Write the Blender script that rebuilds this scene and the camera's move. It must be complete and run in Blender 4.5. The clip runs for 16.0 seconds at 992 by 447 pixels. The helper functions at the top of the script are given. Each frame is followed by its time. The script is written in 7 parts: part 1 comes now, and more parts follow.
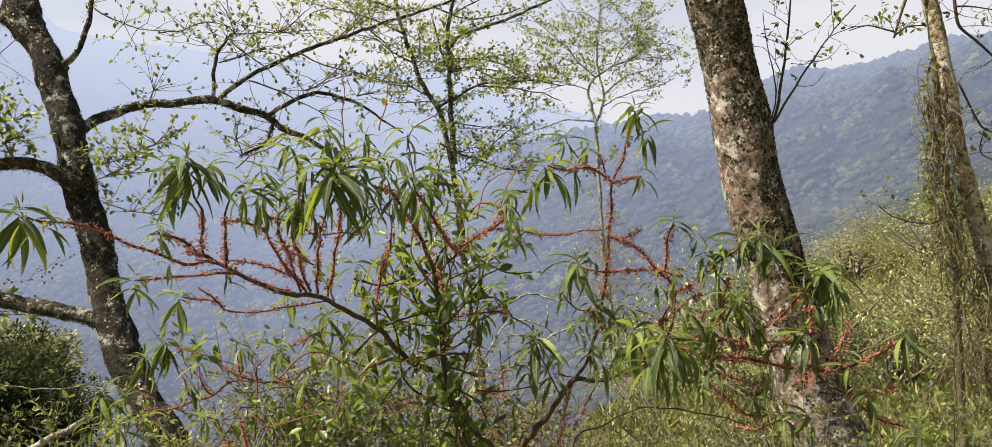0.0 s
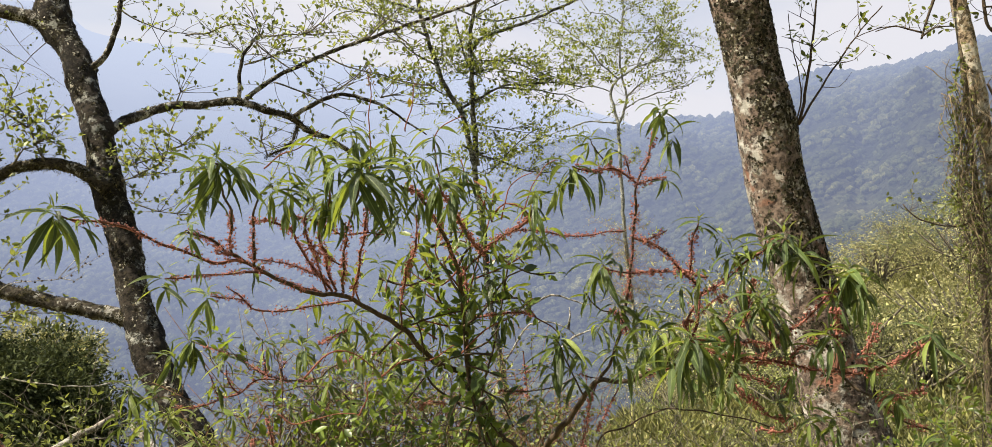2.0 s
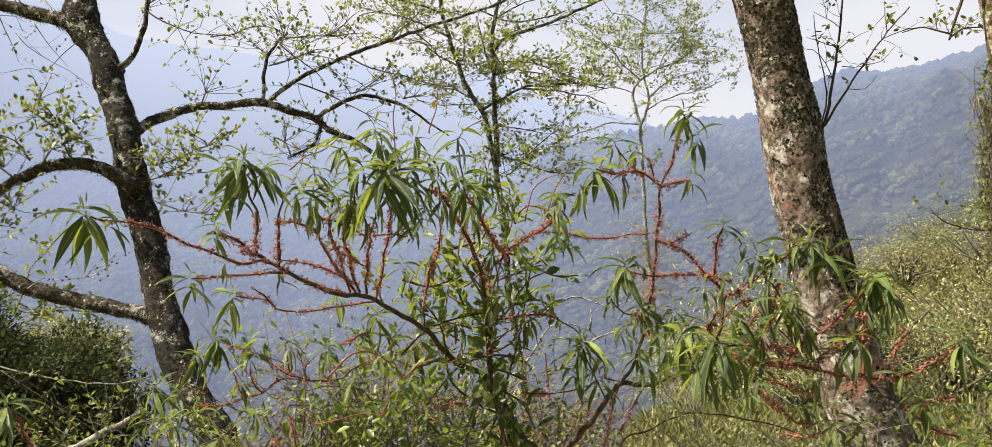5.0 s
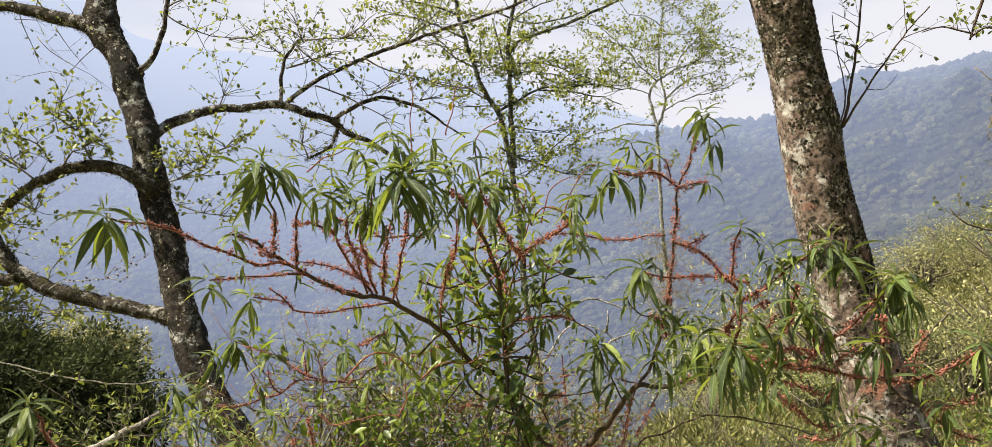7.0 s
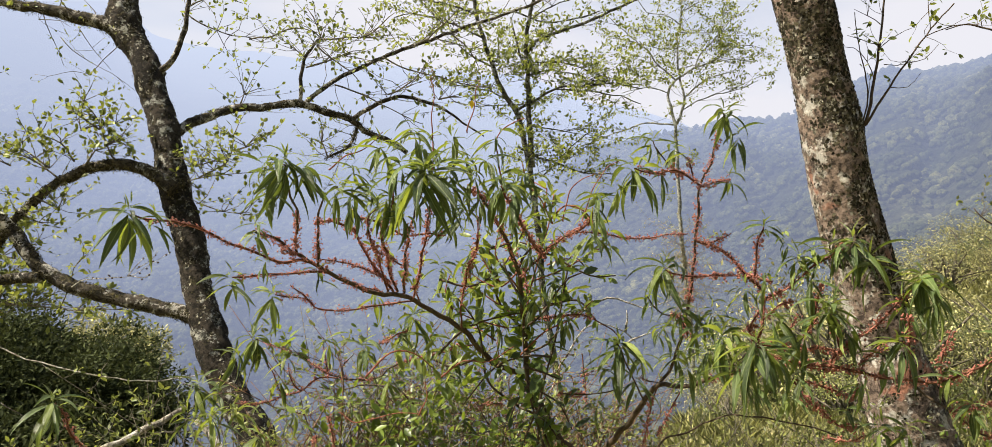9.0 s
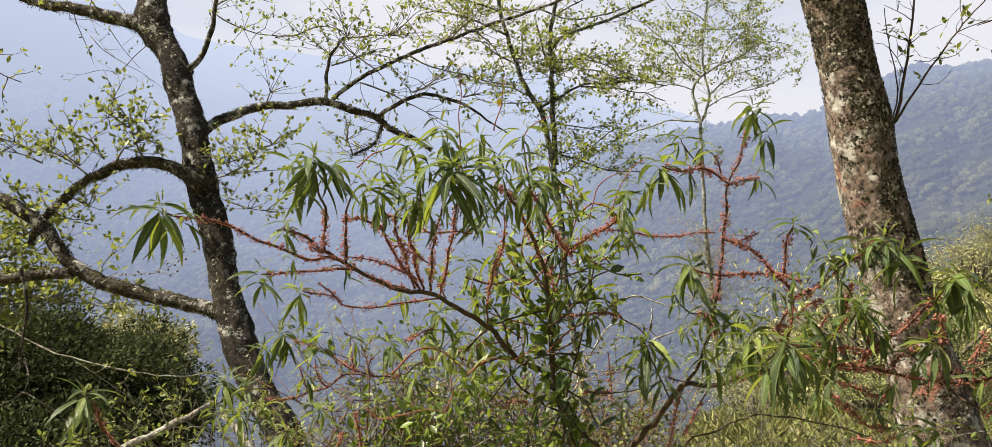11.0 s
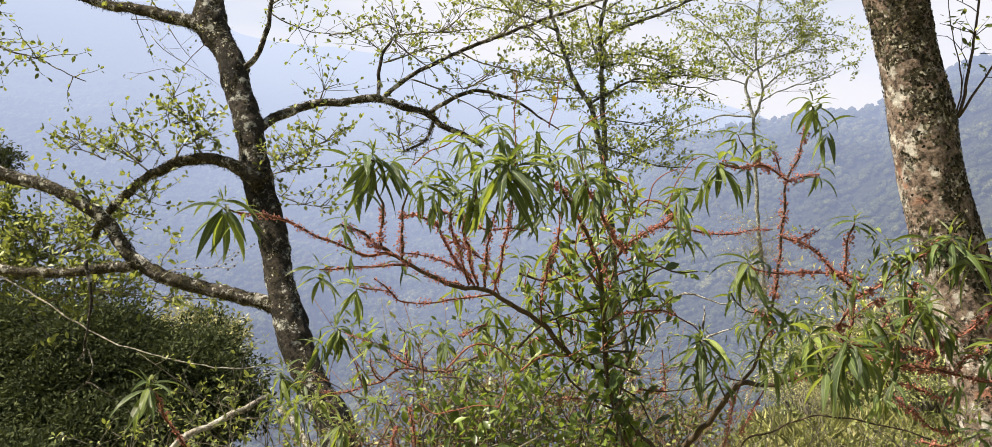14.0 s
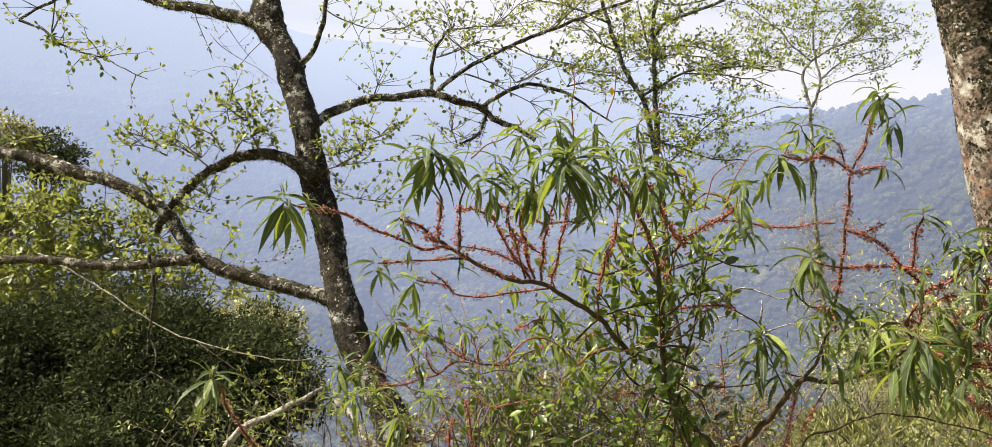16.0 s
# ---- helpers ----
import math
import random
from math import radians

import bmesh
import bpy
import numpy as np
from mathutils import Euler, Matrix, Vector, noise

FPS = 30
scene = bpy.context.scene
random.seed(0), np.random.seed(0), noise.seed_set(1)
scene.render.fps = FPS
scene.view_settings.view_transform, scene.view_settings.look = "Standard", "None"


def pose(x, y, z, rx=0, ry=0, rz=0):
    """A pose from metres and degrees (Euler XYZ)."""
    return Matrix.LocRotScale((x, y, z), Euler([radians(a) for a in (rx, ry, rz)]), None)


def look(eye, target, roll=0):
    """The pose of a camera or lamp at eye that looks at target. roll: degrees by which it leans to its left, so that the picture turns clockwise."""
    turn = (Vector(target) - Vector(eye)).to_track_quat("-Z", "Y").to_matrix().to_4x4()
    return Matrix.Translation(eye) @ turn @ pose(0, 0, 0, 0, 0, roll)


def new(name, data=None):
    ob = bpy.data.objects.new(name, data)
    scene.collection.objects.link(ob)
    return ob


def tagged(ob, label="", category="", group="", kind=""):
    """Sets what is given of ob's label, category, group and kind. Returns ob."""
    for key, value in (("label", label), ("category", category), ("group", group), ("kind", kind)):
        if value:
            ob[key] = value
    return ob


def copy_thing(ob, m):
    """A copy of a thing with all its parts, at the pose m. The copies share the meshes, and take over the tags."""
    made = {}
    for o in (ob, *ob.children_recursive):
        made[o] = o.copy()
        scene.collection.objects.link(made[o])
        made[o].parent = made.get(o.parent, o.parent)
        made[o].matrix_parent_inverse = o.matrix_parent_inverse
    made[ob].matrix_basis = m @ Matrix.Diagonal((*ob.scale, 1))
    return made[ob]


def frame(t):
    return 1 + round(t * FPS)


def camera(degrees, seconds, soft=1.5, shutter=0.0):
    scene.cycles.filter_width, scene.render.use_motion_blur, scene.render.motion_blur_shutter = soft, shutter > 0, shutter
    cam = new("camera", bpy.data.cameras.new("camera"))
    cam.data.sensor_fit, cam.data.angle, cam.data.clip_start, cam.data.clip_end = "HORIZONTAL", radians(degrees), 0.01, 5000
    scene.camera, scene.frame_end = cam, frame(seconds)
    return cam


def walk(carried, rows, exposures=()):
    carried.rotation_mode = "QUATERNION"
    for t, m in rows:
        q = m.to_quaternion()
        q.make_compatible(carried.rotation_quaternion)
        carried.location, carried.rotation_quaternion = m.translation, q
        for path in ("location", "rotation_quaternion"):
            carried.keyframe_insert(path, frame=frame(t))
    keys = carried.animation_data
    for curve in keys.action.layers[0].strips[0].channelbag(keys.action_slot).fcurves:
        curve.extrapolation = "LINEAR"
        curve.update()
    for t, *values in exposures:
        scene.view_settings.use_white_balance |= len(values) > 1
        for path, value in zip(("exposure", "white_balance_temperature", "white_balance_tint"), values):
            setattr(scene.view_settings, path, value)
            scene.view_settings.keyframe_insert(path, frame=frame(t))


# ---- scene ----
cam = camera(60.5, 16.0, soft=0.45)
PATH = [
    (0, (-0.03, 0.188, 1.606), (-0.036, 2.188, 1.612), 0.0),
    (0.5, (-0.033, 0.185, 1.605), (-0.06, 2.185, 1.612), 0.0),
    (1, (-0.036, 0.183, 1.605), (-0.07, 2.182, 1.613), 0.1),
    (1.5, (-0.035, 0.179, 1.605), (-0.085, 2.179, 1.614), 0.1),
    (2, (-0.037, 0.179, 1.603), (-0.094, 2.178, 1.613), 0.2),
    (2.5, (-0.038, 0.178, 1.604), (-0.105, 2.177, 1.614), 0.2),
    (3, (-0.037, 0.179, 1.604), (-0.114, 2.177, 1.614), 0.3),
    (3.5, (-0.037, 0.179, 1.604), (-0.123, 2.177, 1.614), 0.3),
    (4, (-0.04, 0.18, 1.606), (-0.133, 2.178, 1.616), 0.4),
    (6.5, (-0.044, 0.174, 1.606), (-0.177, 2.17, 1.621), 0.5),
    (7, (-0.044, 0.177, 1.606), (-0.188, 2.172, 1.621), 0.5),
    (7.5, (-0.046, 0.177, 1.605), (-0.198, 2.172, 1.619), 0.5),
    (8, (-0.049, 0.178, 1.605), (-0.216, 2.171, 1.619), 0.6),
    (8.5, (-0.051, 0.178, 1.605), (-0.224, 2.17, 1.618), 0.6),
    (9, (-0.053, 0.18, 1.603), (-0.238, 2.171, 1.616), 0.6),
    (11.5, (-0.064, 0.179, 1.605), (-0.318, 2.163, 1.609), 0.7),
    (12, (-0.066, 0.178, 1.606), (-0.338, 2.159, 1.608), 0.7),
    (12.5, (-0.067, 0.173, 1.604), (-0.363, 2.151, 1.605), 0.9),
    (13, (-0.071, 0.175, 1.605), (-0.385, 2.15, 1.604), 0.9),
    (13.5, (-0.074, 0.174, 1.606), (-0.406, 2.146, 1.603), 1.0),
    (14, (-0.076, 0.173, 1.606), (-0.428, 2.142, 1.601), 0.9),
    (14.5, (-0.083, 0.174, 1.605), (-0.476, 2.135, 1.597), 0.8),
    (15, (-0.085, 0.173, 1.604), (-0.51, 2.128, 1.591), 0.8),
    (15.5, (-0.088, 0.175, 1.604), (-0.538, 2.124, 1.588), 0.8),
    (16, (-0.091, 0.174, 1.605), (-0.56, 2.118, 1.584), 0.8),
]
walk(cam, [(t, look(eye, target, roll)) for t, eye, target, roll in PATH], [(0, 1.32, 6800, 11), (7, 1.43, 6800, 11), (9, 1.41, 6800, 11), (11.5, 1.38, 6800, 11), (14, 1.52, 6800, 11), (16, 1.55, 6800, 11)])

# ---- light ----
SUN_AZ, SUN_EL = radians(-102), radians(52)      # azimuth from +y towards +x
world = bpy.data.worlds.new("sky")
scene.world = world
world.use_nodes = True
wt = world.node_tree
wn, wl = wt.nodes, wt.links
sky = wn.new("ShaderNodeTexSky")
sky.sky_type, sky.sun_disc = "NISHITA", False
sky.sun_elevation, sky.sun_rotation = SUN_EL, SUN_AZ
sky.dust_density, sky.air_density, sky.altitude = 1.0, 1.0, 1800
w_co = wn.new("ShaderNodeTexCoord")
w_map = wn.new("ShaderNodeMapping")
w_map.inputs["Scale"].default_value = (1, 1, 3.5)
w_noise = wn.new("ShaderNodeTexNoise")
w_noise.inputs["Scale"].default_value, w_noise.inputs["Detail"].default_value = 1.5, 5
w_ramp = wn.new("ShaderNodeMapRange")
w_ramp.inputs[1].default_value, w_ramp.inputs[2].default_value = 0.38, 0.62
w_ramp.inputs[3].default_value, w_ramp.inputs[4].default_value = 0.40, 1.0
w_mix = wn.new("ShaderNodeMix")
w_mix.data_type = "RGBA"
w_mix.inputs["B"].default_value = (5.15, 5.3, 5.9, 1)     # thin white cloud
wl.new(w_co.outputs["Generated"], w_map.inputs["Vector"])
wl.new(w_map.outputs[0], w_noise.inputs["Vector"])
wl.new(w_noise.outputs["Fac"], w_ramp.inputs[0])
w_sep = wn.new("ShaderNodeSeparateXYZ")
w_low = wn.new("ShaderNodeMapRange")
w_low.inputs[1].default_value, w_low.inputs[2].default_value = 0.25, 0.75
w_low.inputs[3].default_value, w_low.inputs[4].default_value = 1.0, 0.12
w_mul = wn.new("ShaderNodeMath")
w_mul.operation = "MULTIPLY"
wl.new(w_co.outputs["Generated"], w_sep.inputs[0])
wl.new(w_sep.outputs["Z"], w_low.inputs[0])
wl.new(w_ramp.outputs[0], w_mul.inputs[0])
wl.new(w_low.outputs[0], w_mul.inputs[1])
wl.new(w_mul.outputs[0], w_mix.inputs["Factor"])
wl.new(sky.outputs[0], w_mix.inputs["A"])
wl.new(w_mix.outputs["Result"], wn["Background"].inputs["Color"])
wn["Background"].inputs["Strength"].default_value = 0.061

sun = new("sun", bpy.data.lights.new("sun", "SUN"))
sun.data.energy, sun.data.angle, sun.data.color = 5.0, radians(0.8), (1, 0.93, 0.80)
sun_way = Vector((math.sin(SUN_AZ) * math.cos(SUN_EL), math.cos(SUN_AZ) * math.cos(SUN_EL), math.sin(SUN_EL)))
sun.matrix_world = look(sun_way * 60, (0, 0, 0))


# ---- materials ----
def material(name, rough=0.7, spec=0.3):
    m = bpy.data.materials.new(name)
    m.use_nodes = True
    b = m.node_tree.nodes["Principled BSDF"]
    b.inputs["Roughness"].default_value = rough
    b.inputs["Specular IOR Level"].default_value = spec
    return m, m.node_tree.nodes, m.node_tree.links, b


def noise_tex(n, l, scale, detail=4, rough=0.6, co=None):
    t = n.new("ShaderNodeTexNoise")
    t.inputs["Scale"].default_value, t.inputs["Detail"].default_value = scale, detail
    t.inputs["Roughness"].default_value = rough
    if co is not None:
        l.new(co, t.inputs["Vector"])
    return t


def ramp(n, l, fac, stops):
    r = n.new("ShaderNodeValToRGB")
    while len(r.color_ramp.elements) < len(stops):
        r.color_ramp.elements.new(0.5)
    for e, (p, c) in zip(r.color_ramp.elements, stops):
        e.position, e.color = p, (*c, 1)
    l.new(fac, r.inputs[0])
    return r.outputs[0]


def mixed(n, l, fac, a, b, how="MIX"):
    m = n.new("ShaderNodeMix")
    m.data_type, m.blend_type = "RGBA", how
    for sock, v in (("Factor", fac), ("A", a), ("B", b)):
        if isinstance(v, (int, float)):
            m.inputs[sock].default_value = v
        elif isinstance(v, tuple):
            m.inputs[sock].default_value = (*v, 1)
        else:
            l.new(v, m.inputs[sock])
    return m.outputs["Result"]


def bumped(n, l, b, height, strength, dist):
    u = n.new("ShaderNodeBump")
    u.inputs["Strength"].default_value, u.inputs["Distance"].default_value = strength, dist
    l.new(height, u.inputs["Height"])
    l.new(u.outputs[0], b.inputs["Normal"])


def span(n, l, fac, a, b):
    r = n.new("ShaderNodeMapRange")
    r.inputs[1].default_value, r.inputs[2].default_value = a, b
    l.new(fac, r.inputs[0])
    return r.outputs[0]


def leaf_material(name, dark, light, glow, through_part=0.45, veins=False, by_object=False, rough=0.5, spec=0.35):
    """A leaf: gloss above, light shining through."""
    m, n, l, b = material(name, rough, spec)
    if by_object:
        rnd = n.new("ShaderNodeObjectInfo").outputs["Random"]
    else:
        rnd = n.new("ShaderNodeNewGeometry").outputs["Random Per Island"]
    col = ramp(n, l, rnd, [(0.0, tuple(0.7 * p for p in dark)), (0.5, tuple(0.65 * p + 0.35 * q for p, q in zip(dark, light))), (1.0, tuple(1.25 * q for q in light))])
    geo = n.new("ShaderNodeNewGeometry")
    blotch = noise_tex(n, l, 35, 3, co=geo.outputs["Position"])
    col = mixed(n, l, 0.5, col, ramp(n, l, blotch.outputs["Fac"], [(0.3, (0.55, 0.55, 0.5)), (0.7, (1.25, 1.2, 1.0))]), "MULTIPLY")
    if veins:
        uv = n.new("ShaderNodeUVMap")
        sep = n.new("ShaderNodeSeparateXYZ")
        l.new(uv.outputs[0], sep.inputs[0])
        off = n.new("ShaderNodeMath")
        off.operation = "SUBTRACT"
        off.inputs[1].default_value = 0.5
        l.new(sep.outputs["X"], off.inputs[0])
        side = n.new("ShaderNodeMath")
        side.operation = "ABSOLUTE"
        l.new(off.outputs[0], side.inputs[0])
        mid = n.new("ShaderNodeMapRange")
        mid.inputs[1].default_value, mid.inputs[2].default_value = 0.075, 0.03
        l.new(side.outputs[0], mid.inputs[0])
        slant = n.new("ShaderNodeMath")
        slant.operation, slant.inputs[1].default_value = "MULTIPLY_ADD", -0.35
        l.new(side.outputs[0], slant.inputs[0])
        l.new(sep.outputs["Y"], slant.inputs[2])
        rib = n.new("ShaderNodeMath")
        rib.operation, rib.inputs[1].default_value = "MULTIPLY", 190
        l.new(slant.outputs[0], rib.inputs[0])
        wave = n.new("ShaderNodeMath")
        wave.operation = "SINE"
        l.new(rib.outputs[0], wave.inputs[0])
        ribs = span(n, l, wave.outputs[0], 0.2, 1.0)
        col = mixed(n, l, mid.outputs[0], mixed(n, l, ribs, col, mixed(n, l, 0.2, col, (0.22, 0.30, 0.09))), mixed(n, l, 0.45, col, (0.28, 0.34, 0.12)))
        bumped(n, l, b, mixed(n, l, 0.5, wave.outputs[0], noise_tex(n, l, 420, 3, 0.6, geo.outputs["Position"]).outputs["Fac"]), 0.6, 0.0012)
    l.new(col, b.inputs["Base Color"])
    tr = n.new("ShaderNodeBsdfTranslucent")
    l.new(mixed(n, l, 0.75, col, glow), tr.inputs["Color"])
    mx = n.new("ShaderNodeMixShader")
    mx.inputs[0].default_value = through_part
    l.new(b.outputs[0], mx.inputs[1])
    l.new(tr.outputs[0], mx.inputs[2])
    l.new(mx.outputs[0], n["Material Output"].inputs["Surface"])
    return m


def bark_material(name, deep, mid, lichen, lichen_part, moss, moss_part, red=0.0, scale=1.0, crusted=0.51):
    m, n, l, b = material(name, 0.9, 0.15)
    geo = n.new("ShaderNodeNewGeometry")
    pos = geo.outputs["Position"]
    fine = noise_tex(n, l, 38 * scale, 8, 0.72, pos)
    broad = noise_tex(n, l, 7 * scale, 6, 0.65, pos)
    col = ramp(n, l, fine.outputs["Fac"], [(0.39, deep), (0.5, mid), (0.64, tuple(min(1, 1.4 * c) for c in mid))])
    patch = noise_tex(n, l, 11 * scale, 7, 0.7, pos)
    grey = ramp(n, l, fine.outputs["Fac"], [(0.3, tuple(0.45 * c for c in lichen)), (0.62, lichen)])
    col = mixed(n, l, span(n, l, patch.outputs["Fac"], lichen_part + 0.05, lichen_part - 0.01), col, grey)
    if red:
        spot = noise_tex(n, l, 3.1 * scale, 4, 0.6, pos)
        col = mixed(n, l, span(n, l, spot.outputs["Fac"], red, red + 0.05), col, (0.30, 0.14, 0.09))
    tuft = noise_tex(n, l, 9 * scale, 6, 0.75, pos)
    up = n.new("ShaderNodeSeparateXYZ")
    l.new(geo.outputs["Normal"], up.inputs[0])
    lean = n.new("ShaderNodeMath")
    lean.operation, lean.inputs[1].default_value = "MULTIPLY_ADD", 0.09
    l.new(up.outputs["Z"], lean.inputs[0])
    l.new(tuft.outputs["Fac"], lean.inputs[2])
    mossy = ramp(n, l, fine.outputs["Fac"], [(0.3, tuple(0.35 * c for c in moss)), (0.7, moss)])
    col = mixed(n, l, span(n, l, lean.outputs[0], moss_part, moss_part + 0.06), col, mossy)
    crust_a, crust_b = noise_tex(n, l, 4.5 * scale, 8, 0.7, pos), noise_tex(n, l, 24 * scale, 8, 0.8, pos)
    crust = mixed(n, l, 0.55, crust_a.outputs["Fac"], crust_b.outputs["Fac"])
    col = mixed(n, l, span(n, l, crust, crusted, crusted + 0.03), col, mixed(n, l, 0.85, col, deep))
    col = mixed(n, l, span(n, l, broad.outputs["Fac"], 0.55, 0.7), col, mixed(n, l, 0.6, col, deep))
    l.new(col, b.inputs["Base Color"])
    bumped(n, l, b, mixed(n, l, 0.2, fine.outputs["Fac"], patch.outputs["Fac"]), 0.9, 0.03 / scale)
    return m


def plain(name, dark, light, scale=30, rough=0.8, spec=0.2, bump=0.4):
    m, n, l, b = material(name, rough, spec)
    t = noise_tex(n, l, scale, 6, 0.65, n.new("ShaderNodeNewGeometry").outputs["Position"])
    l.new(ramp(n, l, t.outputs["Fac"], [(0.3, dark), (0.7, light)]), b.inputs["Base Color"])
    bumped(n, l, b, t.outputs["Fac"], bump, 0.3 / scale)
    return m


def distant_hazed(name, stops, scale, per_island, reach=1450.0):
    """Far hillside with blue haze painted as emission, growing away from the look-out."""
    m, n, l, b = material(name, 0.95, 0.05)
    geo = n.new("ShaderNodeNewGeometry")
    t = noise_tex(n, l, scale, 6, 0.65, geo.outputs["Position"])
    col = ramp(n, l, t.outputs["Fac"], stops)
    if per_island:
        col = mixed(n, l, 0.8, col, ramp(n, l, geo.outputs["Random Per Island"], [(0, (0.6, 0.65, 0.6)), (0.6, (1, 1, 1)), (1, (1.6, 1.5, 1.2))]), "MULTIPLY")
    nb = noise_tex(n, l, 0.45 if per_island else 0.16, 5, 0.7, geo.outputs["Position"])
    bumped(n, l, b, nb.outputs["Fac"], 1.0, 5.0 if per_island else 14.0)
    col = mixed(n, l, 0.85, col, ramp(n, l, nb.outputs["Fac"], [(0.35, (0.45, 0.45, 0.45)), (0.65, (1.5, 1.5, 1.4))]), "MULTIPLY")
    l.new(col, b.inputs["Base Color"])
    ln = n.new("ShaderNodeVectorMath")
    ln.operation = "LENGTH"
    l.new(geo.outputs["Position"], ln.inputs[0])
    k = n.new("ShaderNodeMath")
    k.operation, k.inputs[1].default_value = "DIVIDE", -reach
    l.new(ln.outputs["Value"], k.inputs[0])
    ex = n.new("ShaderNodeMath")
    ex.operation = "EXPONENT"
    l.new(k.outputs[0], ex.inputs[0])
    # haze glow mixed over the surface colour, paler the farther off
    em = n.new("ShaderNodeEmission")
    haze_col = ramp(n, l, ex.outputs[0], [(0.05, (0.32, 0.37, 0.485)), (0.30, (0.255, 0.305, 0.445)), (0.65, (0.215, 0.255, 0.385))])
    l.new(haze_col, em.inputs["Color"])
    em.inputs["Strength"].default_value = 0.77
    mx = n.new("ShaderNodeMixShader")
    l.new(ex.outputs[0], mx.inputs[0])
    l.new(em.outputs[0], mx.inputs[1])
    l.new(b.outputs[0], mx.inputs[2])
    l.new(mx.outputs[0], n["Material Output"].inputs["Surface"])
    return m


OLD = ((0.012, 0.026, 0.009), (0.080, 0.118, 0.034), (0.30, 0.38, 0.05), 0.2, True)
FRESH = ((0.034, 0.060, 0.015), (0.175, 0.22, 0.05), (0.42, 0.49, 0.05), 0.30, True)
M_SHRUB_LEAF = leaf_material("shrub_leaf", *OLD, True, 0.45, 0.35)
M_SHRUB_LEAF_JOINED = leaf_material("shrub_leaf_joined", *OLD, False, 0.45, 0.35)
M_SHRUB_YOUNG = leaf_material("young_shrub_leaf", *FRESH, True, 0.45, 0.45)
M_SHRUB_YOUNG_JOINED = leaf_material("young_shrub_leaf_joined", *FRESH, False, 0.45, 0.45)
M_YOUNG_LEAF = leaf_material("young_leaf", (0.028, 0.046, 0.010), (0.19, 0.225, 0.055), (0.42, 0.46, 0.08), 0.32)
M_BRIGHT_LEAF = leaf_material("bright_leaf", (0.05, 0.075, 0.014), (0.20, 0.225, 0.05), (0.42, 0.45, 0.08), 0.32)
M_ALDER_LEAF = leaf_material("alder_leaf", (0.030, 0.046, 0.012), (0.17, 0.20, 0.04), (0.48, 0.53, 0.08), 0.38)
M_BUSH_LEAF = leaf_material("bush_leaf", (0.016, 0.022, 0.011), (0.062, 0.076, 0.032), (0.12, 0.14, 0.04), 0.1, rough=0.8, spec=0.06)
M_SLOPE_LEAF = leaf_material("slope_leaf", (0.065, 0.067, 0.028), (0.39, 0.375, 0.165), (0.38, 0.37, 0.14), 0.22)
M_SLOPE_GREEN = leaf_material("slope_green_leaf", (0.055, 0.070, 0.022), (0.33, 0.35, 0.12), (0.34, 0.37, 0.12), 0.24)
M_UNDER_LEAF = leaf_material("undergrowth_leaf", (0.022, 0.034, 0.008), (0.20, 0.22, 0.06), (0.38, 0.41, 0.08), 0.28)
M_CREEPER_LEAF = leaf_material("creeper_leaf", (0.02, 0.028, 0.009), (0.17, 0.19, 0.05), (0.38, 0.42, 0.06), 0.3)
M_FRESH_VINE = leaf_material("fresh_vine_leaf", (0.055, 0.08, 0.014), (0.20, 0.235, 0.05), (0.42, 0.47, 0.06), 0.32, rough=0.42)
M_GREY_LEAF = leaf_material("grey_green_leaf", (0.030, 0.040, 0.017), (0.20, 0.22, 0.085), (0.30, 0.33, 0.09), 0.25)
M_GRASS = leaf_material("dry_grass", (0.09, 0.092, 0.036), (0.36, 0.35, 0.15), (0.36, 0.38, 0.12), 0.3)
M_VINE_LEAF = leaf_material("vine_leaf", (0.020, 0.042, 0.010), (0.12, 0.165, 0.032), (0.36, 0.46, 0.04), 0.35, rough=0.4)
M_DARK_VINE = leaf_material("dark_vine_leaf", (0.010, 0.022, 0.007), (0.055, 0.085, 0.022), (0.20, 0.28, 0.03), 0.22, rough=0.4)
M_MOSS = leaf_material("moss", (0.03, 0.026, 0.010), (0.17, 0.145, 0.05), (0.30, 0.25, 0.07), 0.25, rough=0.9, spec=0.1)
M_DARK_MOSS = leaf_material("dark_moss", (0.012, 0.011, 0.005), (0.07, 0.062, 0.02), (0.16, 0.15, 0.03), 0.2, rough=0.9, spec=0.1)
M_CRUST = leaf_material("lichen_crust", (0.03, 0.026, 0.02), (0.36, 0.34, 0.28), (0.2, 0.2, 0.15), 0.05, rough=0.95, spec=0.05)
M_YELLOW = leaf_material("yellow_leaf", (0.55, 0.36, 0.02), (0.65, 0.42, 0.03), (0.8, 0.55, 0.05), 0.4)
M_BARK_DARK = bark_material("dark_mossy_bark", (0.007, 0.006, 0.004), (0.036, 0.029, 0.021), (0.36, 0.36, 0.31), 0.41, (0.06, 0.056, 0.014), 0.62)
M_BARK_LIMB = bark_material("lichen_limb_bark", (0.014, 0.012, 0.009), (0.06, 0.05, 0.036), (0.46, 0.44, 0.38), 0.44, (0.12, 0.105, 0.03), 0.60)
M_BARK_PALE = bark_material("pale_lichen_bark", (0.035, 0.026, 0.020), (0.165, 0.122, 0.092), (0.50, 0.47, 0.40), 0.43, (0.07, 0.06, 0.03), 0.66, red=0.60, scale=0.75, crusted=0.535)
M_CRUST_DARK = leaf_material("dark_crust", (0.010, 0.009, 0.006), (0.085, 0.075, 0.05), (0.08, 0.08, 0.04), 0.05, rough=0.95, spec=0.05)
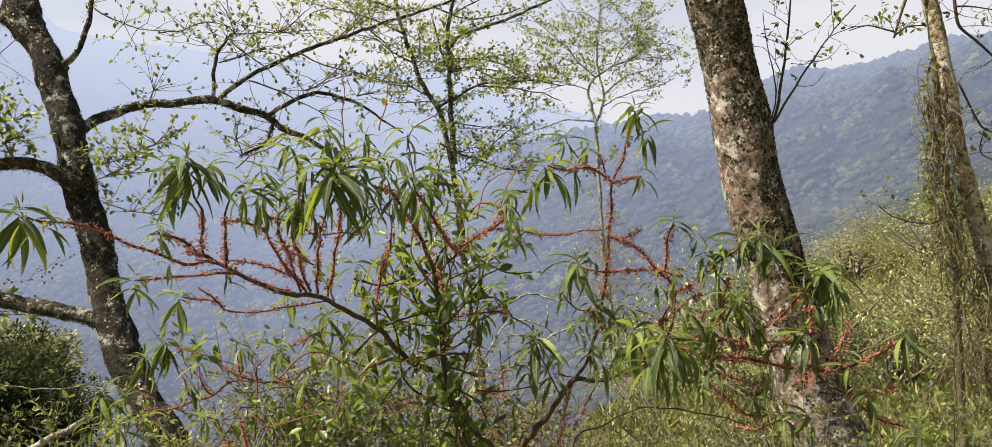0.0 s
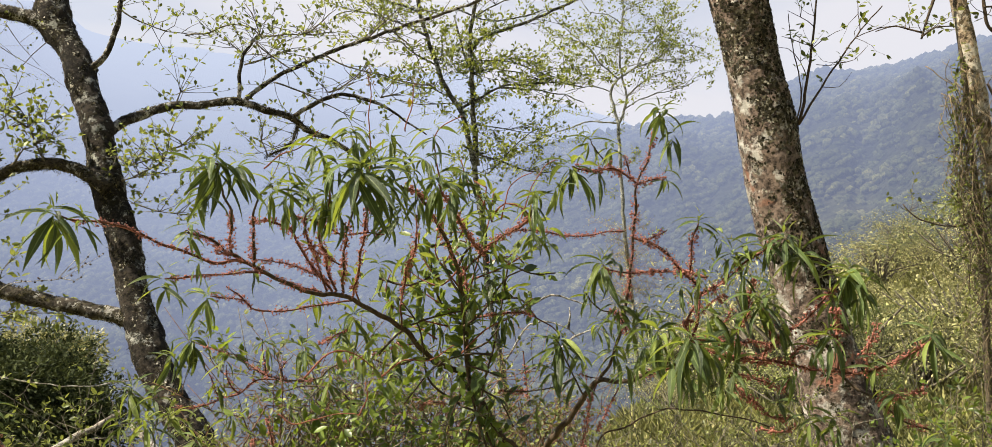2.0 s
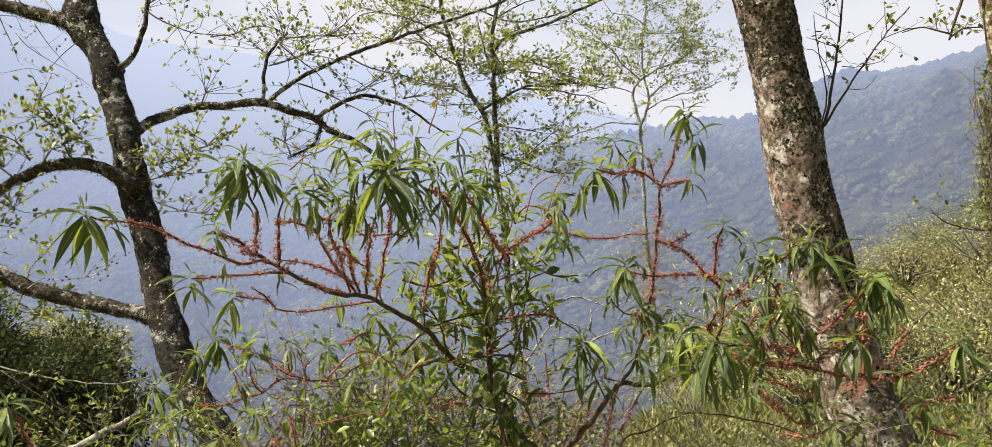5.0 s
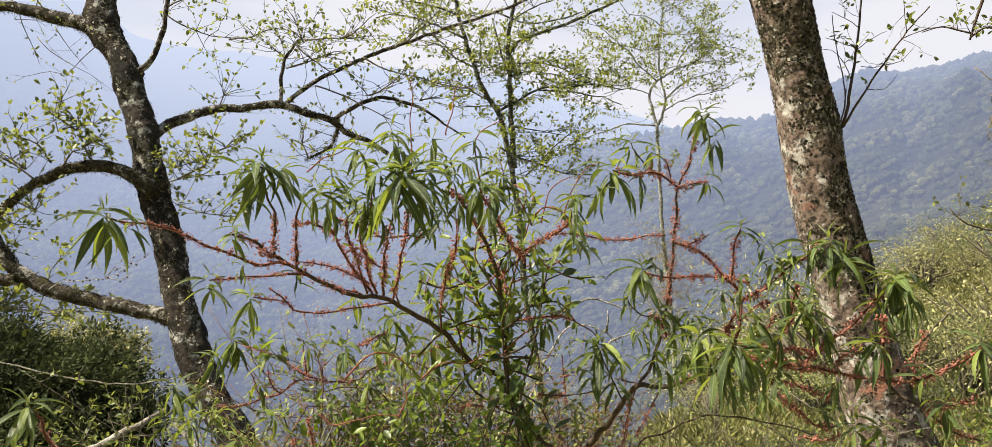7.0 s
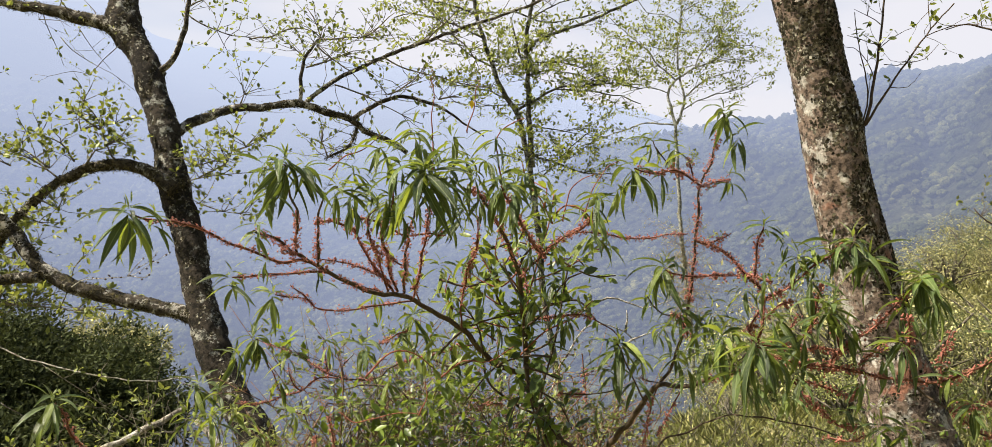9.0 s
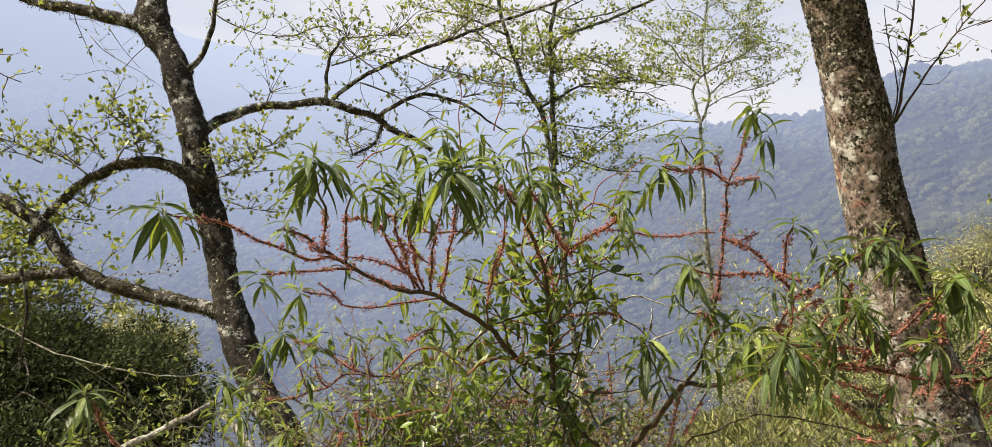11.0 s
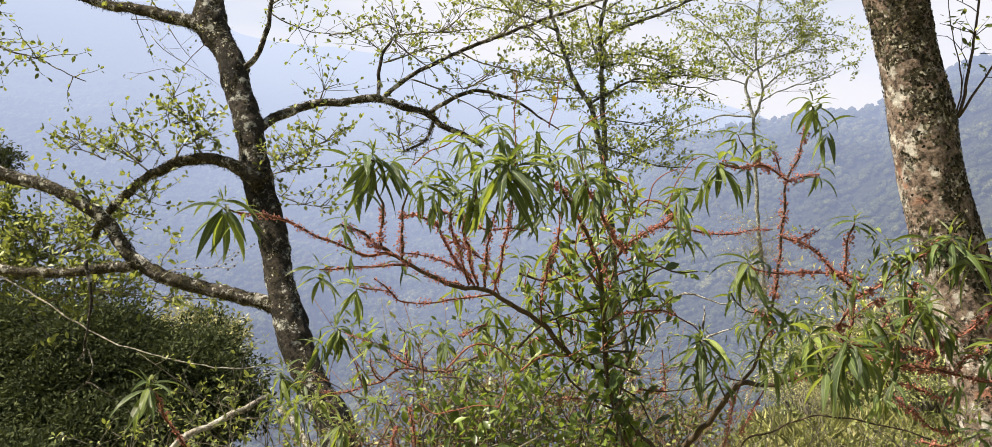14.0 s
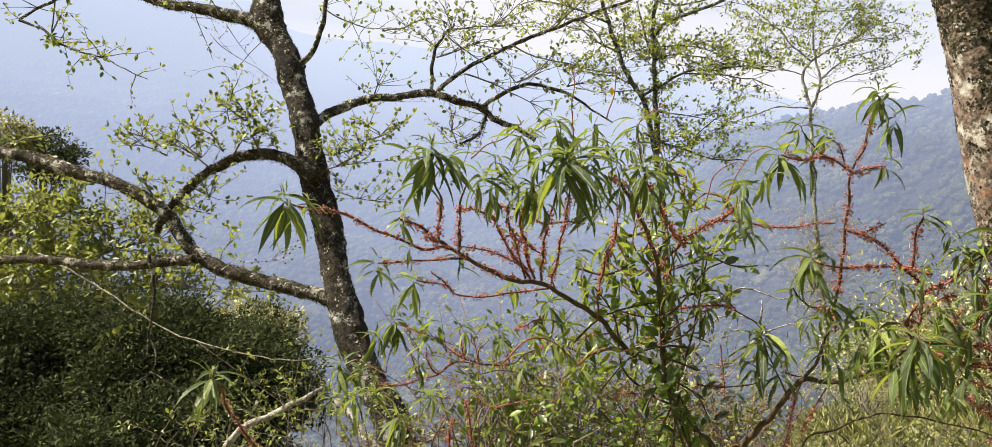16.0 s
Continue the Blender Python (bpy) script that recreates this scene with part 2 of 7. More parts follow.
M_BARK_ALDER = bark_material("alder_bark", (0.022, 0.021, 0.016), (0.075, 0.072, 0.055), (0.30, 0.31, 0.26), 0.44, (0.10, 0.12, 0.03), 0.56, scale=0.35)
# pale grey bark, its colour lightened further to paint in distance haze
M_BARK_PALE_HAZED_ALDER = bark_material("pale_hazed_alder_bark", (0.09, 0.09, 0.075), (0.21, 0.21, 0.175), (0.40, 0.41, 0.36), 0.46, (0.14, 0.15, 0.06), 0.60, scale=0.3)
M_BARK_IVY = bark_material("weathered_bark", (0.06, 0.042, 0.025), (0.34, 0.26, 0.17), (0.55, 0.50, 0.40), 0.47, (0.13, 0.11, 0.03), 0.58, scale=0.6)
M_DEAD = bark_material("bleached_wood", (0.10, 0.09, 0.07), (0.30, 0.27, 0.22), (0.5, 0.48, 0.42), 0.45, (0.12, 0.11, 0.04), 0.68)
M_STEM = plain("shrub_stem", (0.025, 0.016, 0.010), (0.09, 0.065, 0.04), 60)
M_FRUIT_STEM = plain("fruiting_twig", (0.04, 0.016, 0.010), (0.15, 0.06, 0.035), 60)
M_RED_STEM = plain("reddish_shoot", (0.13, 0.045, 0.03), (0.24, 0.09, 0.05), 60)
M_TWIG = plain("twig_bark", (0.035, 0.03, 0.022), (0.16, 0.14, 0.10), 50)
M_DARKCREEP = plain("old_creeper_bark", (0.03, 0.024, 0.015), (0.14, 0.11, 0.07), 25)
M_STALK = plain("brown_stalk", (0.05, 0.026, 0.016), (0.19, 0.11, 0.06), 40)
M_DRY = plain("dry_vine", (0.10, 0.075, 0.042), (0.29, 0.22, 0.125), 40)
M_FRUIT = plain("orange_red_fruit", (0.13, 0.043, 0.033), (0.40, 0.16, 0.11), 260, 0.65, 0.2)
M_SOIL = plain("slope_soil", (0.08, 0.078, 0.035), (0.25, 0.23, 0.105), 5.0, 0.95, 0.05, 0.8)
# both far materials carry the painted haze glow
M_FAR_HAZED = distant_hazed("hazed_far_slope", [(0.3, (0.018, 0.024, 0.013)), (0.55, (0.04, 0.045, 0.022)), (0.75, (0.085, 0.085, 0.042))], 0.012, False)
M_WOODS_HAZED = distant_hazed("far_woods", [(0.3, (0.030, 0.040, 0.021)), (0.55, (0.075, 0.085, 0.04)), (0.75, (0.18, 0.18, 0.085))], 0.012, True)

rng = random.Random(7)
nrg = np.random.default_rng(7)


# ---- building helpers ----
class Geo:
    """Vertices and faces that become one mesh."""

    def __init__(self):
        self.v, self.f = [], []

    def add(self, v, f):
        o = len(self.v)
        self.v.extend(v)
        self.f.extend(tuple(i + o for i in q) for q in f)


def part(name, geo, mat, parent=None, label="", smooth=True):
    me = bpy.data.meshes.new(name)
    me.from_pydata([tuple(p) for p in geo.v], [], geo.f)
    me.materials.append(mat)
    if smooth:
        me.shade_smooth()
    ob = new(name, me)
    ob.parent = parent
    if label:
        tagged(ob, label)
    return ob


def thing(name, at, label, category, group="", kind=""):
    e = new(name)
    e.location = at
    e.empty_display_size = 0.1
    return tagged(e, label, category, group, kind)


def place(ob, parent):
    """Parent ob, whose mesh is in world metres, to a thing that stands elsewhere."""
    ob.parent = parent
    m = Matrix.Translation(parent.location)
    ob.matrix_parent_inverse = m.inverted()
    return ob


def smooth_path(pts, step):
    """A smooth line through a few points (x, y, z, radius), in steps of about `step` metres."""
    p = [np.array(q, float) for q in pts]
    p = [2 * p[0] - p[1]] + p + [2 * p[-1] - p[-2]]
    out = []
    for i in range(1, len(p) - 2):
        a, b, c, d = p[i - 1:i + 3]
        n = max(1, int(np.linalg.norm((c - b)[:3]) / step))
        for k in range(n):
            t = k / n
            out.append(0.5 * (2 * b + (c - a) * t + (2 * a - 5 * b + 4 * c - d) * t * t + (3 * b - a - 3 * c + d) * t ** 3))
    out.append(p[-2])
    return out


def with_radius(pts, r0, r1):
    n = max(1, len(pts) - 1)
    return [(*p[:3], r0 + (r1 - r0) * i / n) for i, p in enumerate(pts)]


def tube(geo, pts, step=0.05, sides=6, rough=0.0, grain=14.0, wander=0.0):
    """A round limb along points (x, y, z, radius), with an uneven skin and wandering line."""
    line = smooth_path(pts, step)
    ref = None
    v, f = [], []
    for i, q in enumerate(line):
        c = Vector(q[:3])
        if wander and 0 < i < len(line) - 1:
            c = c + wander * noise.noise_vector(c * (0.35 / max(wander, 0.004)) ** 0.7)
        nxt, prv = line[min(i + 1, len(line) - 1)], line[max(i - 1, 0)]
        d = (Vector(nxt[:3]) - Vector(prv[:3])).normalized()
        if ref is None:
            ref = d.orthogonal().normalized()
        ref = (ref - d * ref.dot(d)).normalized()
        side = d.cross(ref)
        for k in range(sides):
            a = 2 * math.pi * k / sides
            w = ref * math.cos(a) + side * math.sin(a)
            r = max(q[3], 0.0006)
            if rough:
                p = c + w * r
                r *= 1 + rough * (noise.noise(p * grain) + 0.6 * noise.noise(p * grain * 2.7) + 0.5 * noise.noise(p * grain * 0.25))
            v.append(c + w * r)
    for i in range(len(line) - 1):
        for k in range(sides):
            j = (k + 1) % sides
            f.append((i * sides + k, i * sides + j, (i + 1) * sides + j, (i + 1) * sides + k))
    f.append(tuple(range(sides))[::-1])
    f.append(tuple((len(line) - 1) * sides + k for k in range(sides)))
    geo.add(v, f)
    return line


def folded_leaf(v, at, s, way, side, up, wide, fold):
    v[:, 1] = at + s * (0.30 * way + 0.36 * wide * side)
    v[:, 2] = at + s * (0.32 * way - fold * 0.6 * up)
    v[:, 3] = at + s * (0.30 * way - 0.36 * wide * side)
    v[:, 4] = at + s * (0.66 * way + 0.40 * wide * side - 0.05 * up)
    v[:, 5] = at + s * (0.68 * way - fold * up)
    v[:, 6] = at + s * (0.66 * way - 0.40 * wide * side - 0.05 * up)
    v[:, 7] = at + s * (way - fold * 1.3 * up)
    return np.array([(0, 1, 2), (0, 2, 3), (1, 4, 5), (1, 5, 2), (2, 5, 6), (2, 6, 3), (4, 7, 5), (5, 7, 6)])


def leaf_cloud(name, at, way, size, mat, parent, wide=0.5, label="", fold=0.12, simple=False, up=None):
    """Many small folded leaves: at (n, 3), way (n, 3), size (n). up: what their upper sides face."""
    at, way, size = np.asarray(at, float), np.asarray(way, float), np.asarray(size, float)
    n = len(at)
    way = way / (np.linalg.norm(way, axis=1, keepdims=True) + 1e-9)
    tilt = nrg.normal(0, 0.55, (n, 3)) + (0, 0, 1) if up is None else np.asarray(up, float) + nrg.normal(0, 0.16, (n, 3))
    side = np.cross(way, tilt)
    side /= np.linalg.norm(side, axis=1, keepdims=True) + 1e-9
    up = np.cross(side, way)
    s = size[:, None]
    c = 4 if simple else 8
    v = np.empty((n, c, 3))
    v[:, 0] = at
    if simple:
        v[:, 1] = at + s * (0.5 * way + 0.42 * wide * side)
        v[:, 2] = at + s * (way - 2 * fold * up)
        v[:, 3] = at + s * (0.5 * way - 0.42 * wide * side)
        tri = np.array([(0, 1, 2), (0, 2, 3)])
    else:
        tri = folded_leaf(v, at, s, way, side, up, wide, fold)
    faces = (tri[None] + c * np.arange(n)[:, None, None]).reshape(-1)
    me = bpy.data.meshes.new(name)
    me.vertices.add(c * n)
    me.vertices.foreach_set("co", v.reshape(-1))
    me.loops.add(len(faces))
    me.loops.foreach_set("vertex_index", faces.astype(np.int32))
    me.polygons.add(len(faces) // 3)
    me.polygons.foreach_set("loop_start", np.arange(0, len(faces), 3, dtype=np.int32))
    me.update(calc_edges=True)
    me.materials.append(mat)
    me.shade_smooth()
    ob = new(name, me)
    if parent is not None:
        place(ob, parent)
    if label:
        tagged(ob, label)
    return ob


class Spray:
    """Collects twigs and leaves of one tree."""

    def __init__(self, seed):
        self.wood, self.at, self.way, self.size = Geo(), [], [], []
        self.r = random.Random(seed)

    def leaf(self, p, d, size):
        self.at.append(tuple(p))
        self.way.append(tuple(d))
        self.size.append(size * self.r.uniform(0.6, 1.25))

    def leafy(self, pts, size, gap, burst=3, spread=0.9):
        """Leaves in small bursts along a twig."""
        line = smooth_path([(*p[:3], 0.002) for p in pts], gap)
        for i, q in enumerate(line):
            if i == 0:
                continue
            d = Vector(q[:3]) - Vector(line[i - 1][:3])
            if d.length < 1e-6:
                continue
            d.normalize()
            for _ in range(self.r.randint(1, burst)):
                w = d * 0.6 + Vector([self.r.gauss(0, spread) for _ in range(3)]) + Vector((0, 0, 0.25))
                self.leaf(Vector(q[:3]) + w * size * 0.15, w, size)

    def twig(self, p, d, length, r0, size, gap, depth, burst=3, flat=0.6, sides=4):
        """A crooked twig from p along d, with side twigs and leaves."""
        pts, q, w = [Vector(p)], Vector(p), Vector(d).normalized()
        n = 4
        for i in range(n):
            jog = Vector([self.r.gauss(0, 0.28) for _ in range(3)])
            jog.z = jog.z * flat + 0.06
            w = (w + jog).normalized()
            q = q + w * length / n
            pts.append(q.copy())
        tube(self.wood, with_radius(pts, r0, r0 * 0.35), length / 6, sides)
        if depth > 0:
            for k in range(self.r.randint(3, 5)):
                i = self.r.randint(1, n - 1)
                b = (pts[i + 1] - pts[i]).normalized()
                s = Vector([self.r.gauss(0, 1) for _ in range(3)])
                s.z *= flat
                self.twig(pts[i].lerp(pts[i + 1], self.r.random()), b * 0.7 + s.normalized(), length * self.r.uniform(0.35, 0.6), r0 * 0.6, size, gap, depth - 1, burst, flat, 3)
            self.leafy(pts[2:], size, gap, burst)
        else:
            self.leafy(pts[1:], size, gap, burst)

    def along(self, pts, count, length, r0, size, gap, depth=1, burst=3, start=0.2, up=0.2, flat=0.6):
        line = smooth_path([(*p[:3], 0.0) for p in pts], 0.1 if length < 1.5 else 0.4)
        for _ in range(count):
            i = self.r.randint(int(start * (len(line) - 2)), len(line) - 2)
            b = (Vector(line[i + 1][:3]) - Vector(line[i][:3])).normalized()
            s = Vector([self.r.gauss(0, 1) for _ in range(3)])
            s.z = s.z * flat + up
            self.twig(line[i][:3], b * 0.5 + s.normalized(), length * self.r.uniform(0.5, 1.2), r0, size, gap, depth, burst, flat)

    def finish(self, parent, twig_mat, leaf_mat, wide=0.5, simple=False):
        if self.wood.v:
            tagged(place(part("twig", self.wood, twig_mat), parent), kind="stuff")
        if self.at:
            tagged(leaf_cloud("crown", self.at, self.way, self.size, leaf_mat, parent, wide, simple=simple), kind="stuff")


# ---- ground: one sheet from the look-out down the valley and up the far range ----
NEAR_R = (2.5, 6, 14, 35, 90, 250)
NEAR = {-180: (0.6, 2, 5, 14, 35, 80), -70: (0.1, -0.3, -1, -6, -28, -90), -38: (-0.3, -1.1, -2.2, -11, -36, -105), -20: (-0.5, -2.6, -7, -19, -48, -125),
        0: (-0.5, -2.0, -5, -15, -42, -115), 8: (-0.5, -1.2, -1.6, -6, -32, -95), 16: (-0.5, -1.1, -1.4, -4, -11, -55), 22: (-0.4, -1.0, -1.2, -2.8, -1.0, -35),
        40: (-0.3, -0.8, -1, 0, 5, 12), 100: (0.2, 0.4, 1, 3, 10, 30), 180: (0.6, 2, 5, 14, 35, 80)}
FAR_R = (600, 1000, 1500, 2300, 4700)
FAR = {-180: (120, 150, 150, 150, 150), -60: (-130, -70, 60, 400, 1900), -35: (-140, -85, 30, 300, 1500), -26: (-150, -95, 0, 220, 960), -20: (-150, -95, -5, 200, 930),
       -4: (-170, -90, 20, 140, 870), 2: (-110, 20, 152, 165, 700), 11: (-70, 80, 185, 190, 500),
       20: (0, 135, 261, 240, 400), 30: (50, 180, 292, 260, 400), 100: (90, 160, 220, 220, 300), 180: (120, 150, 150, 150, 150)}


def between(keys, value):
    for a, b in zip(keys, keys[1:]):
        if value <= b:
            t = (value - a) / (b - a)
            return a, b, max(0.0, min(1.0, t))
    return keys[-2], keys[-1], 1.0


RADII = (1.0,) + NEAR_R + FAR_R


def height(x, y):
    r = math.hypot(x, y)
    az = math.degrees(math.atan2(x, y))
    a, b, t = between(sorted(NEAR), az)
    t = t * t * (3 - 2 * t)
    c, d, u = between(sorted(FAR), az)
    u = u * u * (3 - 2 * u)
    zs = (0.0,) + tuple(p + (q - p) * t for p, q in zip(NEAR[a], NEAR[b])) + tuple(p + (q - p) * u for p, q in zip(FAR[c], FAR[d]))
    if r <= 1:
        return 0.0
    for i in range(len(RADII) - 1):
        if r <= RADII[i + 1] or i == len(RADII) - 2:
            k = min(1.0, (r - RADII[i]) / (RADII[i + 1] - RADII[i]))
            z = zs[i] + (zs[i + 1] - zs[i]) * k
            break
    p = Vector((x, y, 0))
    z += 0.010 * r * noise.noise(p * (6.0 / (r + 20))) if r < 250 else 0
    if r >= 250:
        w = min(1.0, (r - 250) / 350)
        gully = noise.noise(Vector((az * 0.22, r * 0.0012, 5))) + 0.6 * noise.noise(Vector((az * 0.6, r * 0.002, 2)))
        z += w * 0.04 * r * max(0.0, 1 - abs(r - 800) / 600) * gully * (az < 60)
        z += w * (18 * noise.noise(p * 0.0032) + 22 * abs(noise.noise(p * 0.0071 + Vector((3, 1, 0)))) - 8 + 6 * noise.noise(p * 0.02))
    return z


def ground_sheet():
    azs = list(np.arange(-180, -56, 6.0)) + list(np.arange(-56, 44, 0.5)) + list(np.arange(44, 180, 6.0))
    rs = [0.6 * (4900 / 0.6) ** (i / 150) for i in range(151)]
    v, f = [(0, 0, 0)], []
    for r in rs:
        for a in azs:
            x, y = r * math.sin(radians(a)), r * math.cos(radians(a))
            v.append((x, y, height(x, y)))
    n = len(azs)
    mats = []
    for k in range(n):
        f.append((0, 1 + (k + 1) % n, 1 + k))
        mats.append(0)
    for i in range(150):
        for k in range(n):
            j = (k + 1) % n
            f.append((1 + i * n + k, 1 + i * n + j, 1 + (i + 1) * n + j, 1 + (i + 1) * n + k))
            mats.append(1 if rs[i] > 230 else 0)
    g = Geo()
    g.v, g.f = v, f
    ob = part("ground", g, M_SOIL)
    ob.data.materials.append(M_FAR_HAZED)
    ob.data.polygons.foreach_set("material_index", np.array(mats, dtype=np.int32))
    return tagged(ob, "steep grassy hillside falling into a wooded valley with painted blue haze", "hillside", kind="structure")


ground_sheet()


def far_woods():
    """Tree crowns of the opposite slopes, lumpy and uneven."""
    bm = bmesh.new()
    bmesh.ops.create_icosphere(bm, subdivisions=1, radius=1)
    base = np.array([v.co[:] for v in bm.verts])
    tri = np.array([[v.index for v in p.verts] for p in bm.faces])
    bm.free()
    vs, fs = [], []
    n = 0
    for _ in range(31000):
        az = rng.uniform(-50, 36)
        r = 280 * (2400 / 280) ** (rng.random() ** 0.62)
        x, y = r * math.sin(radians(az)), r * math.cos(radians(az))
        s = rng.uniform(1.9, 4.2) * (0.65 + r / 1250)
        v = base * (s * rng.uniform(0.8, 1.2), s * rng.uniform(0.8, 1.2), s * rng.uniform(0.7, 1.05))
        v = v * (1 + nrg.normal(0, 0.11, (len(base), 1))) + (x, y, height(x, y) + 0.35 * s)
        vs.append(v)
        fs.append(tri + n)
        n += len(base)
    g = Geo()
    g.v, g.f = np.concatenate(vs).tolist(), np.concatenate(fs).tolist()
    ob = part("far_woods", g, M_WOODS_HAZED)
    return tagged(ob, "forest covering the far mountainsides, blue haze painted on as glow", "forest", kind="stuff")


far_woods()


# ---- the mossy tree that leans over the drop ----
left_tree = thing("mossy_tree", (-1.906, 5.300, 0.181), "dark leaning tree trunk with moss, lichen and fresh leaves", "tree")
g = Geo()
left_trunk = [(-1.367, 4.9, -0.61, 0.1592), (-1.76, 4.95, 0.001, 0.1243), (-1.877, 5.0, 0.347, 0.1064), (-2.038, 5.077, 0.548, 0.0955), (-2.115, 5.116, 0.651, 0.0944), (-2.192, 5.154, 0.756, 0.0988), (-2.248, 5.193, 0.864, 0.1051), (-2.297, 5.231, 0.974, 0.1003), (-2.348, 5.27, 1.086, 0.0974), (-2.397, 5.309, 1.2, 0.0887), (-2.435, 5.347, 1.316, 0.0912), (-2.473, 5.386, 1.434, 0.0938), (-2.522, 5.424, 1.553, 0.0984), (-2.57, 5.456, 1.654, 0.097), (-2.621, 5.489, 1.757, 0.0976), (-2.667, 5.527, 1.881, 0.1023), (-2.72, 5.566, 2.008, 0.0931), (-2.76, 5.604, 2.137, 0.0918), (-2.793, 5.636, 2.245, 0.0984), (-2.842, 5.669, 2.355, 0.0949), (-2.912, 5.707, 2.489, 0.0915), (-2.957, 5.739, 2.602, 0.1002), (-3.0, 5.771, 2.717, 0.0905), (-3.071, 5.8, 2.819, 0.091), (-3.161, 5.829, 2.927, 0.1081), (-3.217, 5.861, 3.045, 0.117), (-3.241, 5.9, 3.189, 0.0968), (-3.295, 5.95, 3.428, 0.0973), (-3.39, 6.05, 3.826, 0.09)]
tube(g, left_trunk, 0.03, 26, 0.16, 16)
place(part("trunk", g, M_BARK_DARK), left_tree)
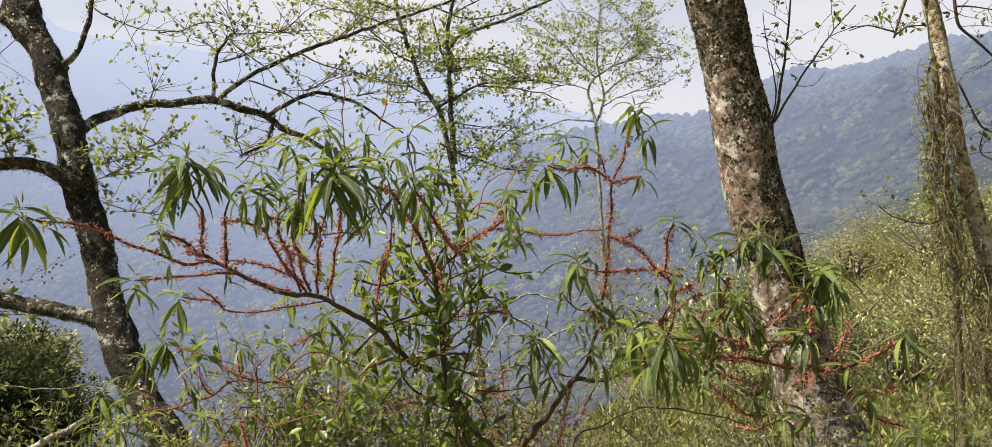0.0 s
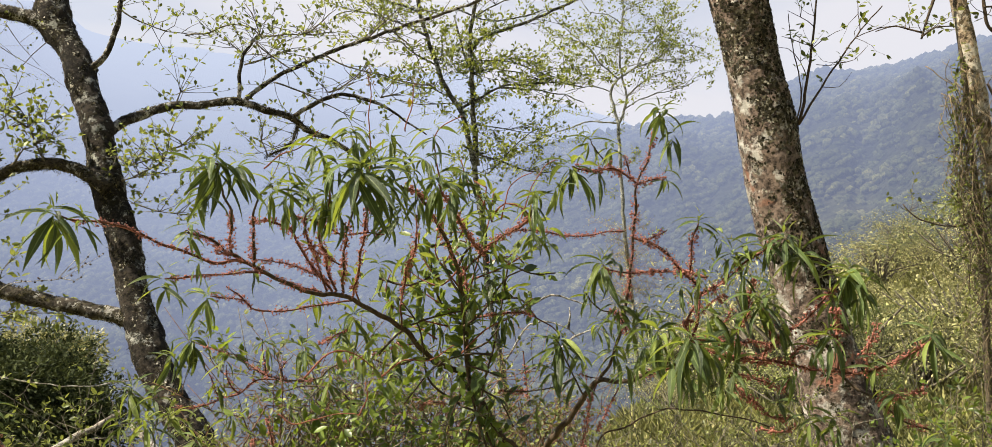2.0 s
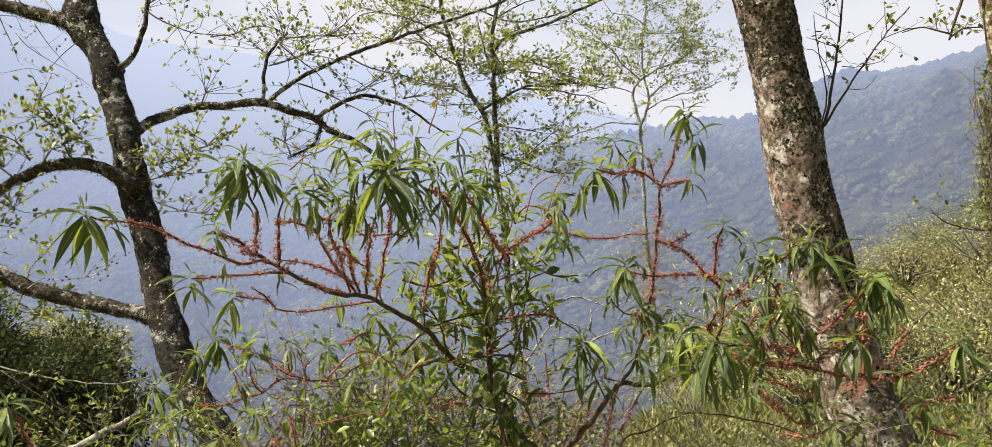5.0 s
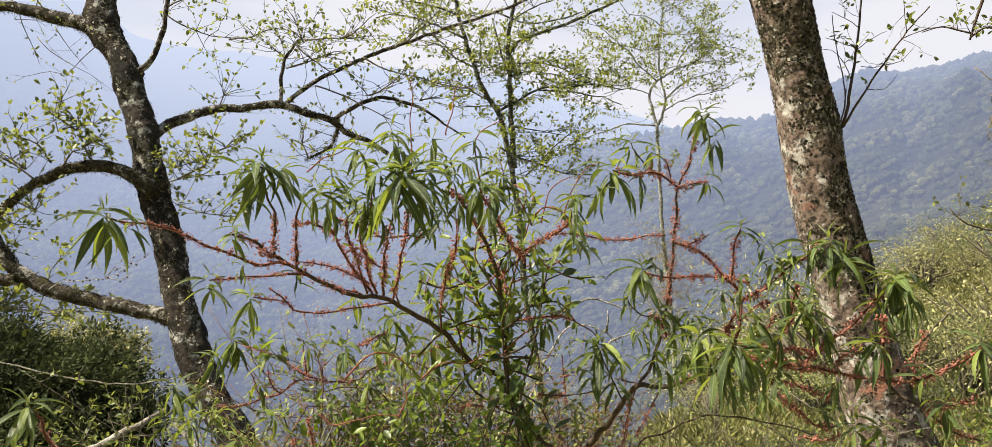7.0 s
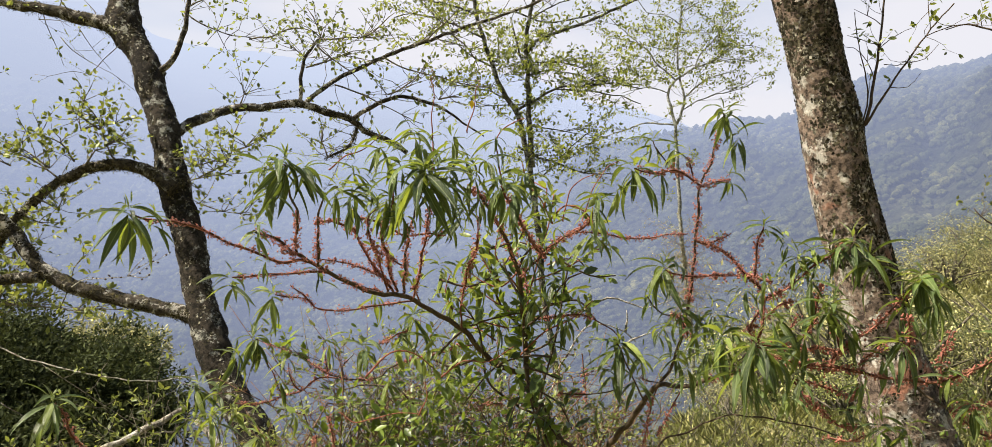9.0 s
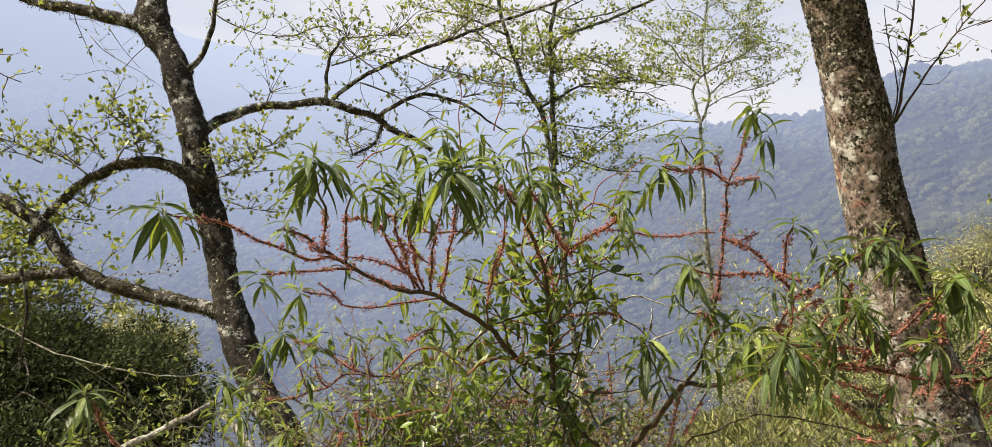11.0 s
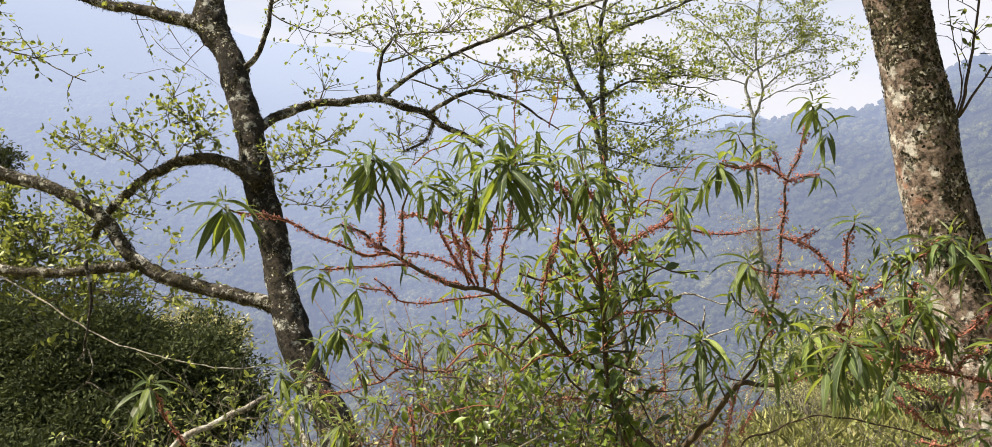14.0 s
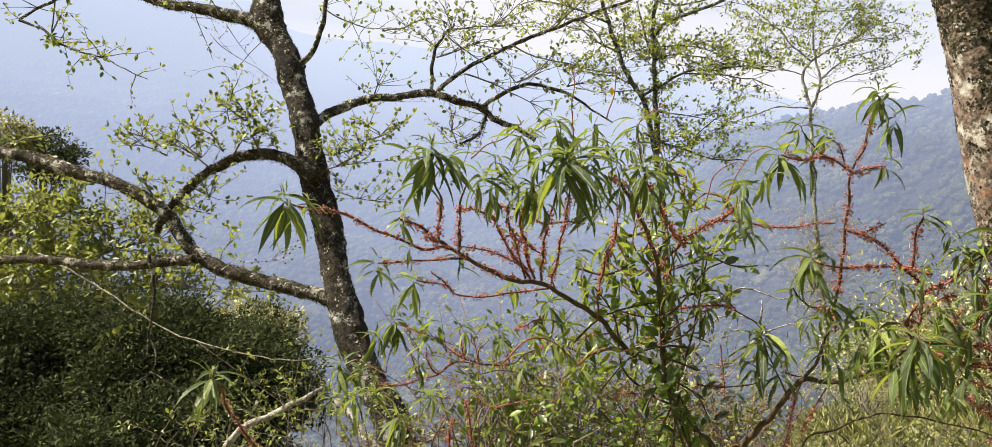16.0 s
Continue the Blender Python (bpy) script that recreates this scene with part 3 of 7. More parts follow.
MOSSY_ARMS = [
    [(-2.754, 5.6, 2.178, 0.0457), (-2.716, 5.68, 2.242, 0.0407), (-2.679, 5.76, 2.299, 0.0361), (-2.627, 5.84, 2.344, 0.0343), (-2.55, 5.92, 2.398, 0.0324), (-2.483, 6.0, 2.432, 0.0305), (-2.363, 6.08, 2.452, 0.0294), (-2.23, 6.16, 2.477, 0.0298), (-2.093, 6.24, 2.507, 0.0296), (-1.99, 6.32, 2.486, 0.0287), (-1.879, 6.4, 2.454, 0.027), (-1.756, 6.48, 2.427, 0.0248), (-1.678, 6.56, 2.36, 0.0235), (-1.599, 6.64, 2.315, 0.0224), (-1.507, 6.72, 2.28, 0.0202), (-1.381, 6.8, 2.198, 0.0178)],
    [(-2.116, 6.5, 2.536, 0.0203), (-2.022, 6.54, 2.638, 0.0193), (-1.886, 6.58, 2.742, 0.0182), (-1.699, 6.62, 2.846, 0.0172), (-1.511, 6.66, 2.941, 0.0161), (-1.271, 6.7, 3.041, 0.015), (-1.03, 6.74, 3.127, 0.0143), (-0.788, 6.78, 3.223, 0.0136), (-0.543, 6.82, 3.315, 0.0126), (-0.347, 6.86, 3.403, 0.0115), (-0.101, 6.9, 3.531, 0.0103)],
    [(-2.151, 6.5, 2.55, 0.0165), (-2.148, 6.5, 2.661, 0.0153), (-2.139, 6.5, 2.806, 0.0141), (-2.111, 6.5, 2.902, 0.0126), (-2.038, 6.5, 2.998, 0.0107), (-1.999, 6.5, 3.046, 0.0087)],
    [(-1.79, 6.7, 2.455, 0.019), (-1.666, 6.7, 2.534, 0.018), (-1.516, 6.7, 2.603, 0.017), (-1.416, 6.7, 2.633, 0.016), (-1.266, 6.7, 2.593, 0.015), (-1.107, 6.7, 2.548, 0.0125), (-1.002, 6.7, 2.484, 0.01), (-0.893, 6.7, 2.406, 0.008), (-0.759, 6.7, 2.318, 0.006)],
    [(-3.136, 5.8, 2.92, 0.0732), (-3.274, 5.8, 2.978, 0.0603), (-3.366, 5.8, 3.014, 0.0517), (-3.55, 5.8, 3.055, 0.0474), (-3.782, 5.8, 3.115, 0.0409), (-4.015, 5.8, 3.149, 0.0366), (-4.25, 5.8, 3.227, 0.0301)],
    [(-2.6, 5.4, 1.834, 0.052), (-2.689, 5.392, 1.894, 0.0458), (-2.77, 5.385, 1.946, 0.0417), (-2.85, 5.377, 1.977, 0.0398), (-2.93, 5.369, 1.988, 0.0396), (-3.051, 5.362, 1.983, 0.038), (-3.173, 5.354, 1.958, 0.0364), (-3.273, 5.346, 1.908, 0.0341), (-3.373, 5.338, 1.859, 0.0313), (-3.473, 5.331, 1.777, 0.0298), (-3.552, 5.323, 1.704, 0.0282), (-3.63, 5.315, 1.63, 0.0266), (-3.679, 5.308, 1.557, 0.0242), (-3.723, 5.3, 1.452, 0.0196)],
    [(-2.321, 5.25, 0.991, 0.0661), (-2.422, 5.248, 1.048, 0.0573), (-2.514, 5.246, 1.073, 0.0514), (-2.603, 5.244, 1.088, 0.0485), (-2.704, 5.242, 1.113, 0.0485), (-2.825, 5.24, 1.131, 0.047), (-2.947, 5.237, 1.16, 0.0475), (-3.058, 5.235, 1.19, 0.0489), (-3.172, 5.233, 1.216, 0.0503), (-3.275, 5.231, 1.258, 0.0518), (-3.357, 5.229, 1.308, 0.0513), (-3.419, 5.227, 1.366, 0.0498), (-3.481, 5.225, 1.445, 0.0483), (-3.552, 5.223, 1.531, 0.0469), (-3.618, 5.221, 1.602, 0.0464), (-3.727, 5.219, 1.668, 0.0463), (-3.835, 5.217, 1.718, 0.0463), (-3.969, 5.215, 1.773, 0.0463), (-4.095, 5.213, 1.816, 0.0463), (-4.256, 5.21, 1.855, 0.0463), (-4.404, 5.208, 1.89, 0.0462), (-4.561, 5.206, 1.941, 0.0462), (-4.689, 5.204, 1.964, 0.0452), (-4.852, 5.202, 1.988, 0.0438), (-5.067, 5.2, 2.019, 0.0423)],
    [(-3.374, 5.2, 1.278, 0.0385), (-3.545, 5.206, 1.264, 0.0361), (-3.719, 5.213, 1.242, 0.0347), (-3.945, 5.219, 1.219, 0.0348), (-4.202, 5.225, 1.22, 0.0338), (-4.412, 5.231, 1.24, 0.0327), (-4.627, 5.237, 1.243, 0.0315), (-4.845, 5.244, 1.233, 0.0303), (-5.122, 5.25, 1.211, 0.0291)],
    [(-2.934, 5.75, 2.634, 0.0341), (-2.867, 5.75, 2.677, 0.0256), (-2.81, 5.75, 2.733, 0.0213), (-2.757, 5.75, 2.819, 0.0192), (-2.715, 5.75, 2.948, 0.0179), (-2.694, 5.75, 3.09, 0.0171), (-2.678, 5.75, 3.249, 0.0154)],
    [(-4.776, 5.6, 3.28, 0.0166), (-4.814, 5.6, 3.163, 0.0138), (-4.97, 5.6, 3.113, 0.0111), (-5.139, 5.6, 3.025, 0.0083)],
    [(-5.139, 5.6, 3.025, 0.01), (-4.997, 5.6, 2.981, 0.0091), (-4.856, 5.6, 2.905, 0.0083), (-4.788, 5.6, 2.846, 0.0075), (-4.633, 5.6, 2.78, 0.0066), (-4.414, 5.6, 2.726, 0.0054), (-4.252, 5.6, 2.652, 0.0042), (-4.119, 5.6, 2.588, 0.0037), (-4.018, 5.6, 2.554, 0.0033)],
    [(-4.793, 5.6, 3.257, 0.0075), (-4.825, 5.6, 3.117, 0.0062), (-4.845, 5.6, 2.928, 0.005)],
    [(-1.755, 6.7, 2.396, 0.016), (-1.777, 6.675, 2.319, 0.0137), (-1.795, 6.65, 2.242, 0.0119), (-1.867, 6.625, 2.186, 0.0099), (-1.969, 6.6, 2.139, 0.0069)],
]
for limb in MOSSY_ARMS:
    g = Geo()
    tube(g, [(*p[:3], 0.92 * p[3]) for p in limb], 0.03, 14, 0.18, 22, 0.012)
    place(part("limb", g, M_BARK_LIMB), left_tree)
sp = Spray(3)
for pts in (
        [(-3.608, 5.75, 2.899), (-3.515, 5.75, 2.803), (-3.332, 5.75, 2.693), (-3.231, 5.75, 2.644), (-3.058, 5.75, 2.522)],
        [(-3.472, 5.75, 2.955), (-3.379, 5.75, 2.823), (-3.241, 5.75, 2.671)],
        [(-3.175, 5.75, 2.844), (-3.287, 5.75, 2.749), (-3.399, 5.75, 2.641), (-3.513, 5.75, 2.663), (-3.696, 5.75, 2.629), (-3.797, 5.75, 2.643)],
        [(-3.77, 5.75, 3.023), (-3.61, 5.75, 3.013), (-3.536, 5.75, 2.969)]):
    tube(sp.wood, with_radius(pts, 0.0035, 0.0012), 0.06, 4)
    sp.along(pts, 5, 0.22, 0.0014, 0.02, 0.09, 0, 1, 0.2, 0.1)
sp.leafy([(-3.75, 5.7, 2.62), (-3.6, 5.7, 2.6), (-3.5, 5.7, 2.62)], 0.045, 0.08, 3)
# leafy twigs on the arched limb
for pts in (
        [(-2.95, 5.3, 2.003), (-3.01, 5.3, 2.122), (-3.062, 5.3, 2.265), (-3.164, 5.3, 2.385), (-3.211, 5.3, 2.446)],
        [(-3.052, 5.3, 2.206), (-3.179, 5.3, 2.286), (-3.293, 5.3, 2.366)],
        [(-3.217, 5.3, 2.002), (-3.311, 5.3, 2.121), (-3.459, 5.3, 2.169), (-3.616, 5.3, 2.205)],
        [(-3.307, 5.3, 1.885), (-3.477, 5.3, 2.001), (-3.648, 5.3, 2.064), (-3.84, 5.3, 2.096)],
        [(-3.384, 5.3, 1.961), (-3.563, 5.3, 2.081), (-3.691, 5.3, 2.129)],
        [(-3.178, 5.3, 2.202), (-3.103, 5.3, 2.226), (-2.957, 5.3, 2.242), (-2.792, 5.3, 2.289)],
        [(-3.018, 5.3, 2.106), (-2.935, 5.3, 2.138), (-2.852, 5.3, 2.098)],
        [(-3.474, 5.3, 1.776), (-3.325, 5.3, 1.705), (-3.347, 5.3, 1.753), (-3.297, 5.3, 1.793)],
        [(-3.557, 5.3, 1.663), (-3.45, 5.3, 1.616), (-3.303, 5.3, 1.617)],
        [(-3.655, 5.3, 2.024), (-3.84, 5.3, 2.112), (-4.011, 5.3, 2.128)],
        [(-3.646, 5.3, 1.976), (-3.817, 5.3, 2.04), (-4.04, 5.3, 2.051)],
        [(-3.141, 5.3, 1.978), (-3.08, 5.3, 2.074), (-3.017, 5.3, 2.086)],
        [(-3.766, 5.3, 1.5), (-3.682, 5.3, 1.557), (-3.564, 5.3, 1.591)],
        [(-3.835, 5.3, 1.822), (-3.748, 5.3, 1.701), (-3.642, 5.3, 1.722)]):
    tube(sp.wood, with_radius(pts, 0.0065, 0.002), 0.05, 4)
    sp.along(pts, 9, 0.26, 0.003, 0.040, 0.045, 0, 5, 0.12, 0.3, 0.35)
    sp.leafy(pts[1:], 0.042, 0.045, 6)
for pts in (
        [(-2.577, 5.45, 2.04), (-2.466, 5.45, 1.992), (-2.341, 5.45, 2.033), (-2.232, 5.45, 2.009)],
        [(-2.541, 5.45, 1.89), (-2.423, 5.45, 1.919), (-2.215, 5.45, 1.941), (-2.04, 5.45, 1.953)],
        [(-2.465, 5.45, 1.915), (-2.278, 5.45, 2.017), (-2.239, 5.45, 2.179), (-2.252, 5.45, 2.244)],
        [(-2.237, 5.45, 2.082), (-2.154, 5.45, 2.115), (-2.093, 5.45, 2.171)],
        [(-2.463, 5.45, 1.748), (-2.295, 5.45, 1.697), (-2.078, 5.45, 1.675)]):
    tube(sp.wood, with_radius(pts, 0.006, 0.002), 0.05, 4)
    sp.along(pts, 13, 0.26, 0.003, 0.036, 0.045, 0, 5, 0.05, 0.25, 0.35)
    sp.leafy(pts, 0.036, 0.05, 6)
# long sparse twigs of the crown
for pts in (
        [(-2.599, 6.6, 3.064), (-2.397, 6.6, 3.087), (-2.247, 6.6, 3.154), (-2.096, 6.6, 3.128), (-2.02, 6.6, 3.059)],
        [(-2.03, 6.6, 3.059), (-1.697, 6.6, 3.066), (-1.44, 6.6, 3.084)],
        [(-2.055, 6.6, 3.01), (-1.793, 6.6, 2.799), (-1.713, 6.6, 2.725)],
        [(-2.143, 6.6, 2.839), (-1.993, 6.6, 2.883), (-1.844, 6.6, 2.931), (-1.686, 6.6, 2.969)],
        [(-2.144, 6.6, 2.913), (-2.22, 6.6, 2.972), (-2.27, 6.6, 3.012)],
        [(-1.537, 6.6, 2.919), (-1.349, 6.6, 2.821), (-1.103, 6.6, 2.761), (-0.908, 6.6, 2.707), (-0.656, 6.6, 2.668)],
        [(-1.911, 6.6, 2.706), (-1.692, 6.6, 2.627), (-1.542, 6.6, 2.554), (-1.384, 6.6, 2.476), (-1.221, 6.6, 2.399)],
        [(-3.113, 6.6, 3.277), (-2.957, 6.6, 3.176), (-2.752, 6.6, 3.1), (-2.498, 6.6, 3.073)],
        [(-3.088, 6.6, 3.326), (-2.858, 6.6, 3.398), (-2.654, 6.6, 3.346)],
        [(-2.02, 6.6, 3.059), (-2.047, 6.6, 3.167), (-2.149, 6.6, 3.315)],
        [(-1.697, 6.6, 3.066), (-1.55, 6.6, 3.162), (-1.442, 6.6, 3.259)],
        [(-1.494, 6.6, 2.627), (-1.298, 6.6, 2.723), (-1.202, 6.6, 2.868)],
        [(-1.009, 6.6, 3.094), (-0.862, 6.6, 2.963), (-0.788, 6.6, 2.818)],
        [(-1.253, 6.6, 3.019), (-1.059, 6.6, 3.158), (-0.914, 6.6, 3.301)],
        [(-1.101, 6.6, 2.587), (-1.018, 6.6, 2.606), (-0.946, 6.6, 2.611)],
        [(-2.669, 6.6, 2.541), (-2.634, 6.6, 2.63), (-2.518, 6.6, 2.679)],
        [(-1.959, 6.6, 2.139), (-2.01, 6.6, 2.261), (-1.987, 6.6, 2.408)]):
    tube(sp.wood, with_radius(pts, 0.007, 0.0025), 0.06, 5, 0.0, 14.0, 0.02)
    sp.along(pts, 11, 0.4, 0.003, 0.038, 0.06, 0, 5, 0.1, 0.2, 0.6)
    sp.leafy(pts[1:], 0.038, 0.14, 4)
sp.along(MOSSY_ARMS[10], 26, 0.3, 0.004, 0.045, 0.05, 0, 5, 0.1)
for limb, n in ((MOSSY_ARMS[1], 16), (MOSSY_ARMS[3], 8), (MOSSY_ARMS[12], 9), (MOSSY_ARMS[4], 8), (MOSSY_ARMS[9], 8)):
    sp.along(limb, n, 0.45, 0.004, 0.037, 0.09, 0, 5, 0.25, 0.25)
sp.finish(left_tree, M_TWIG, M_YOUNG_LEAF, 0.66)


def moss(parent, pts, count, size, mat, seed, hang=0.5, wide=0.22):
    """Shaggy tufts of moss and small epiphytes on a limb."""
    r = random.Random(seed)
    line = smooth_path(pts, 0.03)
    at, way, big = [], [], []
    for _ in range(count):
        q = line[r.randrange(len(line))]
        d = Vector([r.gauss(0, 1) for _ in range(3)]).normalized()
        for k in range(5):
            at.append(tuple(Vector(q[:3]) + d * q[3] * 0.96 + Vector([r.gauss(0, 0.008) for _ in range(3)])))
            way.append(tuple(d + Vector([r.gauss(0, 0.5) for _ in range(3)]) + Vector((0, 0, -hang))))
            big.append(size * r.uniform(0.4, 1.3))
    tagged(leaf_cloud("moss", at, way, big, mat, parent, wide, simple=True), kind="stuff")


moss(left_tree, left_trunk[2:], 2200, 0.014, M_DARK_MOSS, 1)
for i, n in ((0, 160), (4, 420), (5, 650), (6, 420), (7, 500), (1, 120), (12, 200)):
    moss(left_tree, MOSSY_ARMS[i], int(1.3 * n), 0.013, M_MOSS if i in (5, 7) else M_DARK_MOSS, 10 + i, 0.7)

# hanging dead vine and its thin tendrils below the arched limb
g = Geo()
tube(g, with_radius([(-3.490, 4.900, 1.329), (-3.465, 4.900, 1.169), (-3.455, 4.900, 1.009), (-3.480, 4.900, 0.847), (-3.501, 4.900, 0.685)], 0.013, 0.004), 0.03, 8, 0.35, 30, 0.01)
for pts in ([(-3.466, 4.900, 0.768), (-3.432, 4.900, 0.669), (-3.472, 4.900, 0.566), (-3.591, 4.900, 0.503), (-3.624, 4.900, 0.489)], [(-3.482, 4.900, 0.574), (-3.363, 4.900, 0.533), (-3.258, 4.900, 0.467)], [(-3.538, 4.900, 0.704), (-3.484, 4.900, 0.767), (-3.466, 4.900, 0.848)]):
    tube(g, with_radius(pts, 0.006, 0.002), 0.04, 5, 0.2, 30, 0.01)
part("hanging_vine", g, M_BARK_LIMB)
tagged(bpy.context.scene.objects["hanging_vine"], "dry pale vine hanging from a mossy limb", "vine")
g = Geo()
tube(g, with_radius([(-5.310, 6.000, 1.240), (-4.772, 6.000, 1.001), (-4.253, 6.000, 0.731), (-3.917, 6.000, 0.614), (-3.376, 6.000, 0.505), (-2.958, 6.000, 0.503), (-2.554, 6.000, 0.581)], 0.007, 0.004), 0.06, 6, 0.2, 20, 0.015)
part("slack_vine", g, M_DEAD)
tagged(bpy.context.scene.objects["slack_vine"], "thin bleached vine slung between two trees", "vine")


# ---- the big lichened trunk ----
def crust(parent, pts, count, size, mat, seed, least, lean, grain=0.0):
    """Scaly crust in ragged islands, denser towards +x by lean, and higher up."""
    r = random.Random(seed)
    line = smooth_path(pts, 0.012)
    at, way, big, out = [], [], [], []
    while len(at) < count:
        i = r.randrange(len(line) - 1)
        q = line[i]
        axis = (Vector(line[i + 1][:3]) - Vector(q[:3])).normalized()
        d = Vector([r.gauss(0, 1) for _ in range(3)])
        d = (d - axis * d.dot(axis)).normalized()
        p = Vector(q[:3]) + d * q[3] * 0.93
        k = Vector((p.x * 4.2, p.y * 4.2, p.z * 3.0)) + Vector((seed, 0, 0)) * (grain > 0)
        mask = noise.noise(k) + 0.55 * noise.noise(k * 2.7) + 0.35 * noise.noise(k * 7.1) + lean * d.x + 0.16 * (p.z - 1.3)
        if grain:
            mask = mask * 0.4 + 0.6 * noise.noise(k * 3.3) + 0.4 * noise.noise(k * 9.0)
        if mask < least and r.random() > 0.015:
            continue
        at.append(tuple(p + d * r.uniform(-0.003, 0.006)))
        w = Vector([r.gauss(0, 1) for _ in range(3)])
        way.append(tuple((w - d * w.dot(d)).normalized() + d * r.uniform(-0.05, 0.22)))
        out.append(tuple(d))
        big.append(size * r.uniform(0.4, 1.25))
    tagged(leaf_cloud("crust", at, way, big, mat, parent, 0.9, fold=0.05, simple=True, up=out), kind="stuff")


pale_tree = thing("lichened_tree", (2.147, 5.600, -0.013), "thick pale leaning tree trunk patched with lichen", "tree")
g = Geo()
pale_trunk = [(2.814, 5.6, -1.183, 0.4361), (2.517, 5.6, -0.663, 0.3572), (2.217, 5.6, -0.06, 0.2741), (2.039, 5.6, 0.321, 0.2451), (1.971, 5.6, 0.513, 0.2451), (1.913, 5.6, 0.705, 0.2285), (1.861, 5.6, 0.899, 0.2015), (1.803, 5.6, 1.092, 0.1973), (1.748, 5.6, 1.286, 0.1931), (1.688, 5.6, 1.481, 0.1994), (1.63, 5.6, 1.676, 0.1994), (1.581, 5.6, 1.871, 0.1931), (1.543, 5.6, 2.067, 0.1911), (1.515, 5.6, 2.264, 0.1952), (1.471, 5.6, 2.46, 0.1828), (1.426, 5.6, 2.657, 0.1765), (1.386, 5.6, 2.855, 0.1807), (1.338, 5.6, 3.052, 0.1848), (1.269, 5.6, 3.29, 0.1786), (1.185, 5.6, 3.648, 0.1703)]
tube(g, [(*p[:3], 0.935 * p[3]) for p in pale_trunk], 0.018, 60, 0.05, 13)
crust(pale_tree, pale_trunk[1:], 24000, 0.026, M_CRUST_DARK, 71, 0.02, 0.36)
crust(pale_tree, pale_trunk[1:], 9000, 0.022, M_CRUST, 72, 0.16, 0.12, 7.0)
place(part("trunk", g, M_BARK_PALE), pale_tree)
for i, n in ((0, 1800), (4, 1800), (5, 2500), (6, 5200), (7, 2500)):
    crust(left_tree, MOSSY_ARMS[i], n, 0.014, M_CRUST_DARK, 80 + i, 0.05, 0.0, 5.0)
crust(left_tree, left_trunk[1:], 9000, 0.020, M_CRUST_DARK, 73, -0.1, 0.0)
crust(left_tree, left_trunk[1:], 7000, 0.017, M_CRUST, 74, 0.10, 0.0, 7.0)
sp = Spray(5)
SHOOTS = [[(1.716, 5.6, 2.262, 0.0106), (1.756, 5.61, 2.4, 0.0095), (1.787, 5.62, 2.604, 0.0083), (1.819, 5.63, 2.848, 0.0072), (1.839, 5.64, 3.054, 0.006), (1.847, 5.65, 3.219, 0.0048)],
          [(1.724, 5.6, 2.27, 0.0086), (1.792, 5.61, 2.38, 0.0077), (1.868, 5.62, 2.503, 0.0068), (1.981, 5.63, 2.666, 0.0058), (2.094, 5.64, 2.83, 0.0049), (2.26, 5.65, 3.023, 0.0039)],
          [(1.704, 5.6, 2.27, 0.0053), (1.74, 5.612, 2.441, 0.0046), (1.724, 5.625, 2.597, 0.0039), (1.688, 5.638, 2.769, 0.0031), (1.668, 5.65, 2.975, 0.0024)],
          [(1.773, 5.6, 2.54, 0.0033), (1.734, 5.617, 2.664, 0.0027), (1.658, 5.633, 2.748, 0.0021), (1.582, 5.65, 2.764, 0.0015)],
          [(1.801, 5.6, 2.761, 0.003), (1.696, 5.625, 2.799, 0.0022), (1.623, 5.65, 2.833, 0.0014)],
          [(1.801, 5.6, 2.741, 0.003), (1.918, 5.625, 2.827, 0.0022), (2.009, 5.65, 2.873, 0.0014)],
          [(1.813, 5.6, 2.882, 0.003), (1.737, 5.625, 2.949, 0.0022), (1.664, 5.65, 2.995, 0.0014)],
          [(1.958, 5.6, 2.648, 0.003), (2.08, 5.625, 2.677, 0.0022), (2.171, 5.65, 2.772, 0.0014)],
          [(1.829, 5.6, 2.64, 0.0027), (1.918, 5.625, 2.637, 0.0019), (2.029, 5.65, 2.67, 0.0012)],
          [(2.07, 5.6, 2.809, 0.0033), (2.198, 5.617, 2.865, 0.0027), (2.346, 5.633, 2.889, 0.0021), (2.455, 5.65, 2.861, 0.0015)],
          [(1.869, 5.6, 2.499, 0.0027), (1.979, 5.625, 2.503, 0.0019), (2.069, 5.65, 2.601, 0.0012)],
          [(2.102, 5.6, 2.849, 0.003), (2.1, 5.625, 2.968, 0.0022), (2.098, 5.65, 3.097, 0.0014)]]
for i, pts in enumerate(SHOOTS):
    g = Geo()
    tube(g, pts, 0.05, 7, 0.1, 20, 0.008)
    place(part("limb", g, M_STEM), pale_tree)
    sp.along(pts, (3, 3, 1, 2, 2, 2, 2, 2, 1, 5, 0, 2)[i], 0.2, 0.002, 0.042, 0.12, 0, 2, 0.35, 0.3)
sp.finish(pale_tree, M_STEM, M_YOUNG_LEAF, 0.6)


# ---- two slender alders down the slope ----
def alder(base, limbs, trunk_count, seed, twig, size, gap, count, label, bark=M_BARK_ALDER):
    tree = thing("alder_tree", base, label, "tree", "alders on the slope")
    s = Spray(seed)
    for i, pts in enumerate(limbs):
        gg = Geo()
        tube(gg, [(*p[:3], 0.8 * p[3]) for p in pts], 0.25, 9, 0.1, 3.0, 0.05)
        place(part("trunk" if i < trunk_count else "limb", gg, bark), tree)
        s.along(pts, count[i], twig * (0.5 if i < trunk_count else 0.62), 0.012, size, gap, 1, 4, 0.42 if i < trunk_count else 0.2, 0.08, 0.3)
    s.finish(tree, bark, M_ALDER_LEAF, 0.6, True)


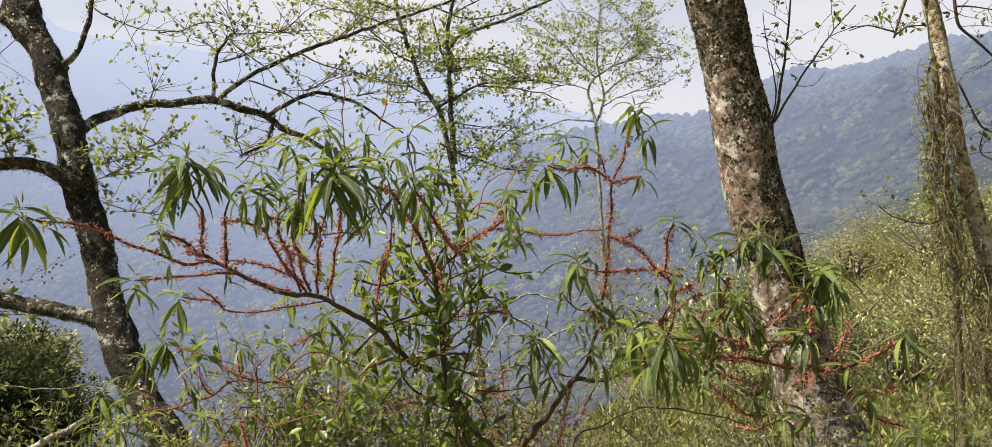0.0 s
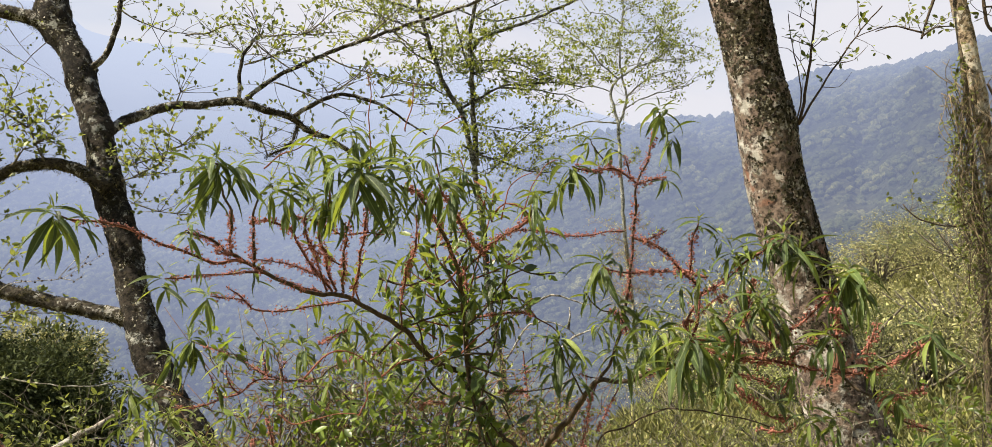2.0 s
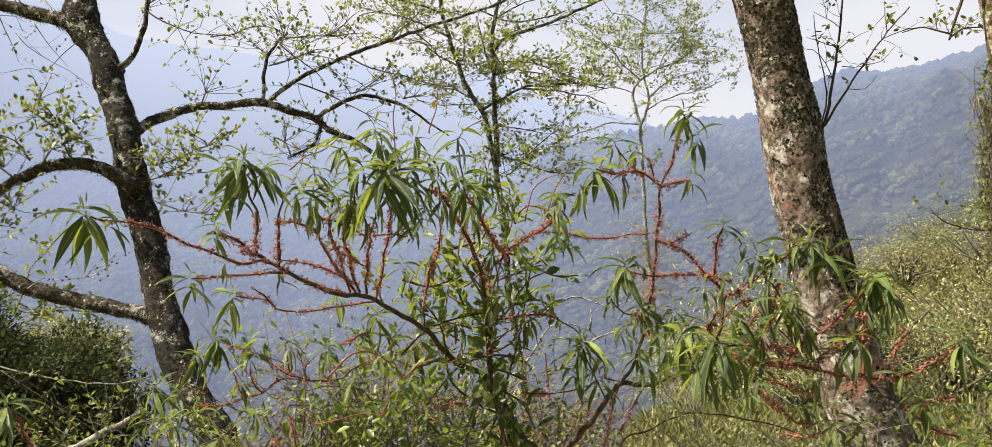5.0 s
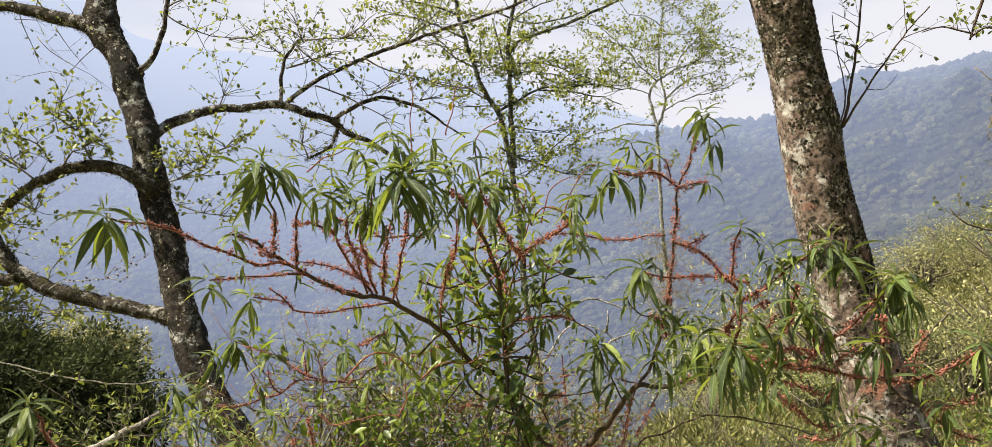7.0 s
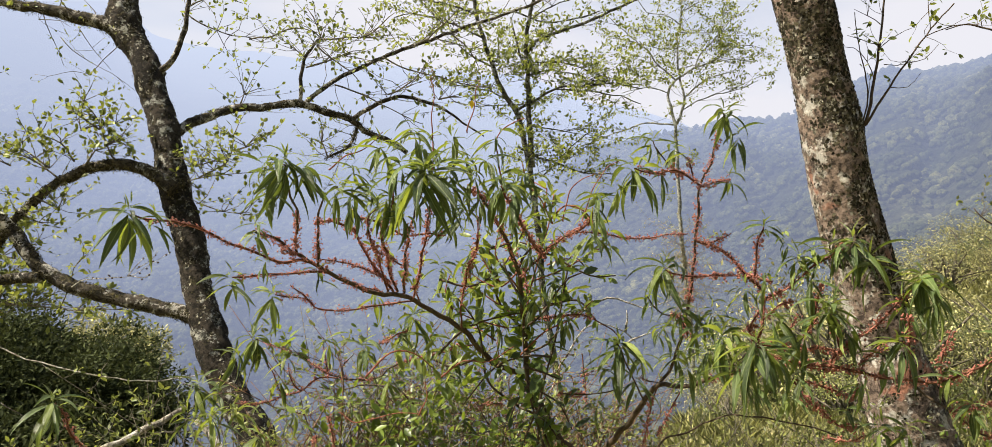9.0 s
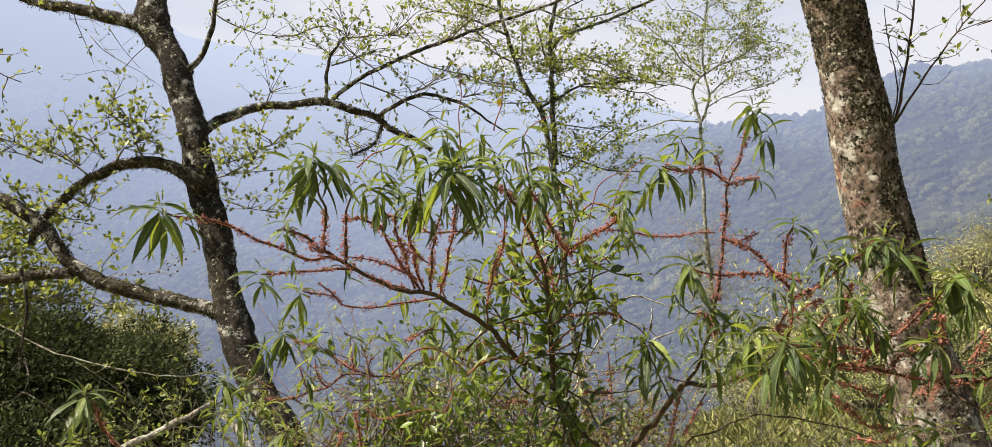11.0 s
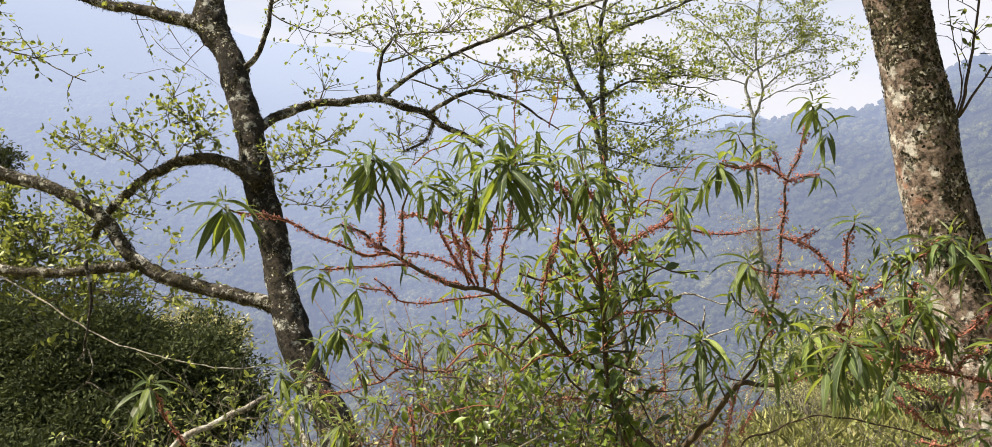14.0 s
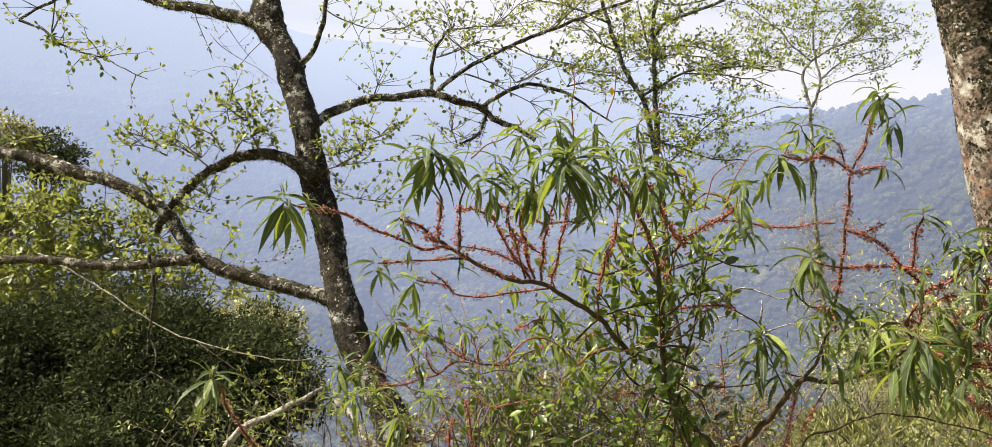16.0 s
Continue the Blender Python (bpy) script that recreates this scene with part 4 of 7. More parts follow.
alder((-0.299, 28.0, -9.614), [
    [(-0.226, 28.0, -6.56, 0.1599), (-0.411, 28.0, -4.509, 0.155), (-0.588, 28.0, -3.278, 0.1501), (-0.764, 28.0, -2.148, 0.1452), (-0.981, 28.0, -1.121, 0.1403), (-1.137, 28.0, 0.013, 0.1354), (-1.255, 28.0, 1.46, 0.1306), (-1.39, 28.0, 2.494, 0.1257), (-1.502, 28.0, 3.322, 0.1208), (-1.656, 28.0, 4.151, 0.1159), (-1.851, 28.0, 4.981, 0.111), (-2.087, 28.0, 5.605, 0.1061), (-2.34, 28.0, 5.917, 0.1012), (-2.617, 28.0, 6.439, 0.0963), (-2.833, 28.0, 7.065, 0.0914), (-3.114, 28.0, 7.902, 0.0865), (-3.353, 28.0, 8.698, 0.0816), (-3.532, 28.0, 9.683, 0.0768)],
    [(-1.464, 28.0, 3.633, 0.1194), (-1.538, 28.0, 4.774, 0.1121), (-1.609, 28.0, 5.604, 0.1048), (-1.638, 28.0, 6.435, 0.0975), (-1.688, 28.0, 7.266, 0.0902), (-1.676, 28.0, 8.097, 0.0828), (-1.538, 28.0, 8.824, 0.0755), (-1.381, 28.0, 9.757, 0.0682)],
    [(-1.668, 28.0, 7.391, 0.081), (-1.382, 28.0, 7.762, 0.0746), (-0.66, 28.0, 8.068, 0.0682), (-0.044, 28.0, 8.29, 0.0618), (0.775, 28.0, 8.591, 0.0554), (1.487, 28.0, 8.934, 0.049), (2.601, 28.0, 9.394, 0.0426)],
    [(-2.023, 28.0, 5.501, 0.064), (-1.672, 28.0, 5.687, 0.0569), (-1.259, 28.0, 5.914, 0.0497), (-0.642, 28.0, 6.244, 0.0426), (0.387, 28.0, 6.282, 0.0355), (1.205, 28.0, 6.382, 0.0284), (2.062, 28.0, 6.194, 0.0213)],
    [(-0.683, 28.0, 6.182, 0.0341), (0.389, 28.0, 6.117, 0.0291), (1.413, 28.0, 5.949, 0.0242), (2.026, 28.0, 5.701, 0.0192)],
    [(-1.949, 28.0, 4.316, 0.0469), (-1.447, 28.0, 4.048, 0.0405), (-0.617, 28.0, 3.74, 0.0341), (0.209, 28.0, 3.475, 0.0277), (1.274, 28.0, 3.419, 0.0213)],
    [(-1.109, 28.0, 3.365, 0.0298), (-0.618, 28.0, 3.844, 0.0256), (-0.007, 28.0, 4.527, 0.0213), (0.606, 28.0, 4.879, 0.0171)],
    [(-2.222, 28.0, 8.561, 0.0426), (-2.004, 28.0, 7.684, 0.0398), (-1.811, 28.0, 7.1, 0.037), (-1.683, 28.0, 6.746, 0.0341)],
    [(-2.12, 28.0, 8.768, 0.0384), (-1.077, 28.0, 8.383, 0.0327), (-0.005, 28.0, 8.517, 0.027), (0.671, 28.0, 8.737, 0.0213)],
    [(-2.298, 28.0, 5.855, 0.0384), (-2.886, 28.0, 6.148, 0.032), (-3.453, 28.0, 6.233, 0.0256), (-4.191, 28.0, 6.382, 0.0192)],
    [(-2.768, 28.0, 6.898, 0.0384), (-3.464, 28.0, 7.278, 0.032), (-3.994, 28.0, 7.7, 0.0256), (-4.63, 28.0, 7.872, 0.0192)],
    [(-3.071, 28.0, 7.859, 0.0426), (-3.789, 28.0, 8.221, 0.0368), (-4.637, 28.0, 8.544, 0.0309), (-5.487, 28.0, 8.721, 0.0251), (-6.125, 28.0, 8.601, 0.0192)],
    [(-3.331, 28.0, 8.635, 0.0341), (-4.22, 28.0, 9.0, 0.0267), (-5.28, 28.0, 9.181, 0.0192)],
    [(-1.64, 28.0, 6.642, 0.032), (-1.061, 28.0, 6.806, 0.027), (-0.028, 28.0, 6.676, 0.022), (0.796, 28.0, 6.322, 0.0171)],
    [(-1.755, 28.0, 5.708, 0.0298), (-2.296, 28.0, 5.688, 0.0256), (-3.341, 28.0, 5.648, 0.0213), (-4.184, 28.0, 5.817, 0.0171)],
    [(-1.644, 28.0, 7.058, 0.0298), (-0.444, 28.0, 7.051, 0.0256), (0.588, 28.0, 6.673, 0.0213), (1.817, 28.0, 6.318, 0.0171)],
    [(-1.54, 28.0, 4.981, 0.0298), (-0.835, 28.0, 4.878, 0.0235), (-0.009, 28.0, 4.734, 0.0171)],
    [(-1.535, 28.0, 8.512, 0.0341), (-0.875, 28.0, 8.92, 0.0267), (-0.053, 28.0, 9.221, 0.0192)],
], 2, 11, 3.0, 0.15, 0.11, (16, 12, 10, 13, 9, 12, 9, 3, 7, 6, 7, 14, 9, 9, 4, 12, 7, 6), "slender alder with sparse spring leaves on the slope")
alder((4.94, 38.0, -11.397), [
    [(5.217, 38.0, -5.435, 0.1333), (5.061, 38.0, -3.227, 0.1271), (4.91, 38.0, -1.569, 0.121), (4.702, 38.0, 0.368, 0.1148), (4.523, 38.0, 2.03, 0.1086), (4.456, 38.0, 3.418, 0.1024), (4.359, 38.0, 5.085, 0.0962), (4.294, 38.0, 6.197, 0.09), (4.151, 38.0, 6.809, 0.0839), (3.953, 38.0, 7.533, 0.0777), (4.005, 38.0, 7.867, 0.0715), (4.303, 38.0, 8.228, 0.0653), (5.093, 38.0, 8.753, 0.0591), (5.773, 38.0, 8.971, 0.0529), (6.315, 38.0, 9.356, 0.0468), (6.745, 38.0, 9.796, 0.0406)],
    [(4.321, 38.0, 6.252, 0.0812), (4.562, 38.0, 6.864, 0.0745), (4.667, 38.0, 7.42, 0.0679), (4.496, 38.0, 8.144, 0.0613), (4.351, 38.0, 8.979, 0.0547), (4.344, 38.0, 9.815, 0.048), (4.446, 38.0, 10.649, 0.0414), (4.545, 38.0, 11.902, 0.0348)],
    [(4.667, 38.0, 7.448, 0.0522), (5.101, 38.0, 7.863, 0.0449), (5.643, 38.0, 8.278, 0.0377), (6.322, 38.0, 8.469, 0.0304), (6.917, 38.0, 8.715, 0.0232)],
    [(4.303, 38.0, 8.2, 0.0522), (3.583, 38.0, 8.844, 0.0464), (3.026, 38.0, 9.546, 0.0406), (2.692, 38.0, 9.827, 0.0348), (2.05, 38.0, 10.392, 0.029), (1.21, 38.0, 11.129, 0.0232)],
    [(4.373, 38.0, 9.619, 0.0348), (3.576, 38.0, 9.625, 0.03), (2.747, 38.0, 9.827, 0.0251), (1.776, 38.0, 10.059, 0.0203)],
    [(5.12, 38.0, 8.752, 0.0435), (5.279, 38.0, 9.307, 0.0377), (5.82, 38.0, 9.859, 0.0319), (6.359, 38.0, 10.492, 0.0261), (6.897, 38.0, 11.124, 0.0203)],
    [(4.449, 38.0, 10.315, 0.0348), (5.489, 38.0, 10.278, 0.03), (6.36, 38.0, 10.354, 0.0251), (7.119, 38.0, 10.568, 0.0203)],
    [(3.952, 38.0, 7.644, 0.0348), (3.317, 38.0, 7.869, 0.03), (2.627, 38.0, 7.844, 0.0251), (1.937, 38.0, 7.65, 0.0203)],
    [(4.211, 38.0, 6.252, 0.0493), (3.055, 38.0, 6.336, 0.0428), (2.229, 38.0, 6.056, 0.0362), (1.123, 38.0, 5.692, 0.0297), (0.151, 38.0, 5.297, 0.0232)],
    [(4.589, 38.0, 6.892, 0.0348), (5.242, 38.0, 7.308, 0.0312), (6.058, 38.0, 7.583, 0.0275), (7.141, 38.0, 7.857, 0.0239), (7.815, 38.0, 8.186, 0.0203)],
    [(3.583, 38.0, 8.844, 0.029), (2.757, 38.0, 8.765, 0.0232), (1.927, 38.0, 8.658, 0.0174)],
    [(6.315, 38.0, 9.356, 0.029), (7.126, 38.0, 9.738, 0.0232), (7.938, 38.0, 9.566, 0.0174)],
    [(4.446, 38.0, 10.649, 0.0348), (3.838, 38.0, 11.073, 0.03), (3.01, 38.0, 11.222, 0.0251), (2.591, 38.0, 11.786, 0.0203)],
    [(4.496, 38.0, 11.206, 0.0319), (5.204, 38.0, 11.615, 0.0261), (5.748, 38.0, 11.887, 0.0203)],
    [(5.773, 38.0, 8.971, 0.029), (6.86, 38.0, 9.103, 0.0232), (7.673, 38.0, 8.96, 0.0174)],
    [(4.409, 38.0, 8.701, 0.029), (5.228, 38.0, 8.863, 0.0232), (5.776, 38.0, 8.693, 0.0174)],
], 1, 12, 3.3, 0.145, 0.13, (9, 9, 8, 11, 8, 9, 10, 7, 6, 8, 6, 8, 7, 6, 7, 6), "pale thin alder with an airy crown on the slope", M_BARK_PALE_HAZED_ALDER)

dry = thing("dry_creeper", [(5.116, 38.0, -3.226), (4.967, 38.0, -1.845), (4.764, 38.0, -0.463), (4.588, 38.0, 0.921), (4.468, 38.0, 2.03)][0], "tangle of dry brown creepers on a thin alder stem", "creeper")
sp = Spray(13)
sp.along([(5.116, 38.0, -3.226), (4.967, 38.0, -1.845), (4.764, 38.0, -0.463), (4.588, 38.0, 0.921), (4.468, 38.0, 2.03)], 110, 1.7, 0.012, 0.10, 0.6, 1, 1, 0.0, -0.5, 1.0)
sp.finish(dry, M_DRY, M_GRASS, 0.5, True)


# ---- the creeper-hung trunk ----
ivy_tree = thing("creeper_tree", (5.880, 10.000, -1.618), "sunlit leaning trunk hung with dry creepers", "tree")
g = Geo()
tube(g, [(6.534, 10.0, -1.472, 0.1806), (6.245, 10.0, -0.6, 0.158), (5.883, 10.0, 0.419, 0.1355), (5.63, 10.0, 1.147, 0.1129), (5.482, 10.0, 1.657, 0.1016), (5.377, 10.0, 2.022, 0.1054), (5.294, 10.0, 2.386, 0.0865), (5.225, 10.0, 2.751, 0.0828), (5.171, 10.0, 3.115, 0.0941), (5.092, 10.0, 3.48, 0.0865), (5.02, 10.0, 3.845, 0.0941), (4.94, 10.0, 4.21, 0.0865), (4.857, 10.0, 4.575, 0.0828), (4.756, 10.0, 5.086, 0.0753)], 0.05, 18, 0.10, 9)
place(part("trunk", g, M_BARK_IVY), ivy_tree)
g = Geo()
tube(g, [(5.371, 10.0, -1.619, 0.0452), (5.3, 10.0, -0.455, 0.0423), (5.244, 10.0, 0.71, 0.0395), (5.202, 10.0, 1.657, 0.0367), (5.144, 10.0, 2.095, 0.0339), (5.073, 10.0, 2.751, 0.031), (5.001, 10.0, 3.407, 0.0282), (4.943, 10.0, 3.918, 0.0254), (4.9, 10.0, 4.21, 0.0226)], 0.05, 10, 0.2, 9)
place(part("old_creeper", g, M_DARKCREEP), ivy_tree)
CREEPER_LIMBS = [[(4.836, 9.9, 4.509, 0.0223), (4.689, 9.925, 4.35, 0.0196), (4.614, 9.95, 4.124, 0.0168), (4.568, 9.975, 3.949, 0.0141), (4.528, 10.0, 3.772, 0.0113)], [(4.489, 9.9, 3.822, 0.0119), (4.367, 9.933, 3.866, 0.01), (4.201, 9.967, 3.911, 0.008), (4.011, 10.0, 3.86, 0.006)], [(4.496, 9.9, 3.786, 0.0119), (4.664, 9.95, 3.892, 0.009), (4.885, 10.0, 3.918, 0.006)], [(5.038, 9.9, 4.472, 0.0223), (5.162, 9.917, 4.26, 0.0205), (5.206, 9.933, 4.047, 0.0187), (5.258, 9.95, 3.891, 0.0168), (5.47, 9.967, 3.721, 0.015), (5.676, 9.983, 3.535, 0.0131), (5.889, 10.0, 3.261, 0.0113)], [(5.181, 9.9, 4.111, 0.0119), (5.389, 9.95, 4.124, 0.009), (5.708, 10.0, 4.093, 0.006)], [(5.216, 9.9, 3.244, 0.0134), (5.45, 9.933, 2.815, 0.0112), (5.577, 9.967, 2.71, 0.009), (5.815, 10.0, 2.641, 0.0068)], [(5.503, 9.9, 2.703, 0.0104), (5.495, 9.95, 2.455, 0.0079), (5.705, 10.0, 2.35, 0.0053)], [(5.394, 9.9, 2.017, 0.0119), (4.974, 9.925, 1.657, 0.0105), (4.553, 9.95, 1.693, 0.009), (4.383, 9.975, 1.803, 0.0075), (4.322, 10.0, 1.891, 0.006)]]
for pts in CREEPER_LIMBS:
    g = Geo()
    tube(g, pts, 0.05, 7, 0.1, 9)
    place(part("limb", g, M_STEM), ivy_tree)
g, g_old = Geo(), Geo()
sp = Spray(21)
top = [(4.906, 9.900, 3.389), (4.949, 9.900, 2.739), (5.106, 9.900, 1.801), (5.249, 9.900, 1.296), (5.594, 9.900, 1.152), (5.824, 9.900, 1.008)]
low = [(4.467, 9.700, -0.956), (5.982, 9.700, -0.955)]
for k in range(190):
    a = smooth_path([(*p, 0) for p in top], 0.05)
    s = a[rng.randrange(len(a))]
    x1 = low[0][0] + (low[1][0] - low[0][0]) * rng.random()
    x1 = 0.8 * x1 + 0.2 * s[0]
    z1 = rng.uniform(low[0][2] - 0.6, s[2] - 0.4)
    if s[2] > top[3][2] + 0.02:
        x1, z1 = s[0] + rng.gauss(0.06, 0.06), s[2] - rng.uniform(0.4, 1.7)
    pts = [Vector((s[0] + (x1 - s[0]) * t, s[1] - 0.25 * rng.random() * t, s[2] + (z1 - s[2]) * t)) + Vector([rng.gauss(0, 0.11) for _ in range(3)]) for t in (0, 0.25, 0.5, 0.75, 1)]
    tube(g_old if k % 5 < 3 else g, with_radius(pts, rng.uniform(0.003, 0.007), 0.002), 0.08, 4, 0.0, 14.0, 0.05)
    if rng.random() < 0.6:
        sp.leafy(pts, 0.050, 0.13, 2, 1.0)
place(part("creeper", g, M_DRY, label="dry brown creeper stems"), ivy_tree)
place(part("creeper", g_old, M_DARKCREEP, label="dark old creeper stems"), ivy_tree)
for pts in ([(4.892, 9.900, 3.533), (4.833, 9.900, 2.739), (4.839, 9.800, 1.799), (4.909, 9.800, 1.157)], [(4.950, 9.900, 3.750), (4.866, 9.850, 3.092), (4.783, 9.800, 2.299)], [(5.266, 9.800, 1.799), (5.052, 9.800, 1.157), (4.786, 9.700, 0.455), (4.785, 9.700, -0.251)]):
    sp.leafy(pts, 0.058, 0.04, 4, 1.5)
for pts, n in zip(CREEPER_LIMBS, (5, 5, 5, 9, 5, 8, 6, 12)):
    sp.along(pts, n, 0.5, 0.005, 0.07, 0.10, 0, 3, 0.15, 0.1)
sp.finish(ivy_tree, M_TWIG, M_CREEPER_LEAF, 0.6)


# ---- bushes ----
def bush(name, at, radius, tall, leaves, size, mat, label, category="bush", group="", seed=1, bare=0.0, clumps=24):
    """A bush: forked stems and a lumpy crown made of leafy clumps."""
    r = random.Random(seed)
    q = np.random.default_rng(seed)
    e = thing(name, at, label, category, group)
    w = Geo()
    lumps = []
    foot = -0.25 * tall if at[2] < -100 else min(-0.25 * tall, height(at[0], at[1]) - at[2] - 0.1)
    for k in range(clumps):
        a, u = r.uniform(0, 2 * math.pi), r.random() ** 0.6
        c = Vector((radius * 0.72 * u * math.cos(a), radius * 0.72 * u * math.sin(a), tall * (0.35 + 0.45 * r.random() * (1.1 - 0.5 * u))))
        lumps.append((c, radius * r.uniform(0.2, 0.38) * (24 / clumps) ** 0.4))
        mid = Vector((c.x * 0.35, c.y * 0.35, c.z * 0.5)) + Vector([r.gauss(0, 0.06 * radius) for _ in range(3)])
        tube(w, with_radius([Vector((0, 0, foot)), mid, c], 0.035 * radius, 0.008 * radius), radius * 0.4, 3)
    tagged(place(part("stem", w, M_TWIG), e), kind="stuff").matrix_parent_inverse = Matrix()
    at_, way_, size_ = [], [], []
    per = leaves // len(lumps)
    for c, s in lumps:
        d = q.normal(0, 1, (per, 3))
        d /= np.linalg.norm(d, axis=1, keepdims=True)
        rad = s * np.where(q.random((per, 1)) < 0.3, 0.5 * q.random((per, 1)), 0.75 + 0.35 * q.random((per, 1)))
        keep = q.random(per) > bare
        p = np.array(c) + d * rad * (1, 1, 0.8)
        at_.append(p[keep])
        way_.append((d + q.normal(0, 0.6, (per, 3)) + (0, 0, 0.15))[keep])
        size_.append((size * q.uniform(0.6, 1.3, per))[keep])
    ob = leaf_cloud("crown", np.concatenate(at_), np.concatenate(way_), np.concatenate(size_), mat, None, 0.5, simple=True)
    ob.parent = e
    tagged(ob, kind="stuff")
    return e


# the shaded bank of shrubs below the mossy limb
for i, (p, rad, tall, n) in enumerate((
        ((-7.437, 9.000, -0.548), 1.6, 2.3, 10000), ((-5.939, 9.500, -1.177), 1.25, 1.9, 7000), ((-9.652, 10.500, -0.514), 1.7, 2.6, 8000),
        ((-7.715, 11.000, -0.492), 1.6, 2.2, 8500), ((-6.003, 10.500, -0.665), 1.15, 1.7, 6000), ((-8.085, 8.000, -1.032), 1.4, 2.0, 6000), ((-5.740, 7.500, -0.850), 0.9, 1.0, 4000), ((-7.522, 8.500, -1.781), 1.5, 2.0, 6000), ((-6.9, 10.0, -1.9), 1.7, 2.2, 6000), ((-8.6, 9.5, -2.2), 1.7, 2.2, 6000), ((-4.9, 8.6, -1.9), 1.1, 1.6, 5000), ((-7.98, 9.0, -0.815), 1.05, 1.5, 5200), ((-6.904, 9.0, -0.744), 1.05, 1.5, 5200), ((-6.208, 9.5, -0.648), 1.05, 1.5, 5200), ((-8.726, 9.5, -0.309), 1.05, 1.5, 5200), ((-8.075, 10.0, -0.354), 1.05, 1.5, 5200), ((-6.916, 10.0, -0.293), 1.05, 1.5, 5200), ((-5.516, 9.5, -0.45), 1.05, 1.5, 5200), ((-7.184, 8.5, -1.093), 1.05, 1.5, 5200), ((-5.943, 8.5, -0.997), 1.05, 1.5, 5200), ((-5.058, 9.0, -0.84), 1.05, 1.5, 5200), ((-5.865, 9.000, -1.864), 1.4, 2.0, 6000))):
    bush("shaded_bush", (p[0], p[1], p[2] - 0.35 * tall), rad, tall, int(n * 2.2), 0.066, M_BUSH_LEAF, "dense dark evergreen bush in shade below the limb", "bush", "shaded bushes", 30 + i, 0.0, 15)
bush("pale_bush", (-11.264, 20.000, -2.579), 1.5, 2.4, 6000, 0.12, M_SLOPE_LEAF, "pale yellowish bush beyond the dark bushes", "bush", "", 41)
bush("far_tree", (-22.976, 26.000, 1.580), 1.6, 3.4, 4000, 0.16, M_BUSH_LEAF, "dark rounded tree crown beyond the bushes", "tree", "", 42)
bush("far_tree", (-22.962, 24.000, 2.197), 1.2, 3.4, 3500, 0.16, M_SLOPE_LEAF, "pale leafy tree crown beyond the bushes", "tree", "", 43)
# bright young leaves on the bank's upper edge
bright = thing("bright_sapling", (-6.871, 6.900, -2.483), "sapling with bright yellow-green young leaves", "tree")
sp = Spray(50)
g = Geo()
tube(g, [(-6.871, 6.900, -2.483, 0.051), (-6.829, 6.700, -0.600, 0.042), (-6.643, 6.550, 0.782, 0.034), (-6.502, 6.500, 1.532, 0.022), (-6.370, 6.500, 2.044, 0.012)], 0.06, 9, 0.15, 12)
place(part("trunk", g, M_TWIG), bright)
for pts in ([(-6.427, 6.500, 0.851), (-5.889, 6.500, 1.094), (-5.349, 6.400, 1.331), (-4.975, 6.400, 1.500)], [(-6.430, 6.500, 1.192), (-6.026, 6.500, 1.427), (-5.631, 6.500, 1.600), (-5.227, 6.400, 1.685)], [(-6.290, 6.500, 0.856), (-5.539, 6.400, 1.163), (-5.035, 6.400, 1.257), (-4.605, 6.400, 1.241)],
            [(-6.020, 6.500, 0.809), (-5.283, 6.400, 1.062), (-4.710, 6.300, 1.033), (-4.294, 6.300, 0.983)], [(-5.093, 6.400, 0.852), (-4.602, 6.400, 0.976), (-4.061, 6.300, 0.976), (-3.719, 6.300, 0.937)], [(-6.571, 6.500, 1.474), (-6.027, 6.500, 1.595), (-5.415, 6.400, 1.520), (-4.913, 6.400, 1.447)], [(-5.411, 6.400, 1.112), (-4.911, 6.400, 1.260), (-4.486, 6.400, 1.349), (-4.122, 6.300, 1.282)], [(-6.566, 6.500, 0.961), (-6.024, 6.500, 1.202), (-5.562, 6.500, 1.213), (-5.157, 6.400, 1.065)]):
    tube(sp.wood, with_radius(pts, 0.012, 0.003), 0.06, 5)
    sp.along(pts, 24, 0.42, 0.005, 0.058, 0.06, 1, 4, 0.05, 0.3)
sp.finish(bright, M_TWIG, M_BRIGHT_LEAF, 0.6)

tw = [(-6.575, 6.500, 1.988), (-6.033, 6.500, 2.184), (-5.703, 6.500, 2.237), (-5.476, 6.500, 2.290)]
loose = Spray(51)
tube(loose.wood, with_radius(tw, 0.01, 0.003), 0.06, 5)
loose.leafy(tw[1:], 0.055, 0.06, 4)
loose.along(tw, 5, 0.25, 0.004, 0.05, 0.06, 0, 4, 0.3, 0.4)
loose.finish(bright, M_TWIG, M_YOUNG_LEAF, 0.6)

